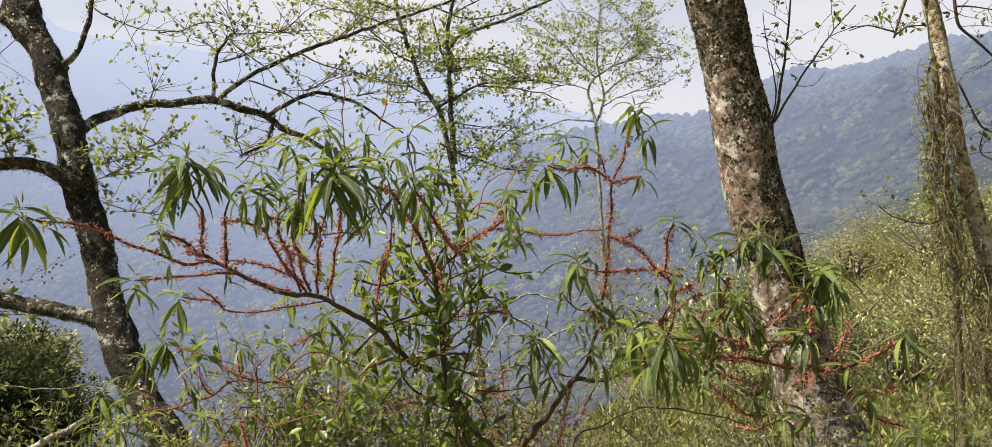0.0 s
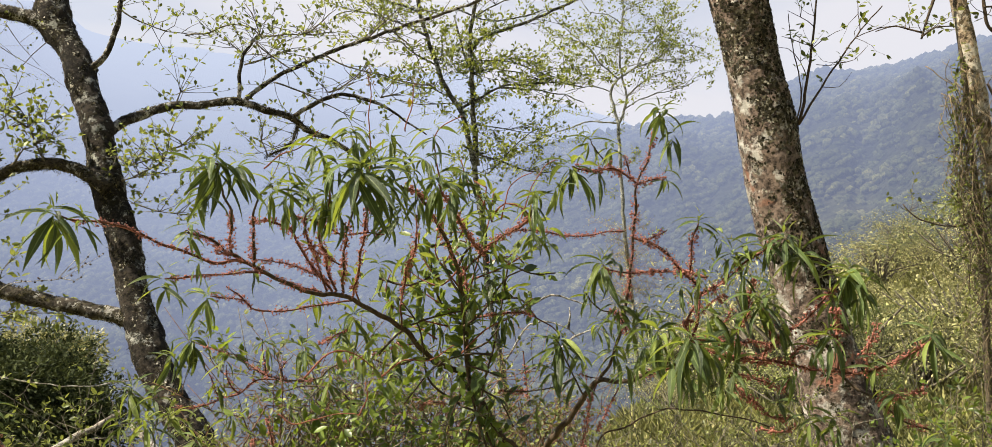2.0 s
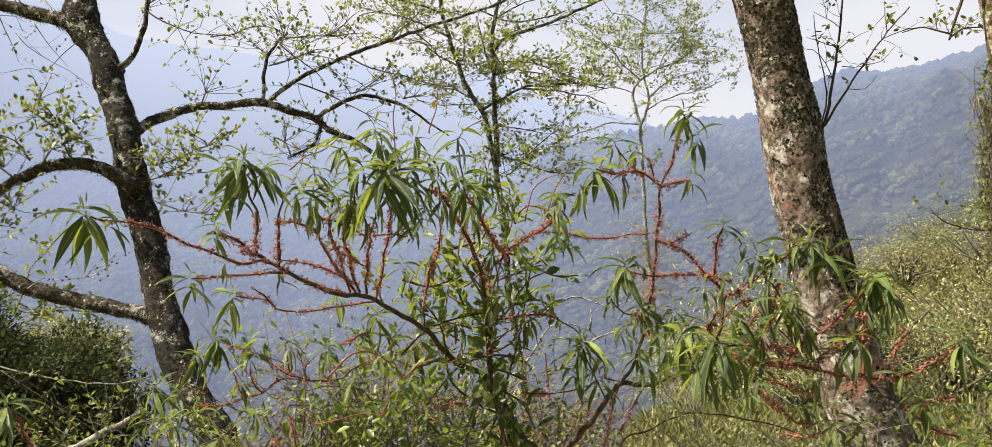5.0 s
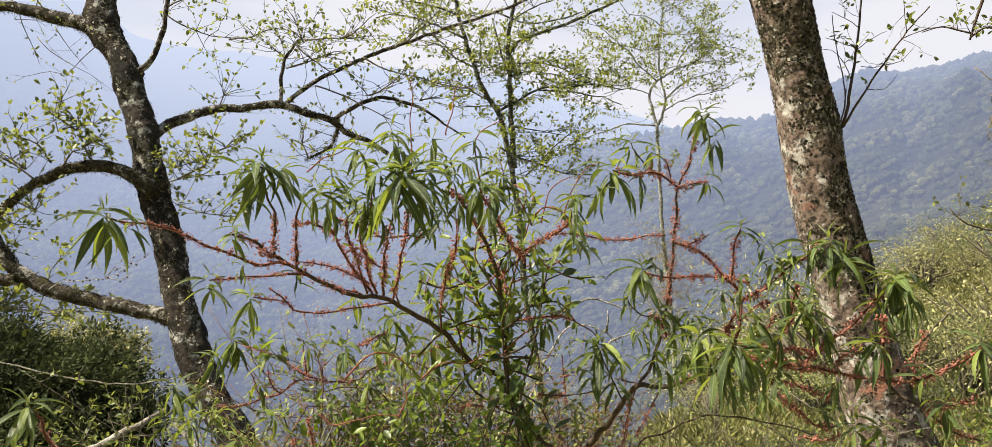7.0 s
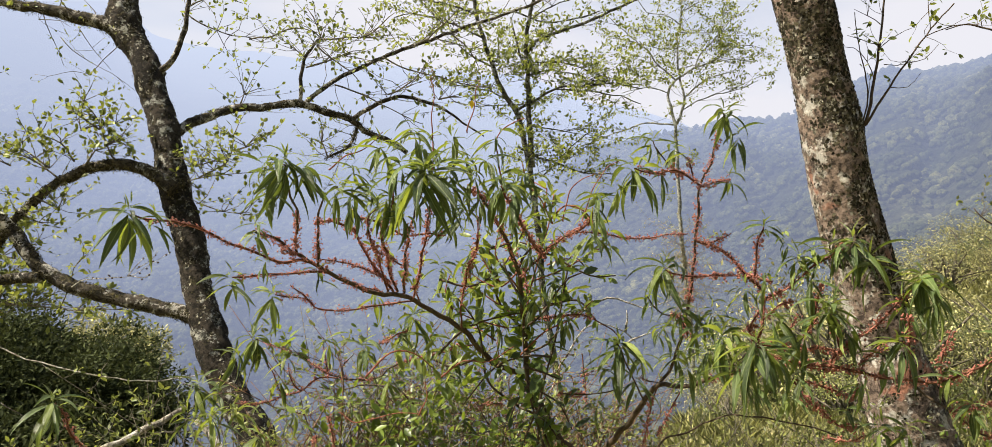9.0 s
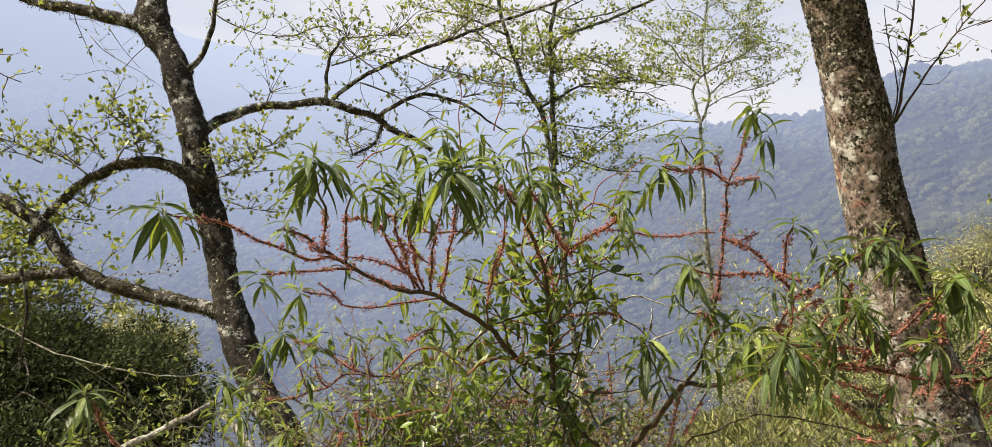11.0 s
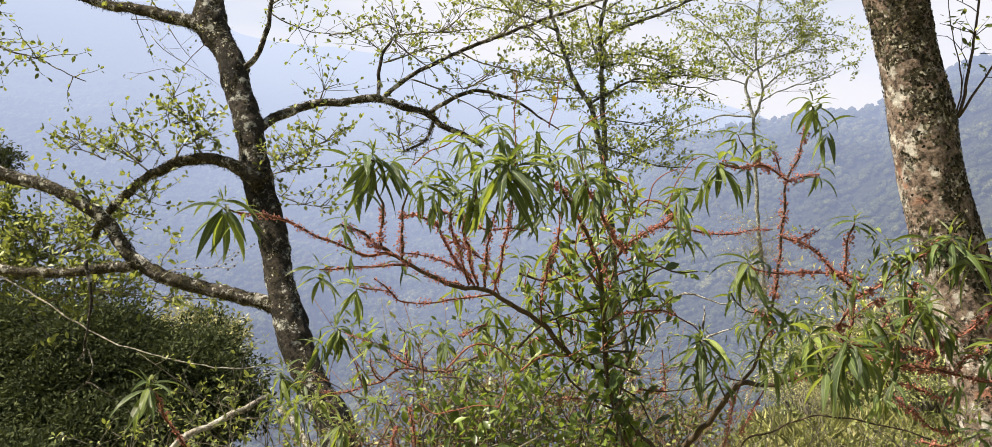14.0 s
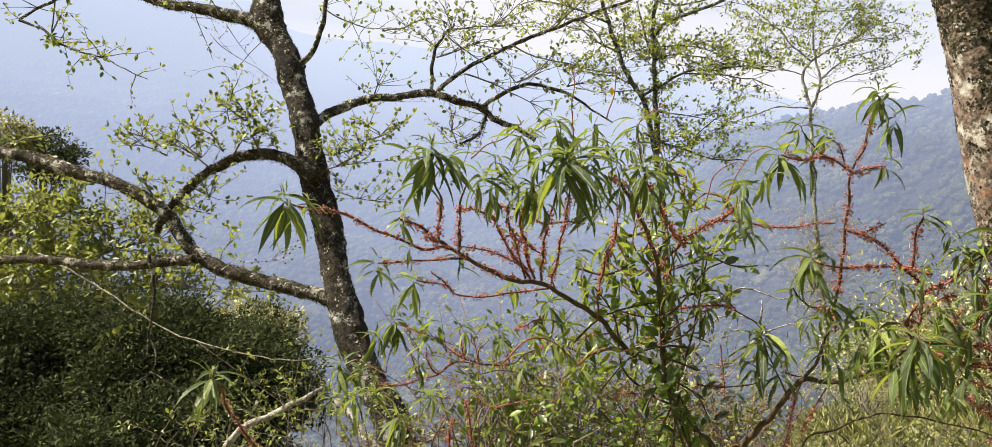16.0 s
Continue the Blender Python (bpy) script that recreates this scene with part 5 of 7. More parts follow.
# bushes on the sunny spur
r2 = random.Random(77)
kinds = [bush("slope_bush", (0, 0, -400 - 9 * i), 1.6, 2.2, 3200, 0.07, (M_SLOPE_LEAF, M_SLOPE_GREEN, M_SLOPE_LEAF, M_GREY_LEAF)[i], ("yellow-green bush on the sunny spur", "leafy green bush on the sunny spur", "thin dry-looking bush on the sunny spur", "grey-green bush on the sunny spur")[i], "bush", "bushes on the spur", 60 + i, (0, 0, 0.6, 0)[i]) for i in range(4)]
spots = []
for k in range(115):
    az, r = r2.uniform(9, 36), 15 * (85 / 15) ** r2.random()
    x, y = r * math.sin(radians(az)), r * math.cos(radians(az))
    s = r2.choice((0.55, 0.7, 0.9, 1.2, 1.6)) * r2.uniform(0.8, 1.15) * (0.6 + r / 60)
    m = pose(x, y, height(x, y) - 0.1, 0, 0, r2.uniform(0, 360)) @ Matrix.Diagonal((s, s, s * r2.uniform(0.7, 1.1), 1))
    kind = kinds[r2.choice((0, 0, 1, 1, 2, 2, 3, 3))]
    b = copy_thing(kind, m)
    b.scale = m.to_scale()
for k, (p, rad, tall) in enumerate((((9.638, 22.000, -1.681), 1.5, 2.2), ((13.433, 28.000, -1.759), 1.9, 2.6), ((11.748, 30.000, -2.002), 1.6, 2.0), ((4.759, 18.000, -2.138), 1.2, 1.4), ((2.930, 16.000, -2.305), 1.1, 1.3))):
    bush("leafy_shrub", (p[0], p[1], min(p[2] - 0.3 * tall, height(p[0], p[1]))), rad, tall, 5200, 0.075, (M_GREY_LEAF, M_SLOPE_GREEN)[k % 2], "rounded grey-green shrub standing on the spur", "shrub", "shrubs on the spur", 70 + k, 0.0, 18)
for kobj in kinds:
    for o in list(kobj.children_recursive) + [kobj]:
        bpy.data.objects.remove(o)


def grass():
    """Uneven dry grass on the sunny spur."""
    q = np.random.default_rng(8)
    at, way, big = [], [], []
    for _ in range(6500):
        az, r = q.uniform(5, 38), 5 * (70 / 5) ** q.random()
        x, y = r * math.sin(radians(az)), r * math.cos(radians(az))
        z = height(x, y)
        for k in range(9):
            at.append((x + q.normal(0, 0.02 * r ** 0.7), y + q.normal(0, 0.02 * r ** 0.7), z - 0.03))
            way.append((q.normal(0, 0.5), q.normal(0, 0.5), 1.0))
            big.append((0.10 + 0.012 * r) * q.uniform(0.5, 1.4))
    ob = leaf_cloud("grass", at, way, big, M_GRASS, None, 0.04, simple=True)
    tagged(ob, "uneven straw-green grass on the sunny spur", "grass", kind="stuff")


grass()

# ---- the fruiting shrub ----
def leaf_mesh(bend, fold, twist, mat):
    """A narrow lance-shaped leaf along +x on a short stalk, arching down; unit length."""
    n = 9
    v, f, uv = [], [], []
    x = z = 0.0
    for i in range(n + 1):
        t = i / n
        u = max(0.0, (t - 0.05) / 0.95)
        w = 0.007 if i == 0 else 0.072 * max(0.0, math.sin(math.pi * u ** 0.72)) ** 1.1 + 0.0025
        a = -bend * t ** 1.15
        if i:
            x += math.cos(a) / n
            z += math.sin(a) / n
        tw = twist * t
        for k, s in enumerate((-1, 0, 1)):
            ripple = 0.012 * math.sin(13 * t + 2 * k) if s else 0
            off = s * w
            v.append((x - math.sin(a) * (abs(s) * w * fold), off * math.cos(tw), z + abs(s) * w * fold * math.cos(a) + off * math.sin(tw) + ripple * w * 4))
            uv.append((0.5 + 0.5 * s, t))
    for i in range(n):
        for k in range(2):
            f.append((3 * i + k, 3 * i + 3 + k, 3 * i + 4 + k, 3 * i + 1 + k))
    me = bpy.data.meshes.new("leaf")
    me.from_pydata(v, [], f)
    lay = me.uv_layers.new(name="UVMap")
    for loop in me.loops:
        lay.data[loop.index].uv = uv[loop.vertex_index]
    me.materials.append(mat)
    me.shade_smooth()
    return me


SHAPES = ((0.35, 0.35, 0.2), (0.55, 0.5, -0.3), (0.75, 0.4, 0.35), (1.1, 0.45, -0.2), (1.4, 0.4, 0.2), (1.75, 0.5, 0.3), (0.5, 0.6, 0.1))
LEAVES = [leaf_mesh(b, fo, tw, M_SHRUB_LEAF) for b, fo, tw in SHAPES]
YOUNG = [leaf_mesh(b, fo, tw, M_SHRUB_YOUNG) for b, fo, tw in SHAPES]
bm = bmesh.new()
bmesh.ops.create_icosphere(bm, subdivisions=1, radius=1)
BALL_V = [v.co.copy() for v in bm.verts]
BALL_F = [tuple(v.index for v in p.verts) for p in bm.faces]
bm.free()


def rosette(shrub, tip, count, length, hang, fresh):
    """A tuft at a shoot's tip: small upright leaves in the middle, arching ones round them, the oldest hanging. hang, fresh: their shares."""
    r = random.Random(int(1e5 * abs(tip[0] + 3.1 * tip[1] + 7.7 * tip[2])))
    a = r.uniform(0, 6.28)
    n = int(count * 1.8)
    lean = Matrix.Rotation(r.gauss(0, 0.15), 4, "X") @ Matrix.Rotation(r.gauss(0, 0.15), 4, "Y")
    for k in range(n):
        a += 2.4 + r.gauss(0, 0.3)
        t = k / max(1, n - 1)
        thin = r.uniform(0.8, 1.15)
        if t < 0.14:
            el, s, kind = r.uniform(0.5, 1.3), length * r.uniform(0.25, 0.45), r.choice((0, 1))
            thin *= 0.85
        elif t < 1 - 0.75 * hang:
            el, s, kind = r.uniform(-0.25, 0.75), length * r.uniform(0.4, 0.92), r.choice((2, 3, 3, 4, 5))
        else:
            el, s, kind = r.uniform(-1.25, 0.0), length * r.uniform(0.5, 1.02), r.choice((1, 2, 3, 3, 6))
        at = Vector(tip) + Vector((r.gauss(0, 0.004), r.gauss(0, 0.004), 0.012 - 0.03 * t + r.gauss(0, 0.004)))
        m = Matrix.Translation(at) @ lean @ Matrix.Rotation(a, 4, "Z") @ Matrix.Rotation(-el, 4, "Y") @ Matrix.Rotation(r.gauss(0, 0.3), 4, "X") @ Matrix.Diagonal((s, s * thin, s, 1))
        pick = (YOUNG if r.random() < 0.8 * fresh or t < 0.14 else LEAVES)[kind]
        shrub["leaf_count"] = shrub.get("leaf_count", 0) + 1
        if shrub["leaf_count"] > 300:
            REST.setdefault(shrub.name, []).append((pick, m))
            continue
        ob = new("leaf", pick)
        ob.matrix_local = m
        place(ob, shrub)


REST = {}


def join_rest(shrub):
    """The leaves past the first three hundred, as one mesh of old and one of young leaves."""
    for young in (False, True):
        bm = bmesh.new()
        for me, m in REST.get(shrub.name, []):
            if (me in YOUNG) != young:
                continue
            n = len(bm.verts)
            bm.from_mesh(me)
            bm.verts.ensure_lookup_table()
            for v in bm.verts[n:]:
                v.co = m @ v.co
        me = bpy.data.meshes.new("foliage")
        bm.to_mesh(me)
        bm.free()
        me.materials.clear()
        me.materials.append(M_SHRUB_YOUNG_JOINED if young else M_SHRUB_LEAF_JOINED)
        me.shade_smooth()
        tagged(place(new("foliage", me), shrub), kind="stuff")
    del shrub["leaf_count"]


def fruits(geo, line, a, b, r, gap=0.0088, size=0.0025, lump=10):
    """Small round heads of fruit, one after the other round a stretch of a stem."""
    n = len(line)
    walked = 0.0
    nextp = 0.0
    for i in range(int(a * (n - 1)), int(b * (n - 1))):
        p, q = Vector(line[i][:3]), Vector(line[i + 1][:3])
        walked += (q - p).length
        if walked < nextp:
            continue
        nextp = walked + gap * r.uniform(0.6, 1.4)
        d = (q - p).normalized()
        s = d.orthogonal().normalized()
        s.rotate(Matrix.Rotation(r.uniform(0, 6.28), 3, d))
        big = r.uniform(0.7, 1.25)
        for side in (1, -1):
            if r.random() < 0.25:
                continue
            hub = p + s * side * (line[i][3] + 1.1 * size * big)
            for k in range(r.randint(lump // 2, lump)):
                c = hub + Vector([r.gauss(0, 1.25 * size * big) for _ in range(3)])
                e = size * big * r.uniform(0.5, 0.95)
                geo.add([c + v * e * r.uniform(0.8, 1.2) for v in BALL_V], BALL_F)


def stem(shrub, pts, r0, r1, fruit=(0, 0), mat=None, gap=0.0088, size=0.0025):
    r0, r1 = 0.72 * r0, 0.62 * r1
    r = random.Random(len(pts) + int(1000 * abs(pts[0][0])) + int(7000 * abs(pts[-1][2])))
    gg = Geo()
    line = tube(gg, with_radius(pts, r0, r1), 0.004, 7, 0.12, 60, 0.006)
    st = place(part("branch", gg, mat or (M_FRUIT_STEM if fruit[1] - fruit[0] > 0.6 else M_STEM)), shrub)
    if fruit[1] > fruit[0]:
        fg = Geo()
        core = line[int(fruit[0] * (len(line) - 1)):max(2, int(fruit[1] * (len(line) - 1)) + 1)]
        if len(core) > 9:
            tube(fg, [(*q[:3], 0.6 * q[3]) for q in core[::6]], 0.01, 6)
        fruits(fg, line, fruit[0], fruit[1], r, gap, size)
        part("fruit_spike", fg, M_FRUIT, st, "knobbly orange-red fruiting spike")



shrub = thing("fruiting_shrub", (-0.057, 2.950, -0.614), "arching shrub with drooping narrow leaves and orange-red fruit", "shrub", "fruiting shrubs")
# root stock, arching main branch and leader
stem(shrub, [(-0.026, 2.95, -0.614), (0.02, 2.95, 0.1), (-0.024, 2.92, 0.802), (-0.092, 2.895, 0.937), (-0.136, 2.87, 1.022), (-0.175, 2.845, 1.091), (-0.202, 2.82, 1.151)], 0.017, 0.013)
stem(shrub, [(-0.071, 2.95, -0.614), (-0.02, 2.95, 0.2), (-0.091, 2.92, 0.799), (-0.12, 2.893, 0.915), (-0.146, 2.867, 1.032), (-0.185, 2.84, 1.116)], 0.012, 0.009)
stem(shrub, [(-0.202, 2.82, 1.151), (-0.25, 2.769, 1.173), (-0.294, 2.718, 1.204), (-0.336, 2.666, 1.259), (-0.376, 2.615, 1.314), (-0.415, 2.564, 1.348), (-0.452, 2.513, 1.381), (-0.487, 2.462, 1.407), (-0.525, 2.411, 1.429), (-0.55, 2.359, 1.429), (-0.588, 2.308, 1.447), (-0.615, 2.257, 1.468), (-0.649, 2.206, 1.493), (-0.672, 2.155, 1.517), (-0.694, 2.104, 1.537), (-0.714, 2.052, 1.566), (-0.732, 2.001, 1.585), (-0.74, 1.95, 1.594)], 0.0125, 0.0045, (0.62, 1))
stem(shrub, [(-0.198, 2.82, 1.147), (-0.198, 2.729, 1.259), (-0.201, 2.638, 1.354), (-0.201, 2.547, 1.433), (-0.206, 2.456, 1.499), (-0.222, 2.364, 1.557), (-0.239, 2.273, 1.609), (-0.258, 2.182, 1.653), (-0.27, 2.091, 1.682), (-0.293, 2.0, 1.692)], 0.0115, 0.004, (0.52, 0.97))
stem(shrub, [(-0.209, 2.5, 1.497), (-0.167, 2.5, 1.555), (-0.132, 2.5, 1.538)], 0.005, 0.004, (0, 0))
stem(shrub, [(-0.132, 2.5, 1.527), (-0.158, 2.39, 1.564), (-0.176, 2.28, 1.601), (-0.188, 2.17, 1.631), (-0.202, 2.06, 1.667), (-0.206, 1.95, 1.693)], 0.006, 0.004, (0.02, 0.9))
stem(shrub, [(-0.207, 2.55, 1.468), (-0.128, 2.492, 1.548), (-0.093, 2.433, 1.577), (-0.06, 2.375, 1.594), (-0.036, 2.317, 1.611), (-0.018, 2.258, 1.626), (-0.012, 2.2, 1.656)], 0.005, 0.003, (0.25, 0.9))
stem(shrub, [(-0.141, 2.6, 1.531), (-0.079, 2.625, 1.586), (-0.006, 2.65, 1.597), (0.068, 2.675, 1.585), (0.143, 2.7, 1.58), (0.219, 2.725, 1.592), (0.281, 2.75, 1.596)], 0.0035, 0.0025, (0.2, 1))
stem(shrub, [(-0.366, 2.55, 1.327), (-0.359, 2.48, 1.384), (-0.345, 2.41, 1.441), (-0.323, 2.34, 1.495), (-0.296, 2.27, 1.558), (-0.282, 2.2, 1.631)], 0.004, 0.003, (0.25, 1))
stem(shrub, [(-0.187, 2.4, 1.502), (-0.179, 2.375, 1.475), (-0.171, 2.35, 1.44)], 0.003, 0.003, (0, 1), gap=0.007)
# fruiting twigs on the arching branch
stem(shrub, [(-0.658, 2.1, 1.521), (-0.681, 2.079, 1.528), (-0.715, 2.058, 1.523), (-0.752, 2.038, 1.539), (-0.78, 2.017, 1.552), (-0.808, 1.996, 1.563), (-0.839, 1.975, 1.581), (-0.862, 1.954, 1.596), (-0.88, 1.933, 1.604), (-0.905, 1.913, 1.612), (-0.926, 1.892, 1.612), (-0.943, 1.871, 1.615), (-0.962, 1.85, 1.626)], 0.005, 0.003, (0.05, 0.93))
stem(shrub, [(-0.696, 2.1, 1.539), (-0.672, 2.024, 1.575), (-0.645, 1.948, 1.617), (-0.626, 1.872, 1.658), (-0.614, 1.796, 1.696), (-0.595, 1.72, 1.719)], 0.0045, 0.003, (0.05, 0.5))
stem(shrub, [(-0.657, 2.15, 1.511), (-0.65, 2.11, 1.56), (-0.635, 2.07, 1.604), (-0.621, 2.03, 1.639), (-0.594, 1.99, 1.67), (-0.557, 1.95, 1.688)], 0.0045, 0.003, (0.05, 0.55))
stem(shrub, [(-0.544, 2.45, 1.429), (-0.557, 2.4, 1.471), (-0.573, 2.35, 1.507), (-0.585, 2.3, 1.549), (-0.597, 2.25, 1.589), (-0.609, 2.2, 1.609), (-0.626, 2.15, 1.618), (-0.644, 2.1, 1.616)], 0.005, 0.003, (0.05, 1))
stem(shrub, [(-0.533, 2.45, 1.43), (-0.535, 2.375, 1.49), (-0.528, 2.3, 1.542), (-0.523, 2.225, 1.587), (-0.495, 2.15, 1.621), (-0.468, 2.075, 1.649), (-0.448, 2.0, 1.688)], 0.005, 0.003, (0.05, 0.8), gap=0.008)
stem(shrub, [(-0.551, 2.42, 1.433), (-0.55, 2.356, 1.487), (-0.552, 2.292, 1.538), (-0.55, 2.228, 1.574), (-0.544, 2.164, 1.617), (-0.508, 2.1, 1.649)], 0.004, 0.003, (0.1, 0.8))
stem(shrub, [(-0.514, 2.45, 1.425), (-0.491, 2.358, 1.488), (-0.471, 2.267, 1.543), (-0.447, 2.175, 1.588), (-0.416, 2.083, 1.642), (-0.385, 1.992, 1.688), (-0.362, 1.9, 1.715)], 0.005, 0.0035, (0.05, 0.62), gap=0.009)
stem(shrub, [(-0.488, 2.45, 1.412), (-0.463, 2.38, 1.464), (-0.439, 2.31, 1.526), (-0.419, 2.24, 1.576), (-0.399, 2.17, 1.629), (-0.385, 2.1, 1.664)], 0.004, 0.003, (0.05, 0.95))
stem(shrub, [(-0.594, 2.2, 1.635), (-0.539, 2.2, 1.621), (-0.5, 2.2, 1.606), (-0.469, 2.2, 1.586), (-0.438, 2.2, 1.585), (-0.4, 2.2, 1.59), (-0.361, 2.2, 1.587)], 0.0035, 0.0025, (0, 1))
stem(shrub, [(-0.494, 2.5, 1.404), (-0.56, 2.479, 1.396), (-0.625, 2.457, 1.384), (-0.689, 2.436, 1.378), (-0.74, 2.414, 1.383), (-0.76, 2.393, 1.408), (-0.799, 2.371, 1.419), (-0.835, 2.35, 1.425)], 0.0035, 0.0025, (0.1, 1))
stem(shrub, [(-0.76, 2.4, 1.404), (-0.775, 2.375, 1.429), (-0.794, 2.35, 1.451)], 0.003, 0.002, (0.1, 1))
stem(shrub, [(-0.629, 2.15, 1.495), (-0.665, 2.133, 1.5), (-0.705, 2.117, 1.496), (-0.745, 2.1, 1.49), (-0.772, 2.083, 1.489), (-0.814, 2.067, 1.485), (-0.827, 2.05, 1.487)], 0.0035, 0.0025, (0.1, 0.93))
stem(shrub, [(-0.54, 2.4, 1.462), (-0.582, 2.35, 1.489), (-0.603, 2.3, 1.505), (-0.638, 2.25, 1.518), (-0.668, 2.2, 1.524)], 0.003, 0.002, (0.05, 1))
stem(shrub, [(-0.568, 2.45, 1.427), (-0.611, 2.4, 1.445), (-0.657, 2.35, 1.458)], 0.003, 0.002, (0.1, 1))
stem(shrub, [(-0.693, 2.1, 1.538), (-0.698, 2.05, 1.546), (-0.695, 2.0, 1.553)], 0.003, 0.002, (0.2, 1))
stem(shrub, [(-0.489, 2.3, 1.51), (-0.514, 2.267, 1.53), (-0.531, 2.233, 1.543), (-0.539, 2.2, 1.567)], 0.003, 0.002, (0.1, 1))
# low arms
stem(shrub, [(-0.286, 2.85, 1.181), (-0.358, 2.861, 1.188), (-0.44, 2.871, 1.164), (-0.524, 2.882, 1.185), (-0.598, 2.893, 1.173), (-0.652, 2.904, 1.146), (-0.685, 2.914, 1.118), (-0.74, 2.925, 1.103), (-0.807, 2.936, 1.103), (-0.864, 2.946, 1.117), (-0.921, 2.957, 1.147), (-0.979, 2.968, 1.174), (-1.038, 2.979, 1.192), (-1.09, 2.989, 1.203), (-1.139, 3.0, 1.222)], 0.005, 0.003, (0.5, 0.97))
stem(shrub, [(-0.361, 2.8, 1.246), (-0.424, 2.825, 1.231), (-0.478, 2.85, 1.207), (-0.543, 2.875, 1.187), (-0.626, 2.9, 1.165)], 0.0035, 0.0025, (0.15, 1))
stem(shrub, [(-0.567, 2.9, 1.034), (-0.635, 2.925, 1.078), (-0.747, 2.95, 1.079), (-0.828, 2.975, 1.058), (-0.912, 3.0, 1.064)], 0.0045, 0.003, (0, 0))
stem(shrub, [(-0.846, 3.0, 1.091), (-0.903, 2.983, 1.097), (-0.956, 2.967, 1.058), (-1.004, 2.95, 1.043), (-1.058, 2.933, 1.024), (-1.11, 2.917, 1.015), (-1.168, 2.9, 1.023)], 0.004, 0.003, (0.2, 0.95))
stem(shrub, [(-1.008, 2.95, 1.041), (-1.031, 2.933, 1.06), (-1.04, 2.917, 1.111), (-1.056, 2.9, 1.155)], 0.003, 0.002, (0.1, 0.9))
stem(shrub, [(-0.957, 2.95, 1.059), (-0.971, 2.933, 1.074), (-0.983, 2.917, 1.111), (-0.982, 2.9, 1.157)], 0.003, 0.002, (0.1, 0.9))
stem(shrub, [(-0.865, 2.95, 1.116), (-0.873, 2.925, 1.187), (-0.868, 2.9, 1.242)], 0.003, 0.002, (0.1, 0.7))
stem(shrub, [(-0.811, 2.95, 1.101), (-0.809, 2.925, 1.147), (-0.767, 2.9, 1.193)], 0.003, 0.002, (0.1, 0.7))
stem(shrub, [(-0.637, 2.7, 1.253), (-0.61, 2.667, 1.268), (-0.565, 2.633, 1.292), (-0.53, 2.6, 1.306)], 0.0035, 0.002, (0.1, 1))
stem(shrub, [(-0.289, 2.8, 0.964), (-0.334, 2.75, 1.061), (-0.262, 2.7, 1.083)], 0.003, 0.002, (0.5, 1))
stem(shrub, [(-0.785, 2.8, 0.731), (-0.778, 2.733, 0.907), (-0.77, 2.667, 0.991), (-0.76, 2.6, 1.053)], 0.004, 0.0025, (0.3, 1))
stem(shrub, [(-0.866, 2.8, 0.728), (-0.841, 2.7, 0.914), (-0.797, 2.6, 0.997)], 0.004, 0.0025, (0.3, 1))
stem(shrub, [(-1.315, 2.75, 0.609), (-1.428, 2.708, 0.756), (-1.497, 2.667, 0.853), (-1.53, 2.625, 0.934), (-1.544, 2.583, 0.997), (-1.535, 2.542, 1.053), (-1.535, 2.5, 1.089)], 0.007, 0.004, (0.3, 0.95), gap=0.0065)
stem(shrub, [(-0.732, 2.6, 1.065), (-0.685, 2.6, 1.041), (-0.629, 2.6, 1.05), (-0.565, 2.6, 1.068), (-0.491, 2.6, 1.066)], 0.003, 0.002, (0, 0), mat=M_RED_STEM)
stem(shrub, [(-0.495, 2.6, 1.064), (-0.473, 2.6, 1.116), (-0.477, 2.6, 1.161)], 0.003, 0.002, (0, 0), mat=M_RED_STEM)
# bare reddish leaders
stem(shrub, [(-0.38, 2.1, 1.73), (-0.374, 2.1, 1.78), (-0.381, 2.1, 1.816), (-0.385, 2.1, 1.853), (-0.376, 2.1, 1.903), (-0.382, 2.1, 1.951)], 0.0026, 0.0016, (0, 0), mat=M_RED_STEM)
stem(shrub, [(-0.312, 2.2, 1.832), (-0.306, 2.2, 1.858), (-0.296, 2.2, 1.896), (-0.287, 2.2, 1.947)], 0.0026, 0.0016, (0, 0), mat=M_RED_STEM)
stem(shrub, [(-0.22, 2.1, 1.706), (-0.229, 2.1, 1.766), (-0.232, 2.1, 1.801), (-0.218, 2.1, 1.83), (-0.189, 2.1, 1.847), (-0.168, 2.1, 1.853)], 0.0026, 0.0016, (0, 0), mat=M_RED_STEM)
stem(shrub, [(-0.083, 2.3, 1.623), (-0.076, 2.3, 1.665), (-0.063, 2.3, 1.702), (-0.037, 2.3, 1.73), (-0.006, 2.3, 1.743)], 0.0026, 0.0016, (0, 0), mat=M_RED_STEM)
stem(shrub, [(-0.035, 2.4, 1.628), (-0.015, 2.4, 1.69), (0.005, 2.4, 1.73), (0.029, 2.4, 1.763), (0.061, 2.4, 1.779)], 0.0026, 0.0016, (0, 0), mat=M_RED_STEM)
stem(shrub, [(-0.591, 2.0, 1.729), (-0.556, 2.0, 1.757), (-0.514, 2.0, 1.778), (-0.472, 2.0, 1.812)], 0.0026, 0.0016, (0, 0), mat=M_RED_STEM)
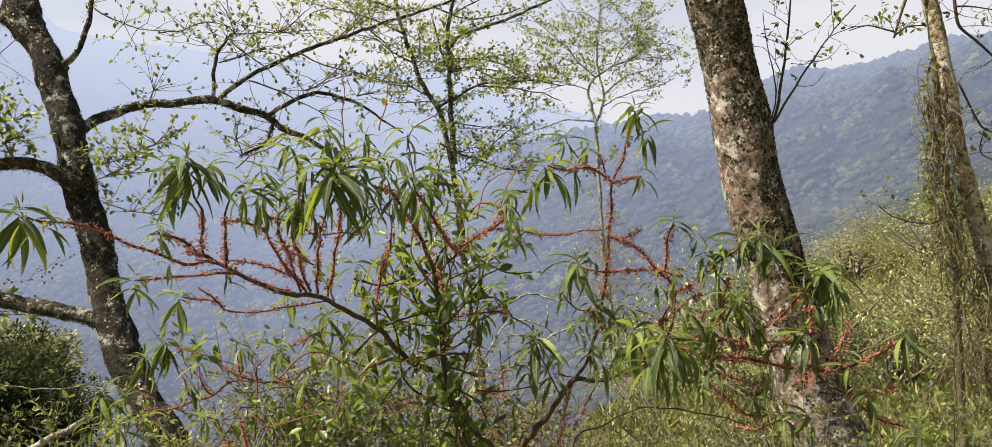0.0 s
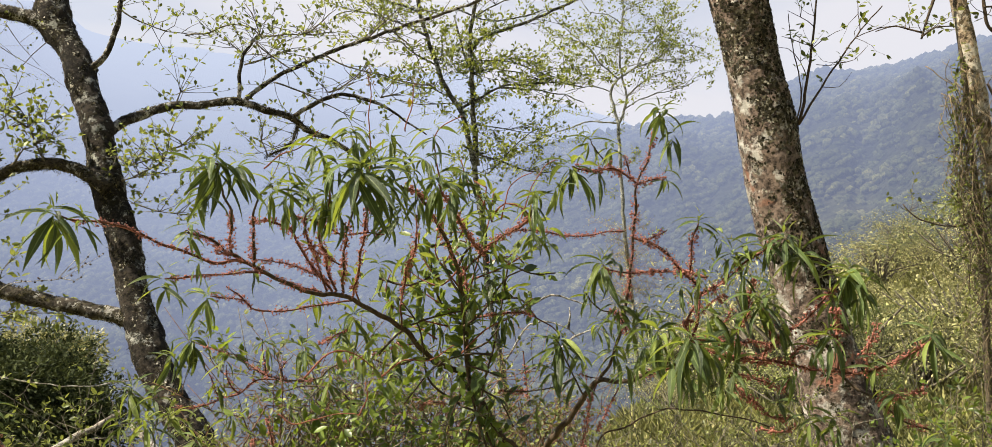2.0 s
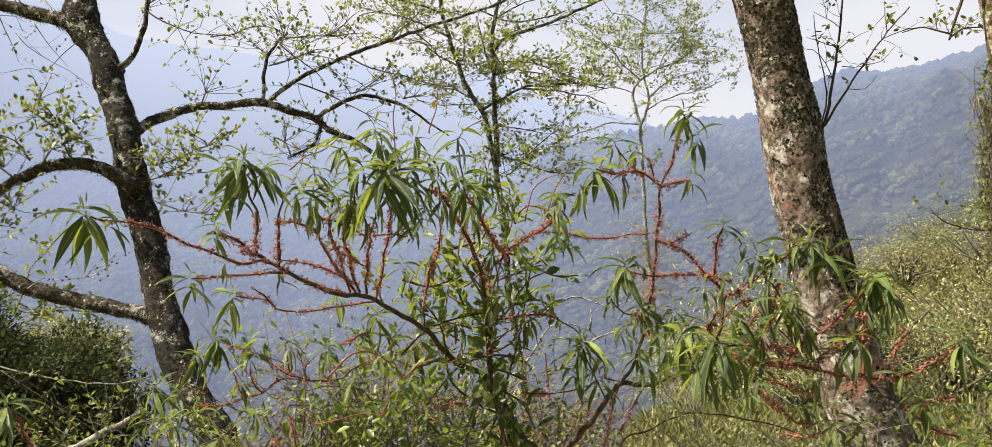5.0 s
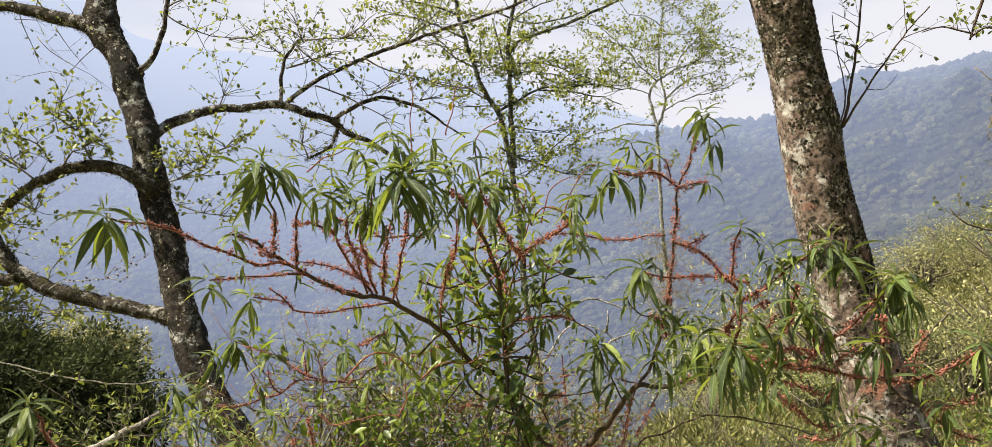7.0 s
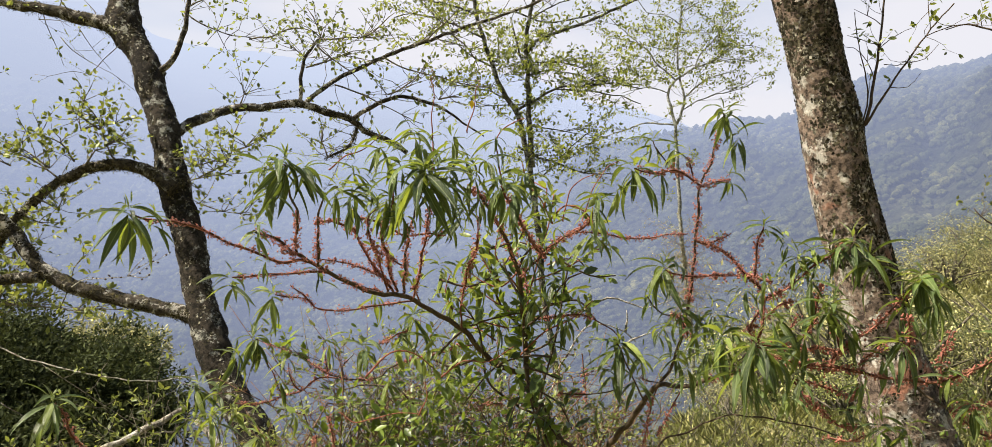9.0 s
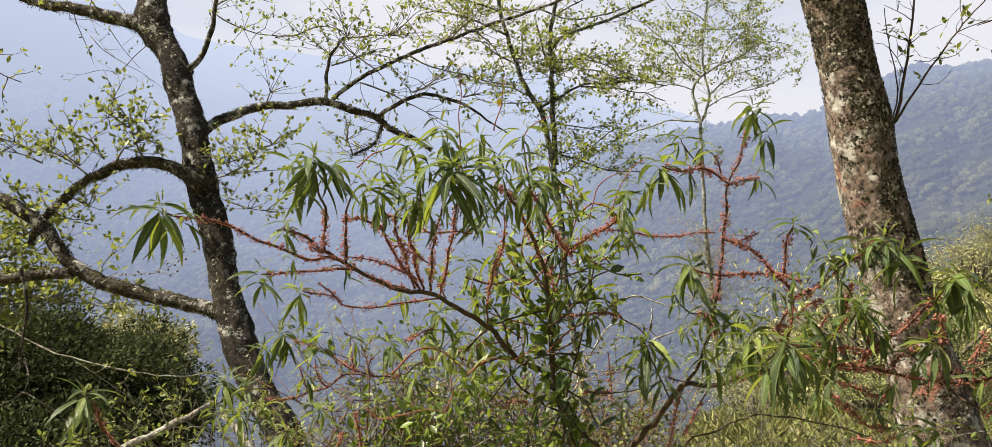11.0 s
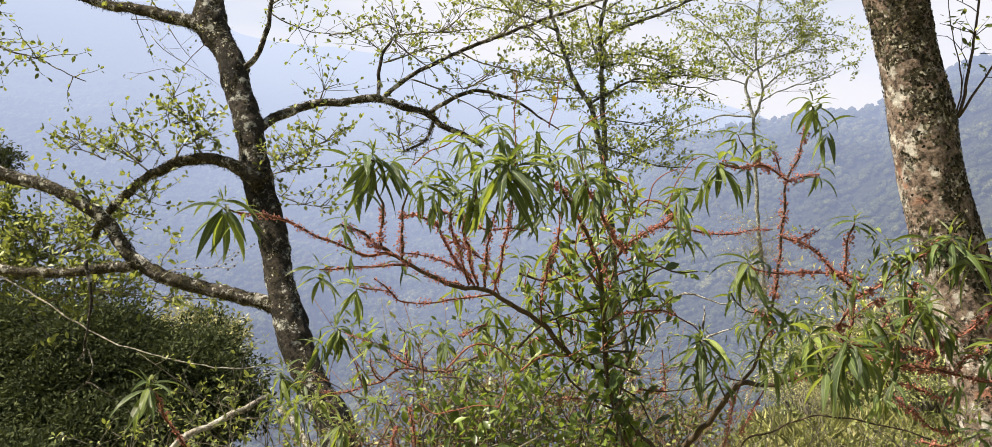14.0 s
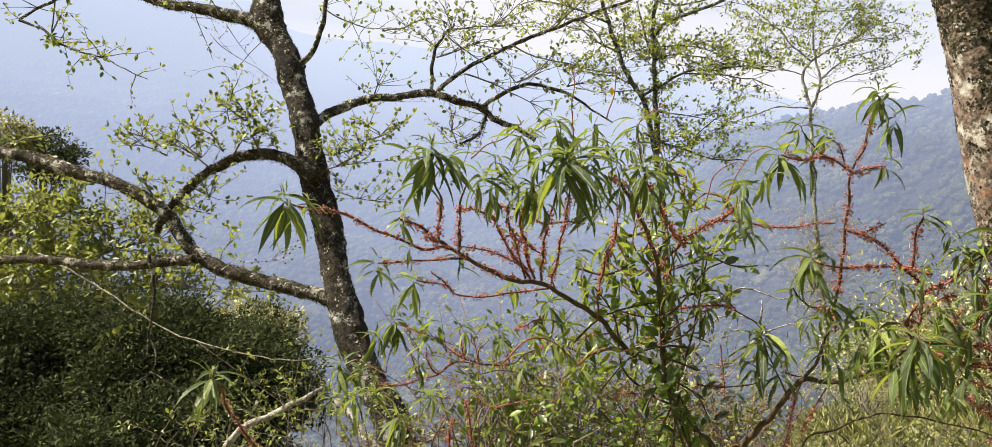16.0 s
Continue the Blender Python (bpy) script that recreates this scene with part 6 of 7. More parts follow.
# leaf tufts at the shoot tips
rosette(shrub, (-0.94, 1.8, 1.628), 13, 0.124, 0.55, 0.35)
rosette(shrub, (-0.895, 1.82, 1.62), 6, 0.077, 0.5, 0.5)
rosette(shrub, (-0.595, 1.72, 1.724), 16, 0.111, 0.72, 0.12)
rosette(shrub, (-0.635, 1.74, 1.72), 7, 0.073, 0.3, 0.35)
rosette(shrub, (-0.555, 1.95, 1.691), 11, 0.091, 0.5, 0.9)
rosette(shrub, (-0.362, 1.9, 1.718), 18, 0.15, 0.68, 0.2)
rosette(shrub, (-0.422, 1.95, 1.737), 9, 0.104, 0.45, 0.5)
rosette(shrub, (-0.324, 1.95, 1.729), 9, 0.124, 0.55, 0.3)
rosette(shrub, (-0.208, 1.93, 1.697), 12, 0.107, 0.55, 0.4)
rosette(shrub, (-0.243, 2.0, 1.755), 8, 0.088, 0.4, 0.6)
rosette(shrub, (-0.188, 2.1, 1.695), 9, 0.105, 0.6, 0.3)
rosette(shrub, (-0.402, 2.0, 1.818), 8, 0.107, 0.3, 0.75)
rosette(shrub, (-0.232, 2.1, 1.821), 7, 0.093, 0.55, 0.45)
rosette(shrub, (-0.468, 2.05, 1.674), 8, 0.102, 0.6, 0.5)
rosette(shrub, (-0.496, 2.0, 1.702), 6, 0.085, 0.4, 0.6)
rosette(shrub, (-0.007, 2.2, 1.674), 10, 0.104, 0.5, 0.4)
rosette(shrub, (-0.104, 2.2, 1.622), 6, 0.087, 0.4, 0.4)
rosette(shrub, (-0.731, 1.95, 1.6), 10, 0.066, 0.4, 0.8)
rosette(shrub, (-0.83, 2.05, 1.487), 9, 0.096, 0.5, 0.6)
rosette(shrub, (-0.83, 2.32, 1.426), 9, 0.11, 0.45, 0.75)
rosette(shrub, (-0.522, 2.65, 1.346), 12, 0.139, 0.65, 0.85)
rosette(shrub, (-0.698, 2.75, 1.236), 9, 0.124, 0.55, 0.85)
rosette(shrub, (-0.51, 2.8, 1.213), 9, 0.127, 0.6, 0.7)
rosette(shrub, (-1.143, 3.0, 1.221), 11, 0.159, 0.6, 0.4)
rosette(shrub, (-1.296, 2.9, 1.076), 11, 0.153, 0.65, 0.4)
rosette(shrub, (-1.222, 2.9, 1.053), 9, 0.128, 0.5, 0.4)
rosette(shrub, (-1.141, 2.85, 1.008), 9, 0.121, 0.5, 0.5)
rosette(shrub, (-1.543, 2.5, 1.094), 13, 0.152, 0.65, 0.3)
rosette(shrub, (-1.005, 2.7, 0.966), 10, 0.13, 0.55, 0.7)
rosette(shrub, (-0.822, 2.8, 1.246), 8, 0.094, 0.4, 0.6)
rosette(shrub, (-0.988, 2.9, 1.188), 6, 0.111, 0.6, 0.6)
rosette(shrub, (-0.438, 2.85, 1.248), 8, 0.138, 0.5, 0.6)
rosette(shrub, (-0.673, 2.1, 1.757), 5, 0.06, 0.3, 0.6)
rosette(shrub, (-0.64, 2.1, 1.502), 4, 0.075, 0.7, 0.6)
rosette(shrub, (-0.624, 2.6, 1.404), 4, 0.095, 0.5, 0.7)
rosette(shrub, (-0.01, 2.4, 1.592), 7, 0.118, 0.95, 0.5)
rosette(shrub, (0.03, 2.4, 1.587), 4, 0.104, 0.95, 0.4)
rosette(shrub, (-0.529, 2.0, 1.688), 6, 0.088, 0.6, 0.3)
rosette(shrub, (-0.48, 2.1, 1.78), 8, 0.09, 0.4, 0.4)
rosette(shrub, (-0.392, 2.1, 1.787), 8, 0.096, 0.4, 0.4)
rosette(shrub, (-0.311, 2.15, 1.77), 8, 0.095, 0.5, 0.4)
rosette(shrub, (-0.278, 2.2, 1.684), 9, 0.101, 0.5, 0.4)
rosette(shrub, (-0.42, 2.1, 1.693), 9, 0.111, 0.6, 0.3)
rosette(shrub, (-0.524, 2.2, 1.651), 8, 0.095, 0.6, 0.4)
rosette(shrub, (-0.581, 2.15, 1.665), 8, 0.092, 0.6, 0.4)
rosette(shrub, (-0.361, 2.3, 1.623), 8, 0.099, 0.6, 0.4)
rosette(shrub, (-0.217, 2.3, 1.641), 8, 0.109, 0.6, 0.3)
rosette(shrub, (-0.155, 2.3, 1.689), 7, 0.099, 0.5, 0.4)
rosette(shrub, (-0.18, 2.5, 1.541), 8, 0.109, 0.6, 0.4)
rosette(shrub, (-0.29, 2.75, 1.494), 8, 0.116, 0.6, 0.5)
rosette(shrub, (-0.112, 2.5, 1.576), 6, 0.098, 0.5, 0.5)
rosette(shrub, (-0.325, 2.4, 1.542), 7, 0.094, 0.6, 0.5)
rosette(shrub, (-0.479, 2.0, 1.791), 7, 0.094, 0.35, 0.8)
rosette(shrub, (-0.534, 2.0, 1.736), 7, 0.08, 0.4, 0.7)
rosette(shrub, (-0.31, 2.1, 1.651), 8, 0.09, 0.5, 0.6)
rosette(shrub, (-0.27, 2.0, 1.724), 8, 0.094, 0.5, 0.6)
rosette(shrub, (-0.17, 2.15, 1.734), 7, 0.095, 0.5, 0.5)
rosette(shrub, (-0.334, 2.1, 1.802), 7, 0.09, 0.4, 0.7)
rosette(shrub, (-0.44, 2.6, 1.498), 7, 0.106, 0.5, 0.8)
rosette(shrub, (-0.425, 2.75, 1.396), 8, 0.12, 0.5, 0.8)
rosette(shrub, (-0.338, 2.75, 1.436), 8, 0.12, 0.5, 0.7)
rosette(shrub, (-0.308, 2.85, 1.32), 8, 0.129, 0.5, 0.7)
rosette(shrub, (-0.549, 2.6, 1.296), 7, 0.11, 0.6, 0.8)
rosette(shrub, (-0.449, 2.8, 1.136), 7, 0.115, 0.6, 0.7)
rosette(shrub, (-0.651, 2.9, 1.113), 7, 0.106, 0.5, 0.7)
rosette(shrub, (-0.749, 2.8, 1.049), 7, 0.102, 0.5, 0.6)
rosette(shrub, (-0.931, 2.8, 1.024), 7, 0.106, 0.5, 0.6)
rosette(shrub, (-1.177, 2.75, 1.008), 8, 0.12, 0.6, 0.5)
rosette(shrub, (-1.282, 2.8, 0.994), 7, 0.123, 0.6, 0.5)
rosette(shrub, (-1.009, 2.9, 1.104), 6, 0.106, 0.6, 0.5)
rosette(shrub, (-1.18, 2.95, 1.176), 7, 0.13, 0.6, 0.4)
rosette(shrub, (-0.11, 2.5, 1.473), 7, 0.101, 0.6, 0.4)
rosette(shrub, (-0.076, 2.6, 1.36), 7, 0.106, 0.6, 0.5)
rosette(shrub, (-0.131, 2.3, 1.657), 6, 0.099, 0.5, 0.5)
rosette(shrub, (-0.162, 2.5, 1.42), 7, 0.109, 0.7, 0.3)
rosette(shrub, (-0.508, 2.8, 1.056), 7, 0.106, 0.5, 0.6)
rosette(shrub, (-0.388, 2.8, 1.02), 7, 0.106, 0.5, 0.5)
rosette(shrub, (-0.738, 2.0, 1.533), 5, 0.057, 0.4, 0.7)
rosette(shrub, (-0.438, 2.05, 1.634), 7, 0.093, 0.7, 0.3)
rosette(shrub, (-0.331, 2.0, 1.675), 8, 0.114, 0.7, 0.3)
rosette(shrub, (-0.565, 1.75, 1.714), 8, 0.086, 0.6, 0.2)
rosette(shrub, (-0.626, 1.75, 1.675), 6, 0.074, 0.8, 0.15)
# yellowed leaf and dry tips on the leaders
yl = new("yellow_leaf", LEAVES[0].copy())
yl.data.materials.clear()
yl.data.materials.append(M_YELLOW)
tagged(yl, "single yellowed leaf")
yl.matrix_local = Matrix.Translation((-0.302, 2.2, 1.911)) @ Matrix.Rotation(-1.2, 4, "X") @ Matrix.Rotation(math.pi / 2, 4, "Z") @ Matrix.Diagonal((0.022, 0.075, 0.022, 1))
place(yl, shrub)
for pts in ([(-0.379, 2.1, 1.925), (-0.382, 2.1, 1.971)], [(-0.289, 2.2, 1.938), (-0.287, 2.2, 1.96)], [(0.002, 2.3, 1.734), (0.014, 2.3, 1.749)]):
    g = Geo()
    fruits(g, smooth_path(with_radius(pts, 0.001, 0.001), 0.002), 0, 1, rng, 0.003, 0.0022, 4)
    place(part("dry_tip", g, M_DRY), shrub)

shrub2 = thing("fruiting_shrub", (-0.121, 3.050, -0.694), "spreading shrub heavy with orange-red fruit and narrow leaves", "shrub", "fruiting shrubs")
stem(shrub2, [(-0.132, 3.05, -0.694), (-0.02, 3.05, 0.2), (0.008, 2.98, 0.744), (0.046, 2.922, 0.895), (0.086, 2.864, 0.964), (0.129, 2.806, 1.034), (0.169, 2.748, 1.112), (0.201, 2.69, 1.157), (0.248, 2.632, 1.161), (0.296, 2.574, 1.187), (0.352, 2.516, 1.216), (0.423, 2.458, 1.258), (0.482, 2.4, 1.291)], 0.017, 0.007, (0.9, 1))
stem(shrub2, [(0.2, 2.72, 1.151), (0.233, 2.695, 1.218), (0.255, 2.67, 1.304), (0.266, 2.645, 1.38), (0.274, 2.62, 1.454), (0.279, 2.595, 1.526), (0.28, 2.57, 1.58), (0.281, 2.545, 1.649), (0.279, 2.52, 1.718), (0.302, 2.495, 1.774), (0.314, 2.47, 1.83), (0.319, 2.445, 1.88), (0.326, 2.42, 1.907)], 0.007, 0.0035, (0.34, 0.93), size=0.0030)
stem(shrub2, [(0.264, 2.4, 1.722), (0.229, 2.38, 1.743), (0.195, 2.36, 1.753), (0.145, 2.34, 1.748), (0.117, 2.32, 1.753), (0.092, 2.3, 1.756)], 0.004, 0.003, (0, 0.9), size=0.0030)
stem(shrub2, [(0.248, 2.4, 1.738), (0.239, 2.4, 1.774), (0.231, 2.4, 1.793)], 0.003, 0.002, (0, 1), size=0.0030)
stem(shrub2, [(0.219, 2.4, 1.751), (0.183, 2.4, 1.78), (0.153, 2.4, 1.816), (0.144, 2.4, 1.835)], 0.003, 0.002, (0, 0.4), size=0.0030)
stem(shrub2, [(0.265, 2.4, 1.717), (0.296, 2.4, 1.727), (0.328, 2.4, 1.737), (0.34, 2.4, 1.738)], 0.003, 0.002, (0, 1), size=0.0030)
stem(shrub2, [(0.257, 2.4, 1.578), (0.296, 2.394, 1.566), (0.327, 2.389, 1.547), (0.358, 2.383, 1.519), (0.389, 2.378, 1.487), (0.413, 2.372, 1.462), (0.42, 2.367, 1.421), (0.413, 2.361, 1.361), (0.405, 2.356, 1.322), (0.431, 2.35, 1.297)], 0.0055, 0.006, (0.02, 0.97), size=0.0030)
stem(shrub2, [(0.288, 2.4, 1.569), (0.321, 2.4, 1.585), (0.345, 2.4, 1.6)], 0.003, 0.002, (0, 1), size=0.0030)
stem(shrub2, [(0.438, 2.35, 1.48), (0.387, 2.37, 1.492), (0.312, 2.39, 1.489), (0.251, 2.41, 1.488), (0.197, 2.43, 1.49), (0.181, 2.45, 1.505)], 0.004, 0.003, (0.02, 0.92), size=0.0030)
stem(shrub2, [(0.389, 2.33, 1.49), (0.391, 2.32, 1.537), (0.394, 2.31, 1.581), (0.404, 2.3, 1.615)], 0.004, 0.003, (0.05, 0.95), size=0.0030)
stem(shrub2, [(0.417, 2.33, 1.434), (0.468, 2.317, 1.467), (0.495, 2.303, 1.493), (0.521, 2.29, 1.525), (0.562, 2.277, 1.553), (0.581, 2.263, 1.569), (0.597, 2.25, 1.578)], 0.0045, 0.003, (0.05, 0.92), size=0.0030)
stem(shrub2, [(0.411, 2.33, 1.388), (0.445, 2.315, 1.42), (0.473, 2.3, 1.436)], 0.0035, 0.0025, (0.1, 1), size=0.0030)
stem(shrub2, [(0.402, 2.3, 1.33), (0.48, 2.3, 1.324), (0.548, 2.3, 1.321), (0.588, 2.3, 1.314), (0.622, 2.3, 1.33)], 0.0045, 0.003, (0.05, 1), size=0.0030)
stem(shrub2, [(0.42, 2.3, 1.307), (0.474, 2.272, 1.294), (0.54, 2.244, 1.289), (0.603, 2.217, 1.282), (0.651, 2.189, 1.274), (0.696, 2.161, 1.275), (0.753, 2.133, 1.276), (0.794, 2.106, 1.303), (0.828, 2.078, 1.332), (0.855, 2.05, 1.369)], 0.006, 0.003, (0.03, 0.97), size=0.0030)
stem(shrub2, [(0.478, 2.32, 1.282), (0.528, 2.31, 1.274), (0.585, 2.3, 1.271)], 0.003, 0.002, (0.05, 1), size=0.0030)
stem(shrub2, [(0.55, 2.28, 1.283), (0.589, 2.264, 1.334), (0.642, 2.248, 1.378), (0.672, 2.232, 1.416), (0.698, 2.216, 1.451), (0.726, 2.2, 1.485)], 0.0045, 0.003, (0.05, 0.95), size=0.0030)
stem(shrub2, [(0.475, 2.3, 1.301), (0.496, 2.275, 1.358), (0.519, 2.25, 1.403)], 0.004, 0.003, (0.1, 1), size=0.0030)
stem(shrub2, [(0.458, 2.32, 1.305), (0.459, 2.3, 1.351), (0.484, 2.28, 1.406)], 0.004, 0.003, (0.1, 1), size=0.0030)
stem(shrub2, [(0.408, 2.35, 1.306), (0.383, 2.343, 1.355), (0.397, 2.337, 1.395), (0.414, 2.33, 1.428)], 0.004, 0.003, (0.1, 1), size=0.0030)
stem(shrub2, [(0.411, 2.35, 1.363), (0.385, 2.34, 1.371), (0.373, 2.33, 1.349)], 0.003, 0.002, (0.1, 1), size=0.0030)
stem(shrub2, [(0.582, 2.28, 1.326), (0.565, 2.265, 1.383), (0.552, 2.25, 1.429)], 0.0035, 0.0025, (0.05, 0.95), size=0.0030)
stem(shrub2, [(0.711, 2.2, 1.273), (0.704, 2.183, 1.33), (0.695, 2.167, 1.39), (0.685, 2.15, 1.423)], 0.0035, 0.0025, (0.3, 1), size=0.0030)
stem(shrub2, [(0.522, 2.3, 1.394), (0.524, 2.275, 1.446), (0.534, 2.25, 1.488)], 0.0035, 0.0025, (0.05, 1), size=0.0030)
stem(shrub2, [(0.621, 2.25, 1.282), (0.623, 2.225, 1.314), (0.661, 2.2, 1.344)], 0.003, 0.002, (0.2, 1), size=0.0030)
stem(shrub2, [(0.748, 2.12, 1.28), (0.742, 2.113, 1.325), (0.752, 2.107, 1.363), (0.758, 2.1, 1.396)], 0.0035, 0.0025, (0.05, 1), size=0.0030)
stem(shrub2, [(0.481, 2.3, 1.247), (0.566, 2.283, 1.228), (0.605, 2.267, 1.211), (0.614, 2.25, 1.25)], 0.003, 0.002, (0.2, 1), size=0.0030)
stem(shrub2, [(0.486, 2.35, 1.238), (0.514, 2.337, 1.197), (0.548, 2.325, 1.167), (0.59, 2.312, 1.132), (0.638, 2.3, 1.135)], 0.0035, 0.0025, (0.2, 1), size=0.0030)
stem(shrub2, [(0.557, 2.3, 1.111), (0.601, 2.275, 1.106), (0.632, 2.25, 1.128)], 0.003, 0.002, (0, 1), size=0.0030)
stem(shrub2, [(0.711, 2.2, 1.267), (0.745, 2.18, 1.235), (0.778, 2.16, 1.211), (0.797, 2.14, 1.196), (0.828, 2.12, 1.171), (0.878, 2.1, 1.156)], 0.0045, 0.003, (0.45, 1), size=0.0030)
stem(shrub2, [(0.777, 2.15, 1.21), (0.817, 2.125, 1.224), (0.865, 2.1, 1.244)], 0.003, 0.002, (0.1, 1), size=0.0030)
stem(shrub2, [(0.193, 2.7, 1.147), (0.175, 2.688, 1.116), (0.164, 2.675, 1.063), (0.154, 2.663, 1.011), (0.145, 2.65, 0.959)], 0.003, 0.0025, (0.2, 1), gap=0.006, size=0.0030)
stem(shrub2, [(0.257, 2.7, 1.134), (0.222, 2.675, 1.074), (0.184, 2.65, 1.015)], 0.003, 0.002, (0.3, 1), size=0.0030)
stem(shrub2, [(-0.094, 2.7, 1.121), (-0.038, 2.7, 1.119), (0.036, 2.7, 1.125), (0.101, 2.7, 1.145)], 0.0035, 0.0025, (0, 0.4), size=0.0030)
stem(shrub2, [(-0.028, 2.9, 1.21), (-0.017, 2.9, 1.129), (-0.013, 2.9, 1.049)], 0.003, 0.002, (0.3, 1), size=0.0030)
stem(shrub2, [(-0.184, 2.6, 1.349), (-0.13, 2.6, 1.353), (-0.058, 2.6, 1.36), (-0.005, 2.6, 1.354), (0.049, 2.6, 1.326), (0.076, 2.6, 1.3)], 0.0035, 0.0025, (0.05, 0.7), size=0.0030)
stem(shrub2, [(0.151, 2.6, 0.866), (0.19, 2.567, 1.018), (0.263, 2.533, 1.059), (0.333, 2.5, 1.107), (0.426, 2.467, 1.117), (0.531, 2.433, 1.107), (0.617, 2.4, 1.089)], 0.004, 0.003, (0, 0))
stem(shrub2, [(0.062, 2.5, 1.295), (0.091, 2.55, 1.237), (0.121, 2.6, 1.168), (0.152, 2.65, 1.105)], 0.003, 0.004, (0, 0))
stem(shrub2, [(0.147, 2.7, 1.169), (0.194, 2.72, 1.157)], 0.003, 0.003, (0, 0.6), size=0.0030)
stem(shrub2, [(0.143, 2.5, 1.425), (0.185, 2.55, 1.378), (0.243, 2.6, 1.357), (0.271, 2.65, 1.298)], 0.003, 0.003, (0.5, 1), size=0.0030)
stem(shrub2, [(0.318, 1.95, 1.375), (0.331, 2.225, 1.294), (0.316, 2.5, 1.211)], 0.004, 0.005, (0, 0))
rosette(shrub2, (0.33, 2.42, 1.91), 12, 0.115, 0.4, 0.35)
rosette(shrub2, (0.092, 2.3, 1.756), 11, 0.136, 0.72, 0.3)
rosette(shrub2, (0.144, 2.4, 1.835), 8, 0.101, 0.4, 0.6)
rosette(shrub2, (0.199, 2.4, 1.822), 6, 0.095, 0.5, 0.5)
rosette(shrub2, (0.34, 2.4, 1.738), 5, 0.087, 0.85, 0.4)
rosette(shrub2, (0.178, 2.42, 1.506), 12, 0.133, 0.5, 0.45)
rosette(shrub2, (0.406, 2.3, 1.622), 7, 0.086, 0.5, 0.4)
rosette(shrub2, (0.6, 2.25, 1.581), 14, 0.136, 0.6, 0.4)
rosette(shrub2, (0.554, 2.25, 1.569), 8, 0.113, 0.6, 0.4)
rosette(shrub2, (0.488, 2.3, 1.542), 9, 0.109, 0.45, 0.5)
rosette(shrub2, (0.499, 2.25, 1.496), 6, 0.107, 0.8, 0.4)
rosette(shrub2, (0.737, 2.2, 1.503), 14, 0.145, 0.65, 0.35)
rosette(shrub2, (0.311, 1.92, 1.376), 17, 0.125, 0.75, 0.12)
rosette(shrub2, (0.356, 1.98, 1.352), 8, 0.118, 0.85, 0.15)
rosette(shrub2, (0.273, 2.1, 1.368), 10, 0.12, 0.6, 0.6)
rosette(shrub2, (0.071, 2.5, 1.296), 13, 0.152, 0.65, 0.25)
rosette(shrub2, (0.529, 2.2, 1.435), 13, 0.145, 0.6, 0.45)
rosette(shrub2, (0.415, 2.2, 1.409), 8, 0.126, 0.6, 0.5)
rosette(shrub2, (0.671, 2.15, 1.363), 9, 0.114, 0.75, 0.6)
rosette(shrub2, (0.605, 2.2, 1.268), 6, 0.082, 0.8, 0.3)
rosette(shrub2, (0.8, 2.1, 1.235), 7, 0.09, 0.7, 0.5)
rosette(shrub2, (0.648, 2.2, 1.153), 8, 0.11, 0.6, 0.5)
rosette(shrub2, (0.7, 2.2, 1.16), 7, 0.095, 0.5, 0.5)
rosette(shrub2, (0.218, 2.4, 1.402), 9, 0.111, 0.55, 0.6)
rosette(shrub2, (0.259, 2.4, 1.354), 9, 0.104, 0.4, 0.7)
rosette(shrub2, (0.311, 2.2, 1.378), 8, 0.101, 0.5, 0.6)
rosette(shrub2, (0.358, 2.3, 1.468), 6, 0.091, 0.5, 0.5)
rosette(shrub2, (0.857, 2.05, 1.373), 11, 0.131, 0.8, 0.3)
rosette(shrub2, (0.146, 2.5, 1.425), 6, 0.087, 0.4, 0.6)
rosette(shrub2, (0.411, 2.3, 1.492), 6, 0.099, 0.5, 0.5)
rosette(shrub2, (0.269, 2.3, 1.304), 9, 0.119, 0.6, 0.5)
rosette(shrub2, (0.223, 2.5, 1.273), 8, 0.112, 0.5, 0.6)
rosette(shrub2, (0.442, 2.2, 1.234), 5, 0.095, 0.8, 0.3)
rosette(shrub2, (0.018, 2.7, 1.091), 5, 0.087, 0.5, 0.5)
rosette(shrub2, (0.138, 2.6, 1.257), 5, 0.113, 0.7, 0.4)
rosette(shrub2, (0.601, 2.3, 1.174), 5, 0.083, 0.7, 0.4)
rosette(shrub2, (0.299, 2.05, 1.313), 8, 0.117, 0.7, 0.4)
rosette(shrub2, (0.463, 2.2, 1.279), 7, 0.104, 0.7, 0.4)
rosette(shrub2, (0.244, 2.4, 1.248), 7, 0.104, 0.6, 0.5)
rosette(shrub2, (0.18, 2.5, 1.341), 7, 0.101, 0.5, 0.6)
rosette(shrub2, (0.299, 2.4, 1.403), 7, 0.097, 0.5, 0.6)
rosette(shrub2, (0.524, 2.3, 1.555), 7, 0.106, 0.5, 0.5)
rosette(shrub2, (0.641, 2.25, 1.543), 8, 0.123, 0.7, 0.4)
rosette(shrub2, (0.695, 2.2, 1.444), 7, 0.11, 0.7, 0.4)
rosette(shrub2, (0.745, 2.15, 1.463), 8, 0.123, 0.7, 0.3)
rosette(shrub2, (0.469, 2.2, 1.367), 7, 0.11, 0.7, 0.4)
rosette(shrub2, (0.569, 2.2, 1.383), 7, 0.104, 0.6, 0.5)
rosette(shrub2, (0.654, 2.2, 1.327), 6, 0.095, 0.6, 0.5)
rosette(shrub2, (0.752, 2.1, 1.302), 6, 0.09, 0.7, 0.4)
rosette(shrub2, (0.048, 2.55, 1.21), 6, 0.13, 0.7, 0.3)
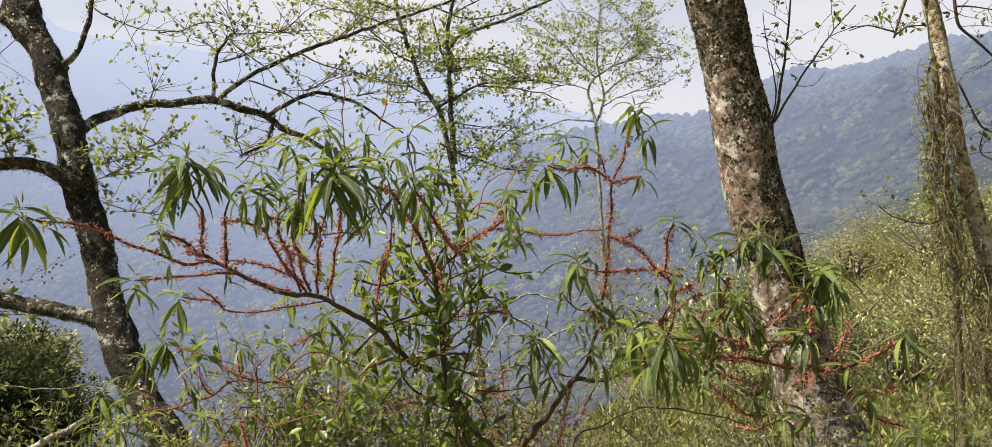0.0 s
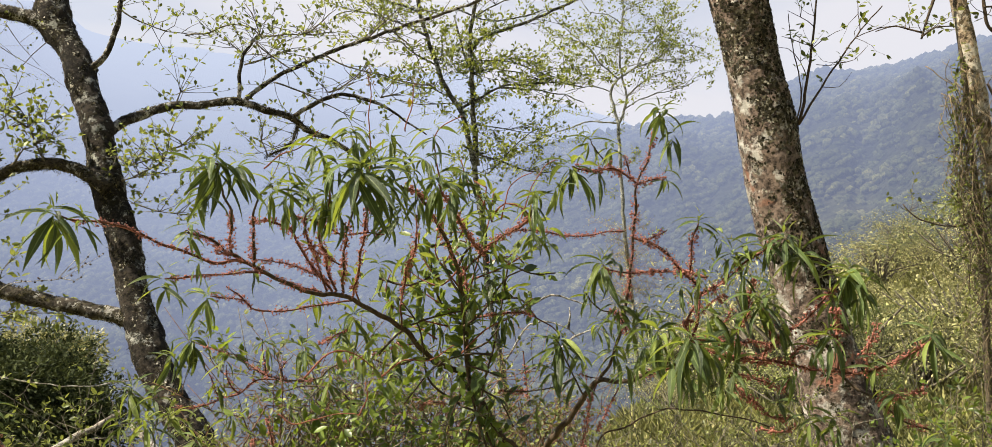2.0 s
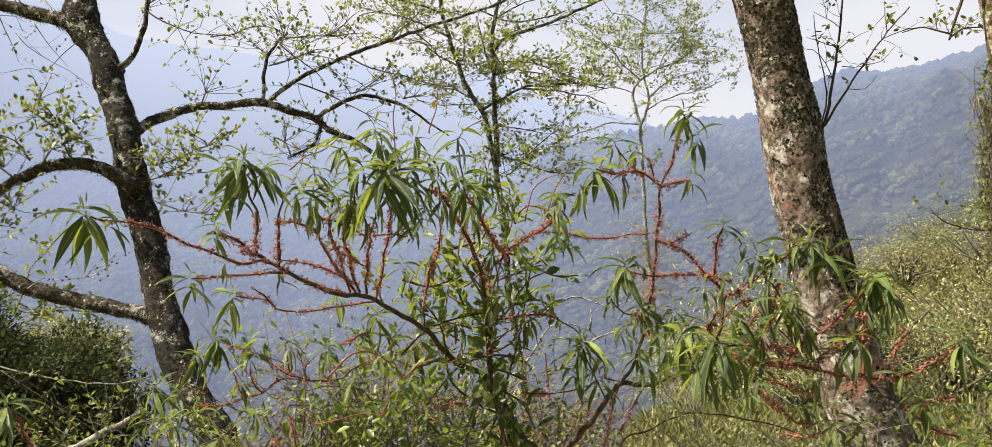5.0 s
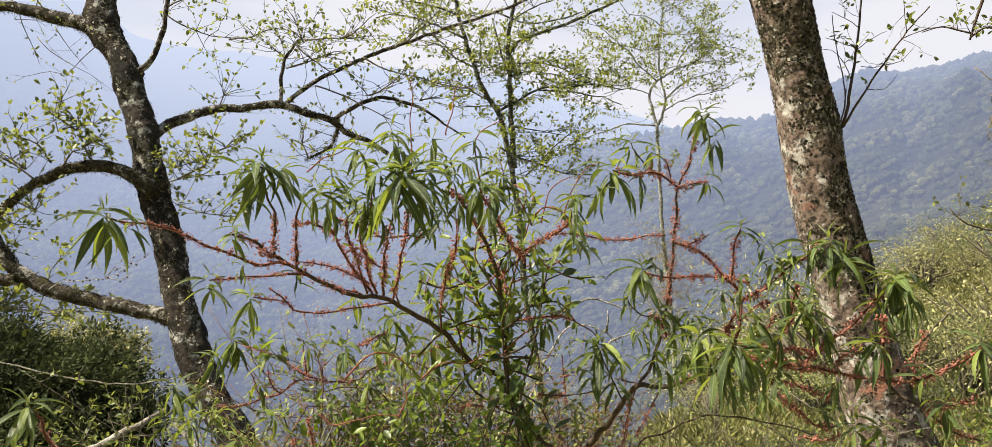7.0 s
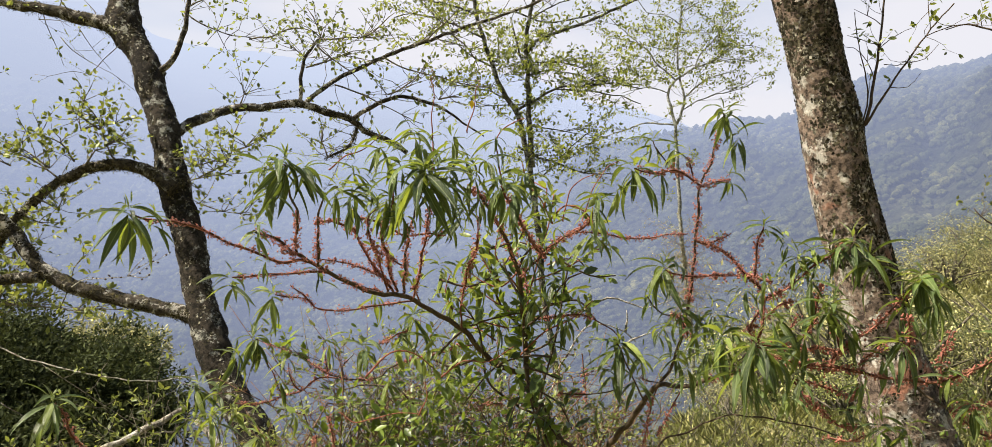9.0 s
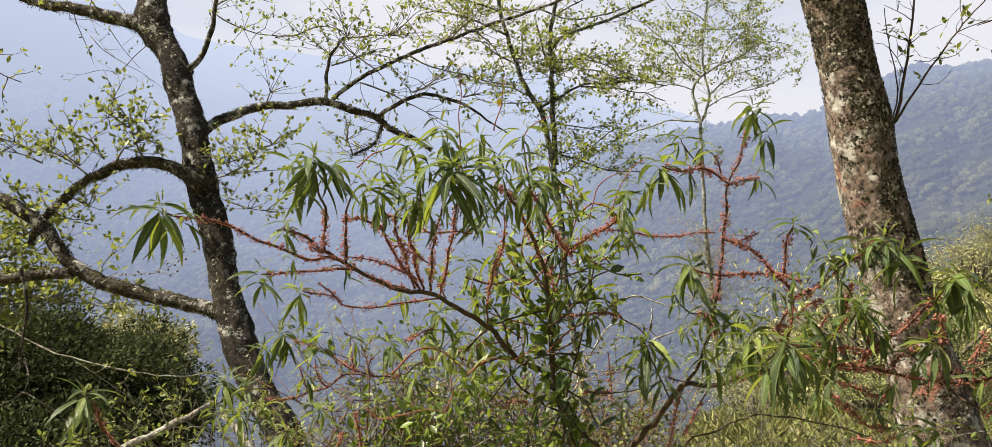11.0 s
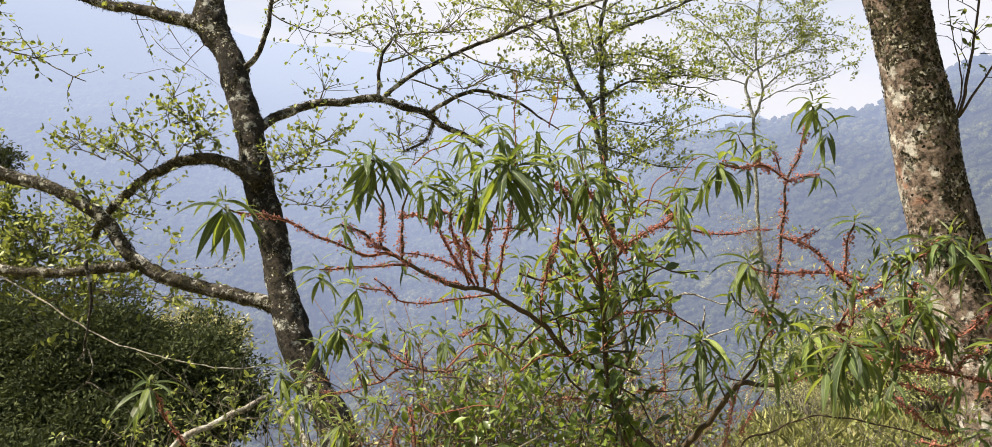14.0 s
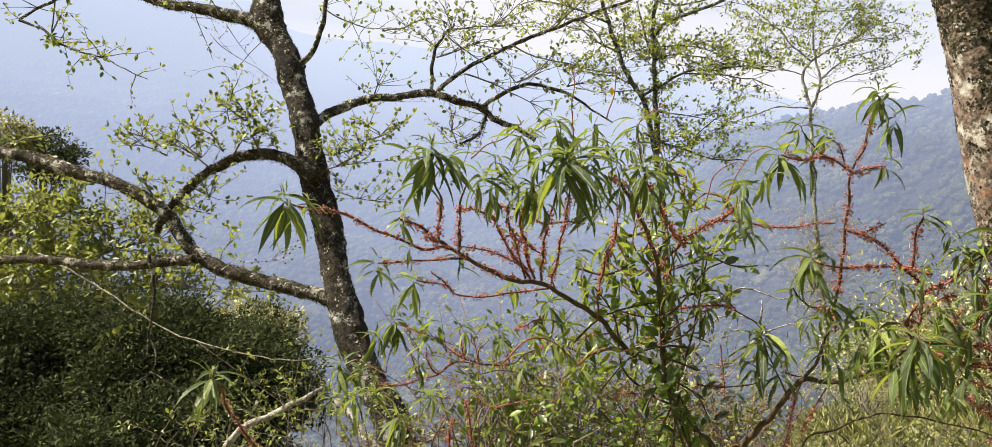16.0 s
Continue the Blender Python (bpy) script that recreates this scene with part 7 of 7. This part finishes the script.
rosette(shrub2, (0.121, 2.6, 1.185), 6, 0.121, 0.7, 0.4)
rosette(shrub2, (0.162, 2.35, 1.757), 6, 0.095, 0.6, 0.5)
rosette(shrub2, (0.049, 2.3, 1.706), 6, 0.109, 0.7, 0.4)
rosette(shrub2, (0.368, 2.45, 1.856), 6, 0.099, 0.6, 0.3)
rosette(shrub2, (0.456, 2.3, 1.585), 5, 0.073, 0.5, 0.5)
rosette(shrub2, (0.349, 2.1, 1.265), 7, 0.114, 0.8, 0.2)
rosette(shrub2, (0.885, 2.05, 1.157), 9, 0.117, 0.6, 0.45)
join_rest(shrub)
join_rest(shrub2)

# dark twining vine with broad leaves on the main stem
vine = thing("twining_vine", (-0.135, 2.850, 0.730), "broad-leaved dark vine twining up the shrub's stem", "vine")
sp = Spray(90)
for pts in ([(-0.065, 2.800, 0.785), (-0.133, 2.800, 0.959), (-0.190, 2.780, 1.138), (-0.203, 2.750, 1.295), (-0.194, 2.700, 1.432), (-0.210, 2.650, 1.527)], [(-0.162, 2.800, 0.901), (-0.150, 2.750, 1.105), (-0.111, 2.720, 1.262), (-0.082, 2.700, 1.432), (-0.063, 2.680, 1.526), (-0.026, 2.650, 1.500)], [(-0.198, 2.750, 1.295), (-0.269, 2.700, 1.376), (-0.292, 2.650, 1.472), (-0.296, 2.600, 1.547)], [(-0.217, 2.750, 1.067), (-0.307, 2.700, 1.152), (-0.329, 2.650, 1.308), (-0.385, 2.600, 1.403)], [(-0.301, 2.650, 1.546), (-0.210, 2.650, 1.564), (-0.118, 2.650, 1.527), (-0.008, 2.650, 1.472), (0.067, 2.700, 1.470)],
            [(-0.448, 2.650, 1.234), (-0.370, 2.620, 1.311), (-0.280, 2.620, 1.347), (-0.191, 2.650, 1.363)], [(-0.120, 2.700, 1.227), (-0.192, 2.660, 1.233), (-0.284, 2.660, 1.196), (-0.381, 2.700, 1.077)], [(-0.138, 2.700, 1.376), (-0.045, 2.750, 1.391), (0.012, 2.750, 1.334)], [(-0.217, 2.750, 1.067), (-0.139, 2.720, 1.036), (-0.082, 2.700, 0.966)], [(-0.439, 2.600, 1.457), (-0.349, 2.600, 1.439), (-0.262, 2.620, 1.492), (-0.188, 2.600, 1.619)]):
    tube(sp.wood, with_radius(pts, 0.004, 0.002), 0.02, 5)
    sp.leafy(pts, 0.042, 0.020, 2, 1.0)
sp.leafy([(-0.090, 2.860, 0.726), (-0.125, 2.840, 0.950), (-0.193, 2.820, 1.130), (-0.204, 2.790, 1.271), (-0.204, 2.760, 1.390)], 0.05, 0.012, 5, 0.9)
sp.finish(vine, M_STEM, M_VINE_LEAF, 0.46)
sp = Spray(92)
for pts in ([(-0.129, 2.68, 0.943), (-0.163, 2.68, 1.053), (-0.186, 2.68, 1.145), (-0.199, 2.68, 1.238), (-0.203, 2.68, 1.331), (-0.215, 2.68, 1.424), (-0.227, 2.68, 1.489)], [(-0.195, 2.7, 1.16), (-0.15, 2.7, 1.124), (-0.093, 2.7, 1.088), (-0.055, 2.7, 1.014)], [(-0.195, 2.55, 1.327), (-0.146, 2.55, 1.363), (-0.111, 2.55, 1.417), (-0.068, 2.55, 1.47), (-0.033, 2.55, 1.485)], [(-0.192, 2.6, 1.249), (-0.129, 2.6, 1.278), (-0.094, 2.6, 1.324)], [(-0.2, 2.5, 1.419), (-0.232, 2.5, 1.471), (-0.249, 2.5, 1.522)], [(-0.185, 2.65, 1.151), (-0.221, 2.65, 1.094), (-0.239, 2.65, 1.039)], [(-0.195, 2.65, 1.205), (-0.139, 2.65, 1.188), (-0.093, 2.65, 1.171)], [(-0.147, 2.65, 1.097), (-0.183, 2.65, 1.022), (-0.201, 2.65, 0.967)]):
    tube(sp.wood, with_radius(pts, 0.004, 0.002), 0.02, 5)
    sp.leafy(pts, 0.052, 0.024, 2, 1.0)
sp.finish(vine, M_STEM, M_DARK_VINE, 0.5)
sp = Spray(91)
for pts in ([(-0.200, 2.700, 1.302), (-0.183, 2.660, 1.417), (-0.153, 2.620, 1.528), (-0.125, 2.600, 1.628), (-0.113, 2.600, 1.708)], [(-0.192, 2.660, 1.398), (-0.242, 2.600, 1.475), (-0.276, 2.580, 1.530), (-0.264, 2.550, 1.601)], [(-0.173, 2.660, 1.453), (-0.081, 2.620, 1.492), (-0.008, 2.620, 1.537), (0.047, 2.640, 1.564)],
            [(-0.213, 2.700, 1.227), (-0.137, 2.660, 1.306), (-0.063, 2.660, 1.343), (0.001, 2.680, 1.397)], [(-0.116, 2.600, 1.619), (-0.151, 2.580, 1.690), (-0.187, 2.580, 1.734), (-0.205, 2.580, 1.797)], [(-0.207, 2.620, 1.492), (-0.260, 2.600, 1.439), (-0.323, 2.600, 1.457), (-0.367, 2.600, 1.493)],
            [(-0.125, 2.600, 1.628), (-0.080, 2.600, 1.672), (-0.026, 2.600, 1.655), (0.013, 2.600, 1.601)], [(-0.431, 2.550, 1.179), (-0.360, 2.550, 1.232), (-0.293, 2.580, 1.227), (-0.224, 2.600, 1.269)], [(-0.603, 2.400, 1.206), (-0.537, 2.400, 1.272), (-0.481, 2.450, 1.264), (-0.422, 2.500, 1.205)]):
    tube(sp.wood, with_radius(pts, 0.003, 0.0015), 0.02, 5)
    sp.leafy(pts, 0.042, 0.018, 2, 1.0)
for pts in ([(-0.231, 2.75, 1.342), (-0.289, 2.75, 1.379), (-0.347, 2.75, 1.416), (-0.396, 2.75, 1.435)], [(-0.254, 2.8, 1.297), (-0.332, 2.8, 1.315), (-0.392, 2.8, 1.334), (-0.452, 2.8, 1.372)], [(-0.262, 2.65, 1.443), (-0.299, 2.65, 1.48), (-0.328, 2.65, 1.535), (-0.337, 2.65, 1.59)], [(-0.137, 2.75, 1.496), (-0.08, 2.75, 1.516), (-0.032, 2.75, 1.507)], [(-0.272, 2.55, 1.574), (-0.219, 2.55, 1.592), (-0.166, 2.55, 1.584)], [(-0.195, 2.8, 1.337), (-0.118, 2.8, 1.378), (-0.06, 2.8, 1.418)], [(-0.424, 2.75, 1.357), (-0.444, 2.75, 1.415), (-0.426, 2.75, 1.473)], [(-0.297, 2.85, 1.251), (-0.358, 2.85, 1.289), (-0.398, 2.85, 1.288)], [(-0.504, 2.65, 1.384), (-0.523, 2.65, 1.439), (-0.505, 2.65, 1.477)], [(-0.65, 2.55, 1.533), (-0.605, 2.55, 1.552), (-0.577, 2.55, 1.525)], [(-0.14, 2.55, 1.663), (-0.132, 2.55, 1.716), (-0.167, 2.55, 1.734)]):
    tube(sp.wood, with_radius(pts, 0.003, 0.0015), 0.02, 5)
    sp.leafy(pts, 0.045, 0.016, 3, 1.0)
sp.finish(vine, M_RED_STEM, M_FRESH_VINE, 0.42)


# ---- undergrowth along the brink ----
def undergrowth(name, corners, count, size, mat, seed, label, stalks=40):
    e = thing(name, corners[0][:3], label, "undergrowth", "", "stuff")
    s = Spray(seed)
    a, b = corners
    mids = [s.r.random() for _ in range(12)]
    for k in range(count):
        t = s.r.choice(mids) + s.r.gauss(0, 0.035) if s.r.random() < 0.75 else s.r.random()
        p = Vector(a[:3]).lerp(Vector(b[:3]), t) + Vector((0, s.r.uniform(-0.35, 0.5), s.r.uniform(-0.45, 0.05)))
        top = p + Vector((s.r.gauss(0, 0.25), s.r.gauss(0, 0.15), s.r.uniform(0.05, 0.5)))
        mid = p.lerp(top, 0.5) + Vector([s.r.gauss(0, 0.05) for _ in range(3)])
        root = Vector((p.x + s.r.gauss(0, 0.1), p.y + s.r.gauss(0, 0.1), 0))
        root.z = height(root.x, root.y) - 0.02
        tube(s.wood, with_radius([root, p, mid, top], 0.004, 0.0012), 0.12, 3)
        s.along([p, mid, top], 5, 0.2, 0.0018, size, 0.035, 0, 4, 0.1, 0.15)
    s.finish(e, M_STALK if stalks > 50 else M_TWIG, mat, 0.55)
    return e


undergrowth("undergrowth", [(-1.124, 3.200, 0.837), (0.073, 3.500, 0.725)], 270, 0.022, M_UNDER_LEAF, 101, "tangled small-leaved undergrowth with reddish stalks", 60)
undergrowth("undergrowth", [(-0.842, 3.000, 0.909), (-0.235, 3.000, 0.910)], 45, 0.038, M_VINE_LEAF, 102, "tangled green creepers below the shrub")
undergrowth("undergrowth", [(0.006, 4.200, 0.464), (1.346, 4.200, 0.465)], 120, 0.023, M_UNDER_LEAF, 103, "thin dry undergrowth on the brink")
undergrowth("undergrowth", [(-2.670, 4.000, 0.418), (-1.445, 4.000, 0.542)], 50, 0.03, M_YOUNG_LEAF, 104, "bright small-leaved undergrowth at the tree's foot")
undergrowth("undergrowth", [(1.140, 3.600, 0.484), (2.146, 3.800, 0.473)], 75, 0.022, M_UNDER_LEAF, 105, "leafy undergrowth at the trunk's foot")
undergrowth("undergrowth", [(1.216, 3.900, 0.578), (2.387, 4.200, 0.585)], 30, 0.034, M_VINE_LEAF, 106, "dark green creepers and saplings at the trunk's foot")
for pts, r0 in (([(-2.624, 4.000, -0.420), (-2.452, 4.000, 0.243), (-2.348, 4.000, 0.474), (-2.168, 4.050, 0.586), (-2.021, 4.100, 0.659), (-1.947, 4.200, 0.714)], 0.024), ([(-1.340, 4.100, -0.307), (-1.577, 4.100, 0.351), (-1.733, 4.150, 0.514), (-1.831, 4.200, 0.598), (-1.894, 4.200, 0.652)], 0.03)):
    g = Geo()
    tube(g, with_radius(pts, r0, r0 * 0.5), 0.03, 10, 0.25, 20, 0.01)
    tagged(part("fallen_branch", g, M_DEAD), "bleached dead branch lying in the undergrowth", "branch", "dead branches")

# bare bleached twigs
g = Geo()
for pts in ([(-0.319, 6.0, -0.112), (-0.238, 6.0, 0.409), (-0.112, 6.0, 0.757), (0.037, 6.0, 0.949), (0.186, 6.0, 0.957), (0.293, 6.0, 0.912), (0.366, 6.0, 0.849)], [(0.222, 6.0, 0.764), (0.324, 6.0, 0.852), (0.408, 6.0, 0.893), (0.493, 6.0, 0.916), (0.595, 6.0, 0.858)], [(0.293, 6.0, 0.916), (0.305, 6.0, 1.002), (0.3, 6.0, 1.066)], [(-0.028, 6.0, 1.017), (0.163, 6.0, 1.158), (0.291, 6.0, 1.118), (0.406, 6.0, 1.081), (0.609, 6.0, 1.14)]):
    tube(g, with_radius(pts, 0.009, 0.003), 0.05, 6, 0.2, 20, 0.02)
tagged(part("bare_branch", g, M_DEAD), "bleached leafless branch behind the shrub", "branch", "dead branches")
# twig with small dark seed heads beside the mossy trunk
seedy = thing("seed_twig", (-2.653, 4.600, 1.300), "thin twig with small dark seed heads", "twig")
g, h = Geo(), Geo()
r3 = random.Random(5)
for pts in ([(-3.101, 5.100, 1.224)] + [(-2.841, 4.800, 1.287), (-2.554, 4.600, 1.317), (-2.456, 4.600, 1.327), (-2.357, 4.600, 1.383), (-2.232, 4.600, 1.458)], [(-2.456, 4.600, 1.327), (-2.373, 4.600, 1.320), (-2.331, 4.600, 1.360)], [(-2.472, 4.600, 1.327), (-2.423, 4.600, 1.383), (-2.383, 4.600, 1.425)], [(-2.423, 4.600, 1.366), (-2.341, 4.600, 1.415), (-2.301, 4.600, 1.465)]):
    line = tube(g, with_radius(pts, 0.003, 0.0012), 0.02, 4)
    for q in line[len(line) // 2::2]:
        c = Vector(q[:3]) + Vector([r3.gauss(0, 0.008) for _ in range(3)])
        h.add([c + v * 0.0065 * r3.uniform(0.6, 1.2) for v in BALL_V], BALL_F)
tagged(place(part("stalk", g, M_DEAD), seedy), kind="stuff")
tagged(place(part("seed_head", h, M_STEM), seedy), kind="stuff")
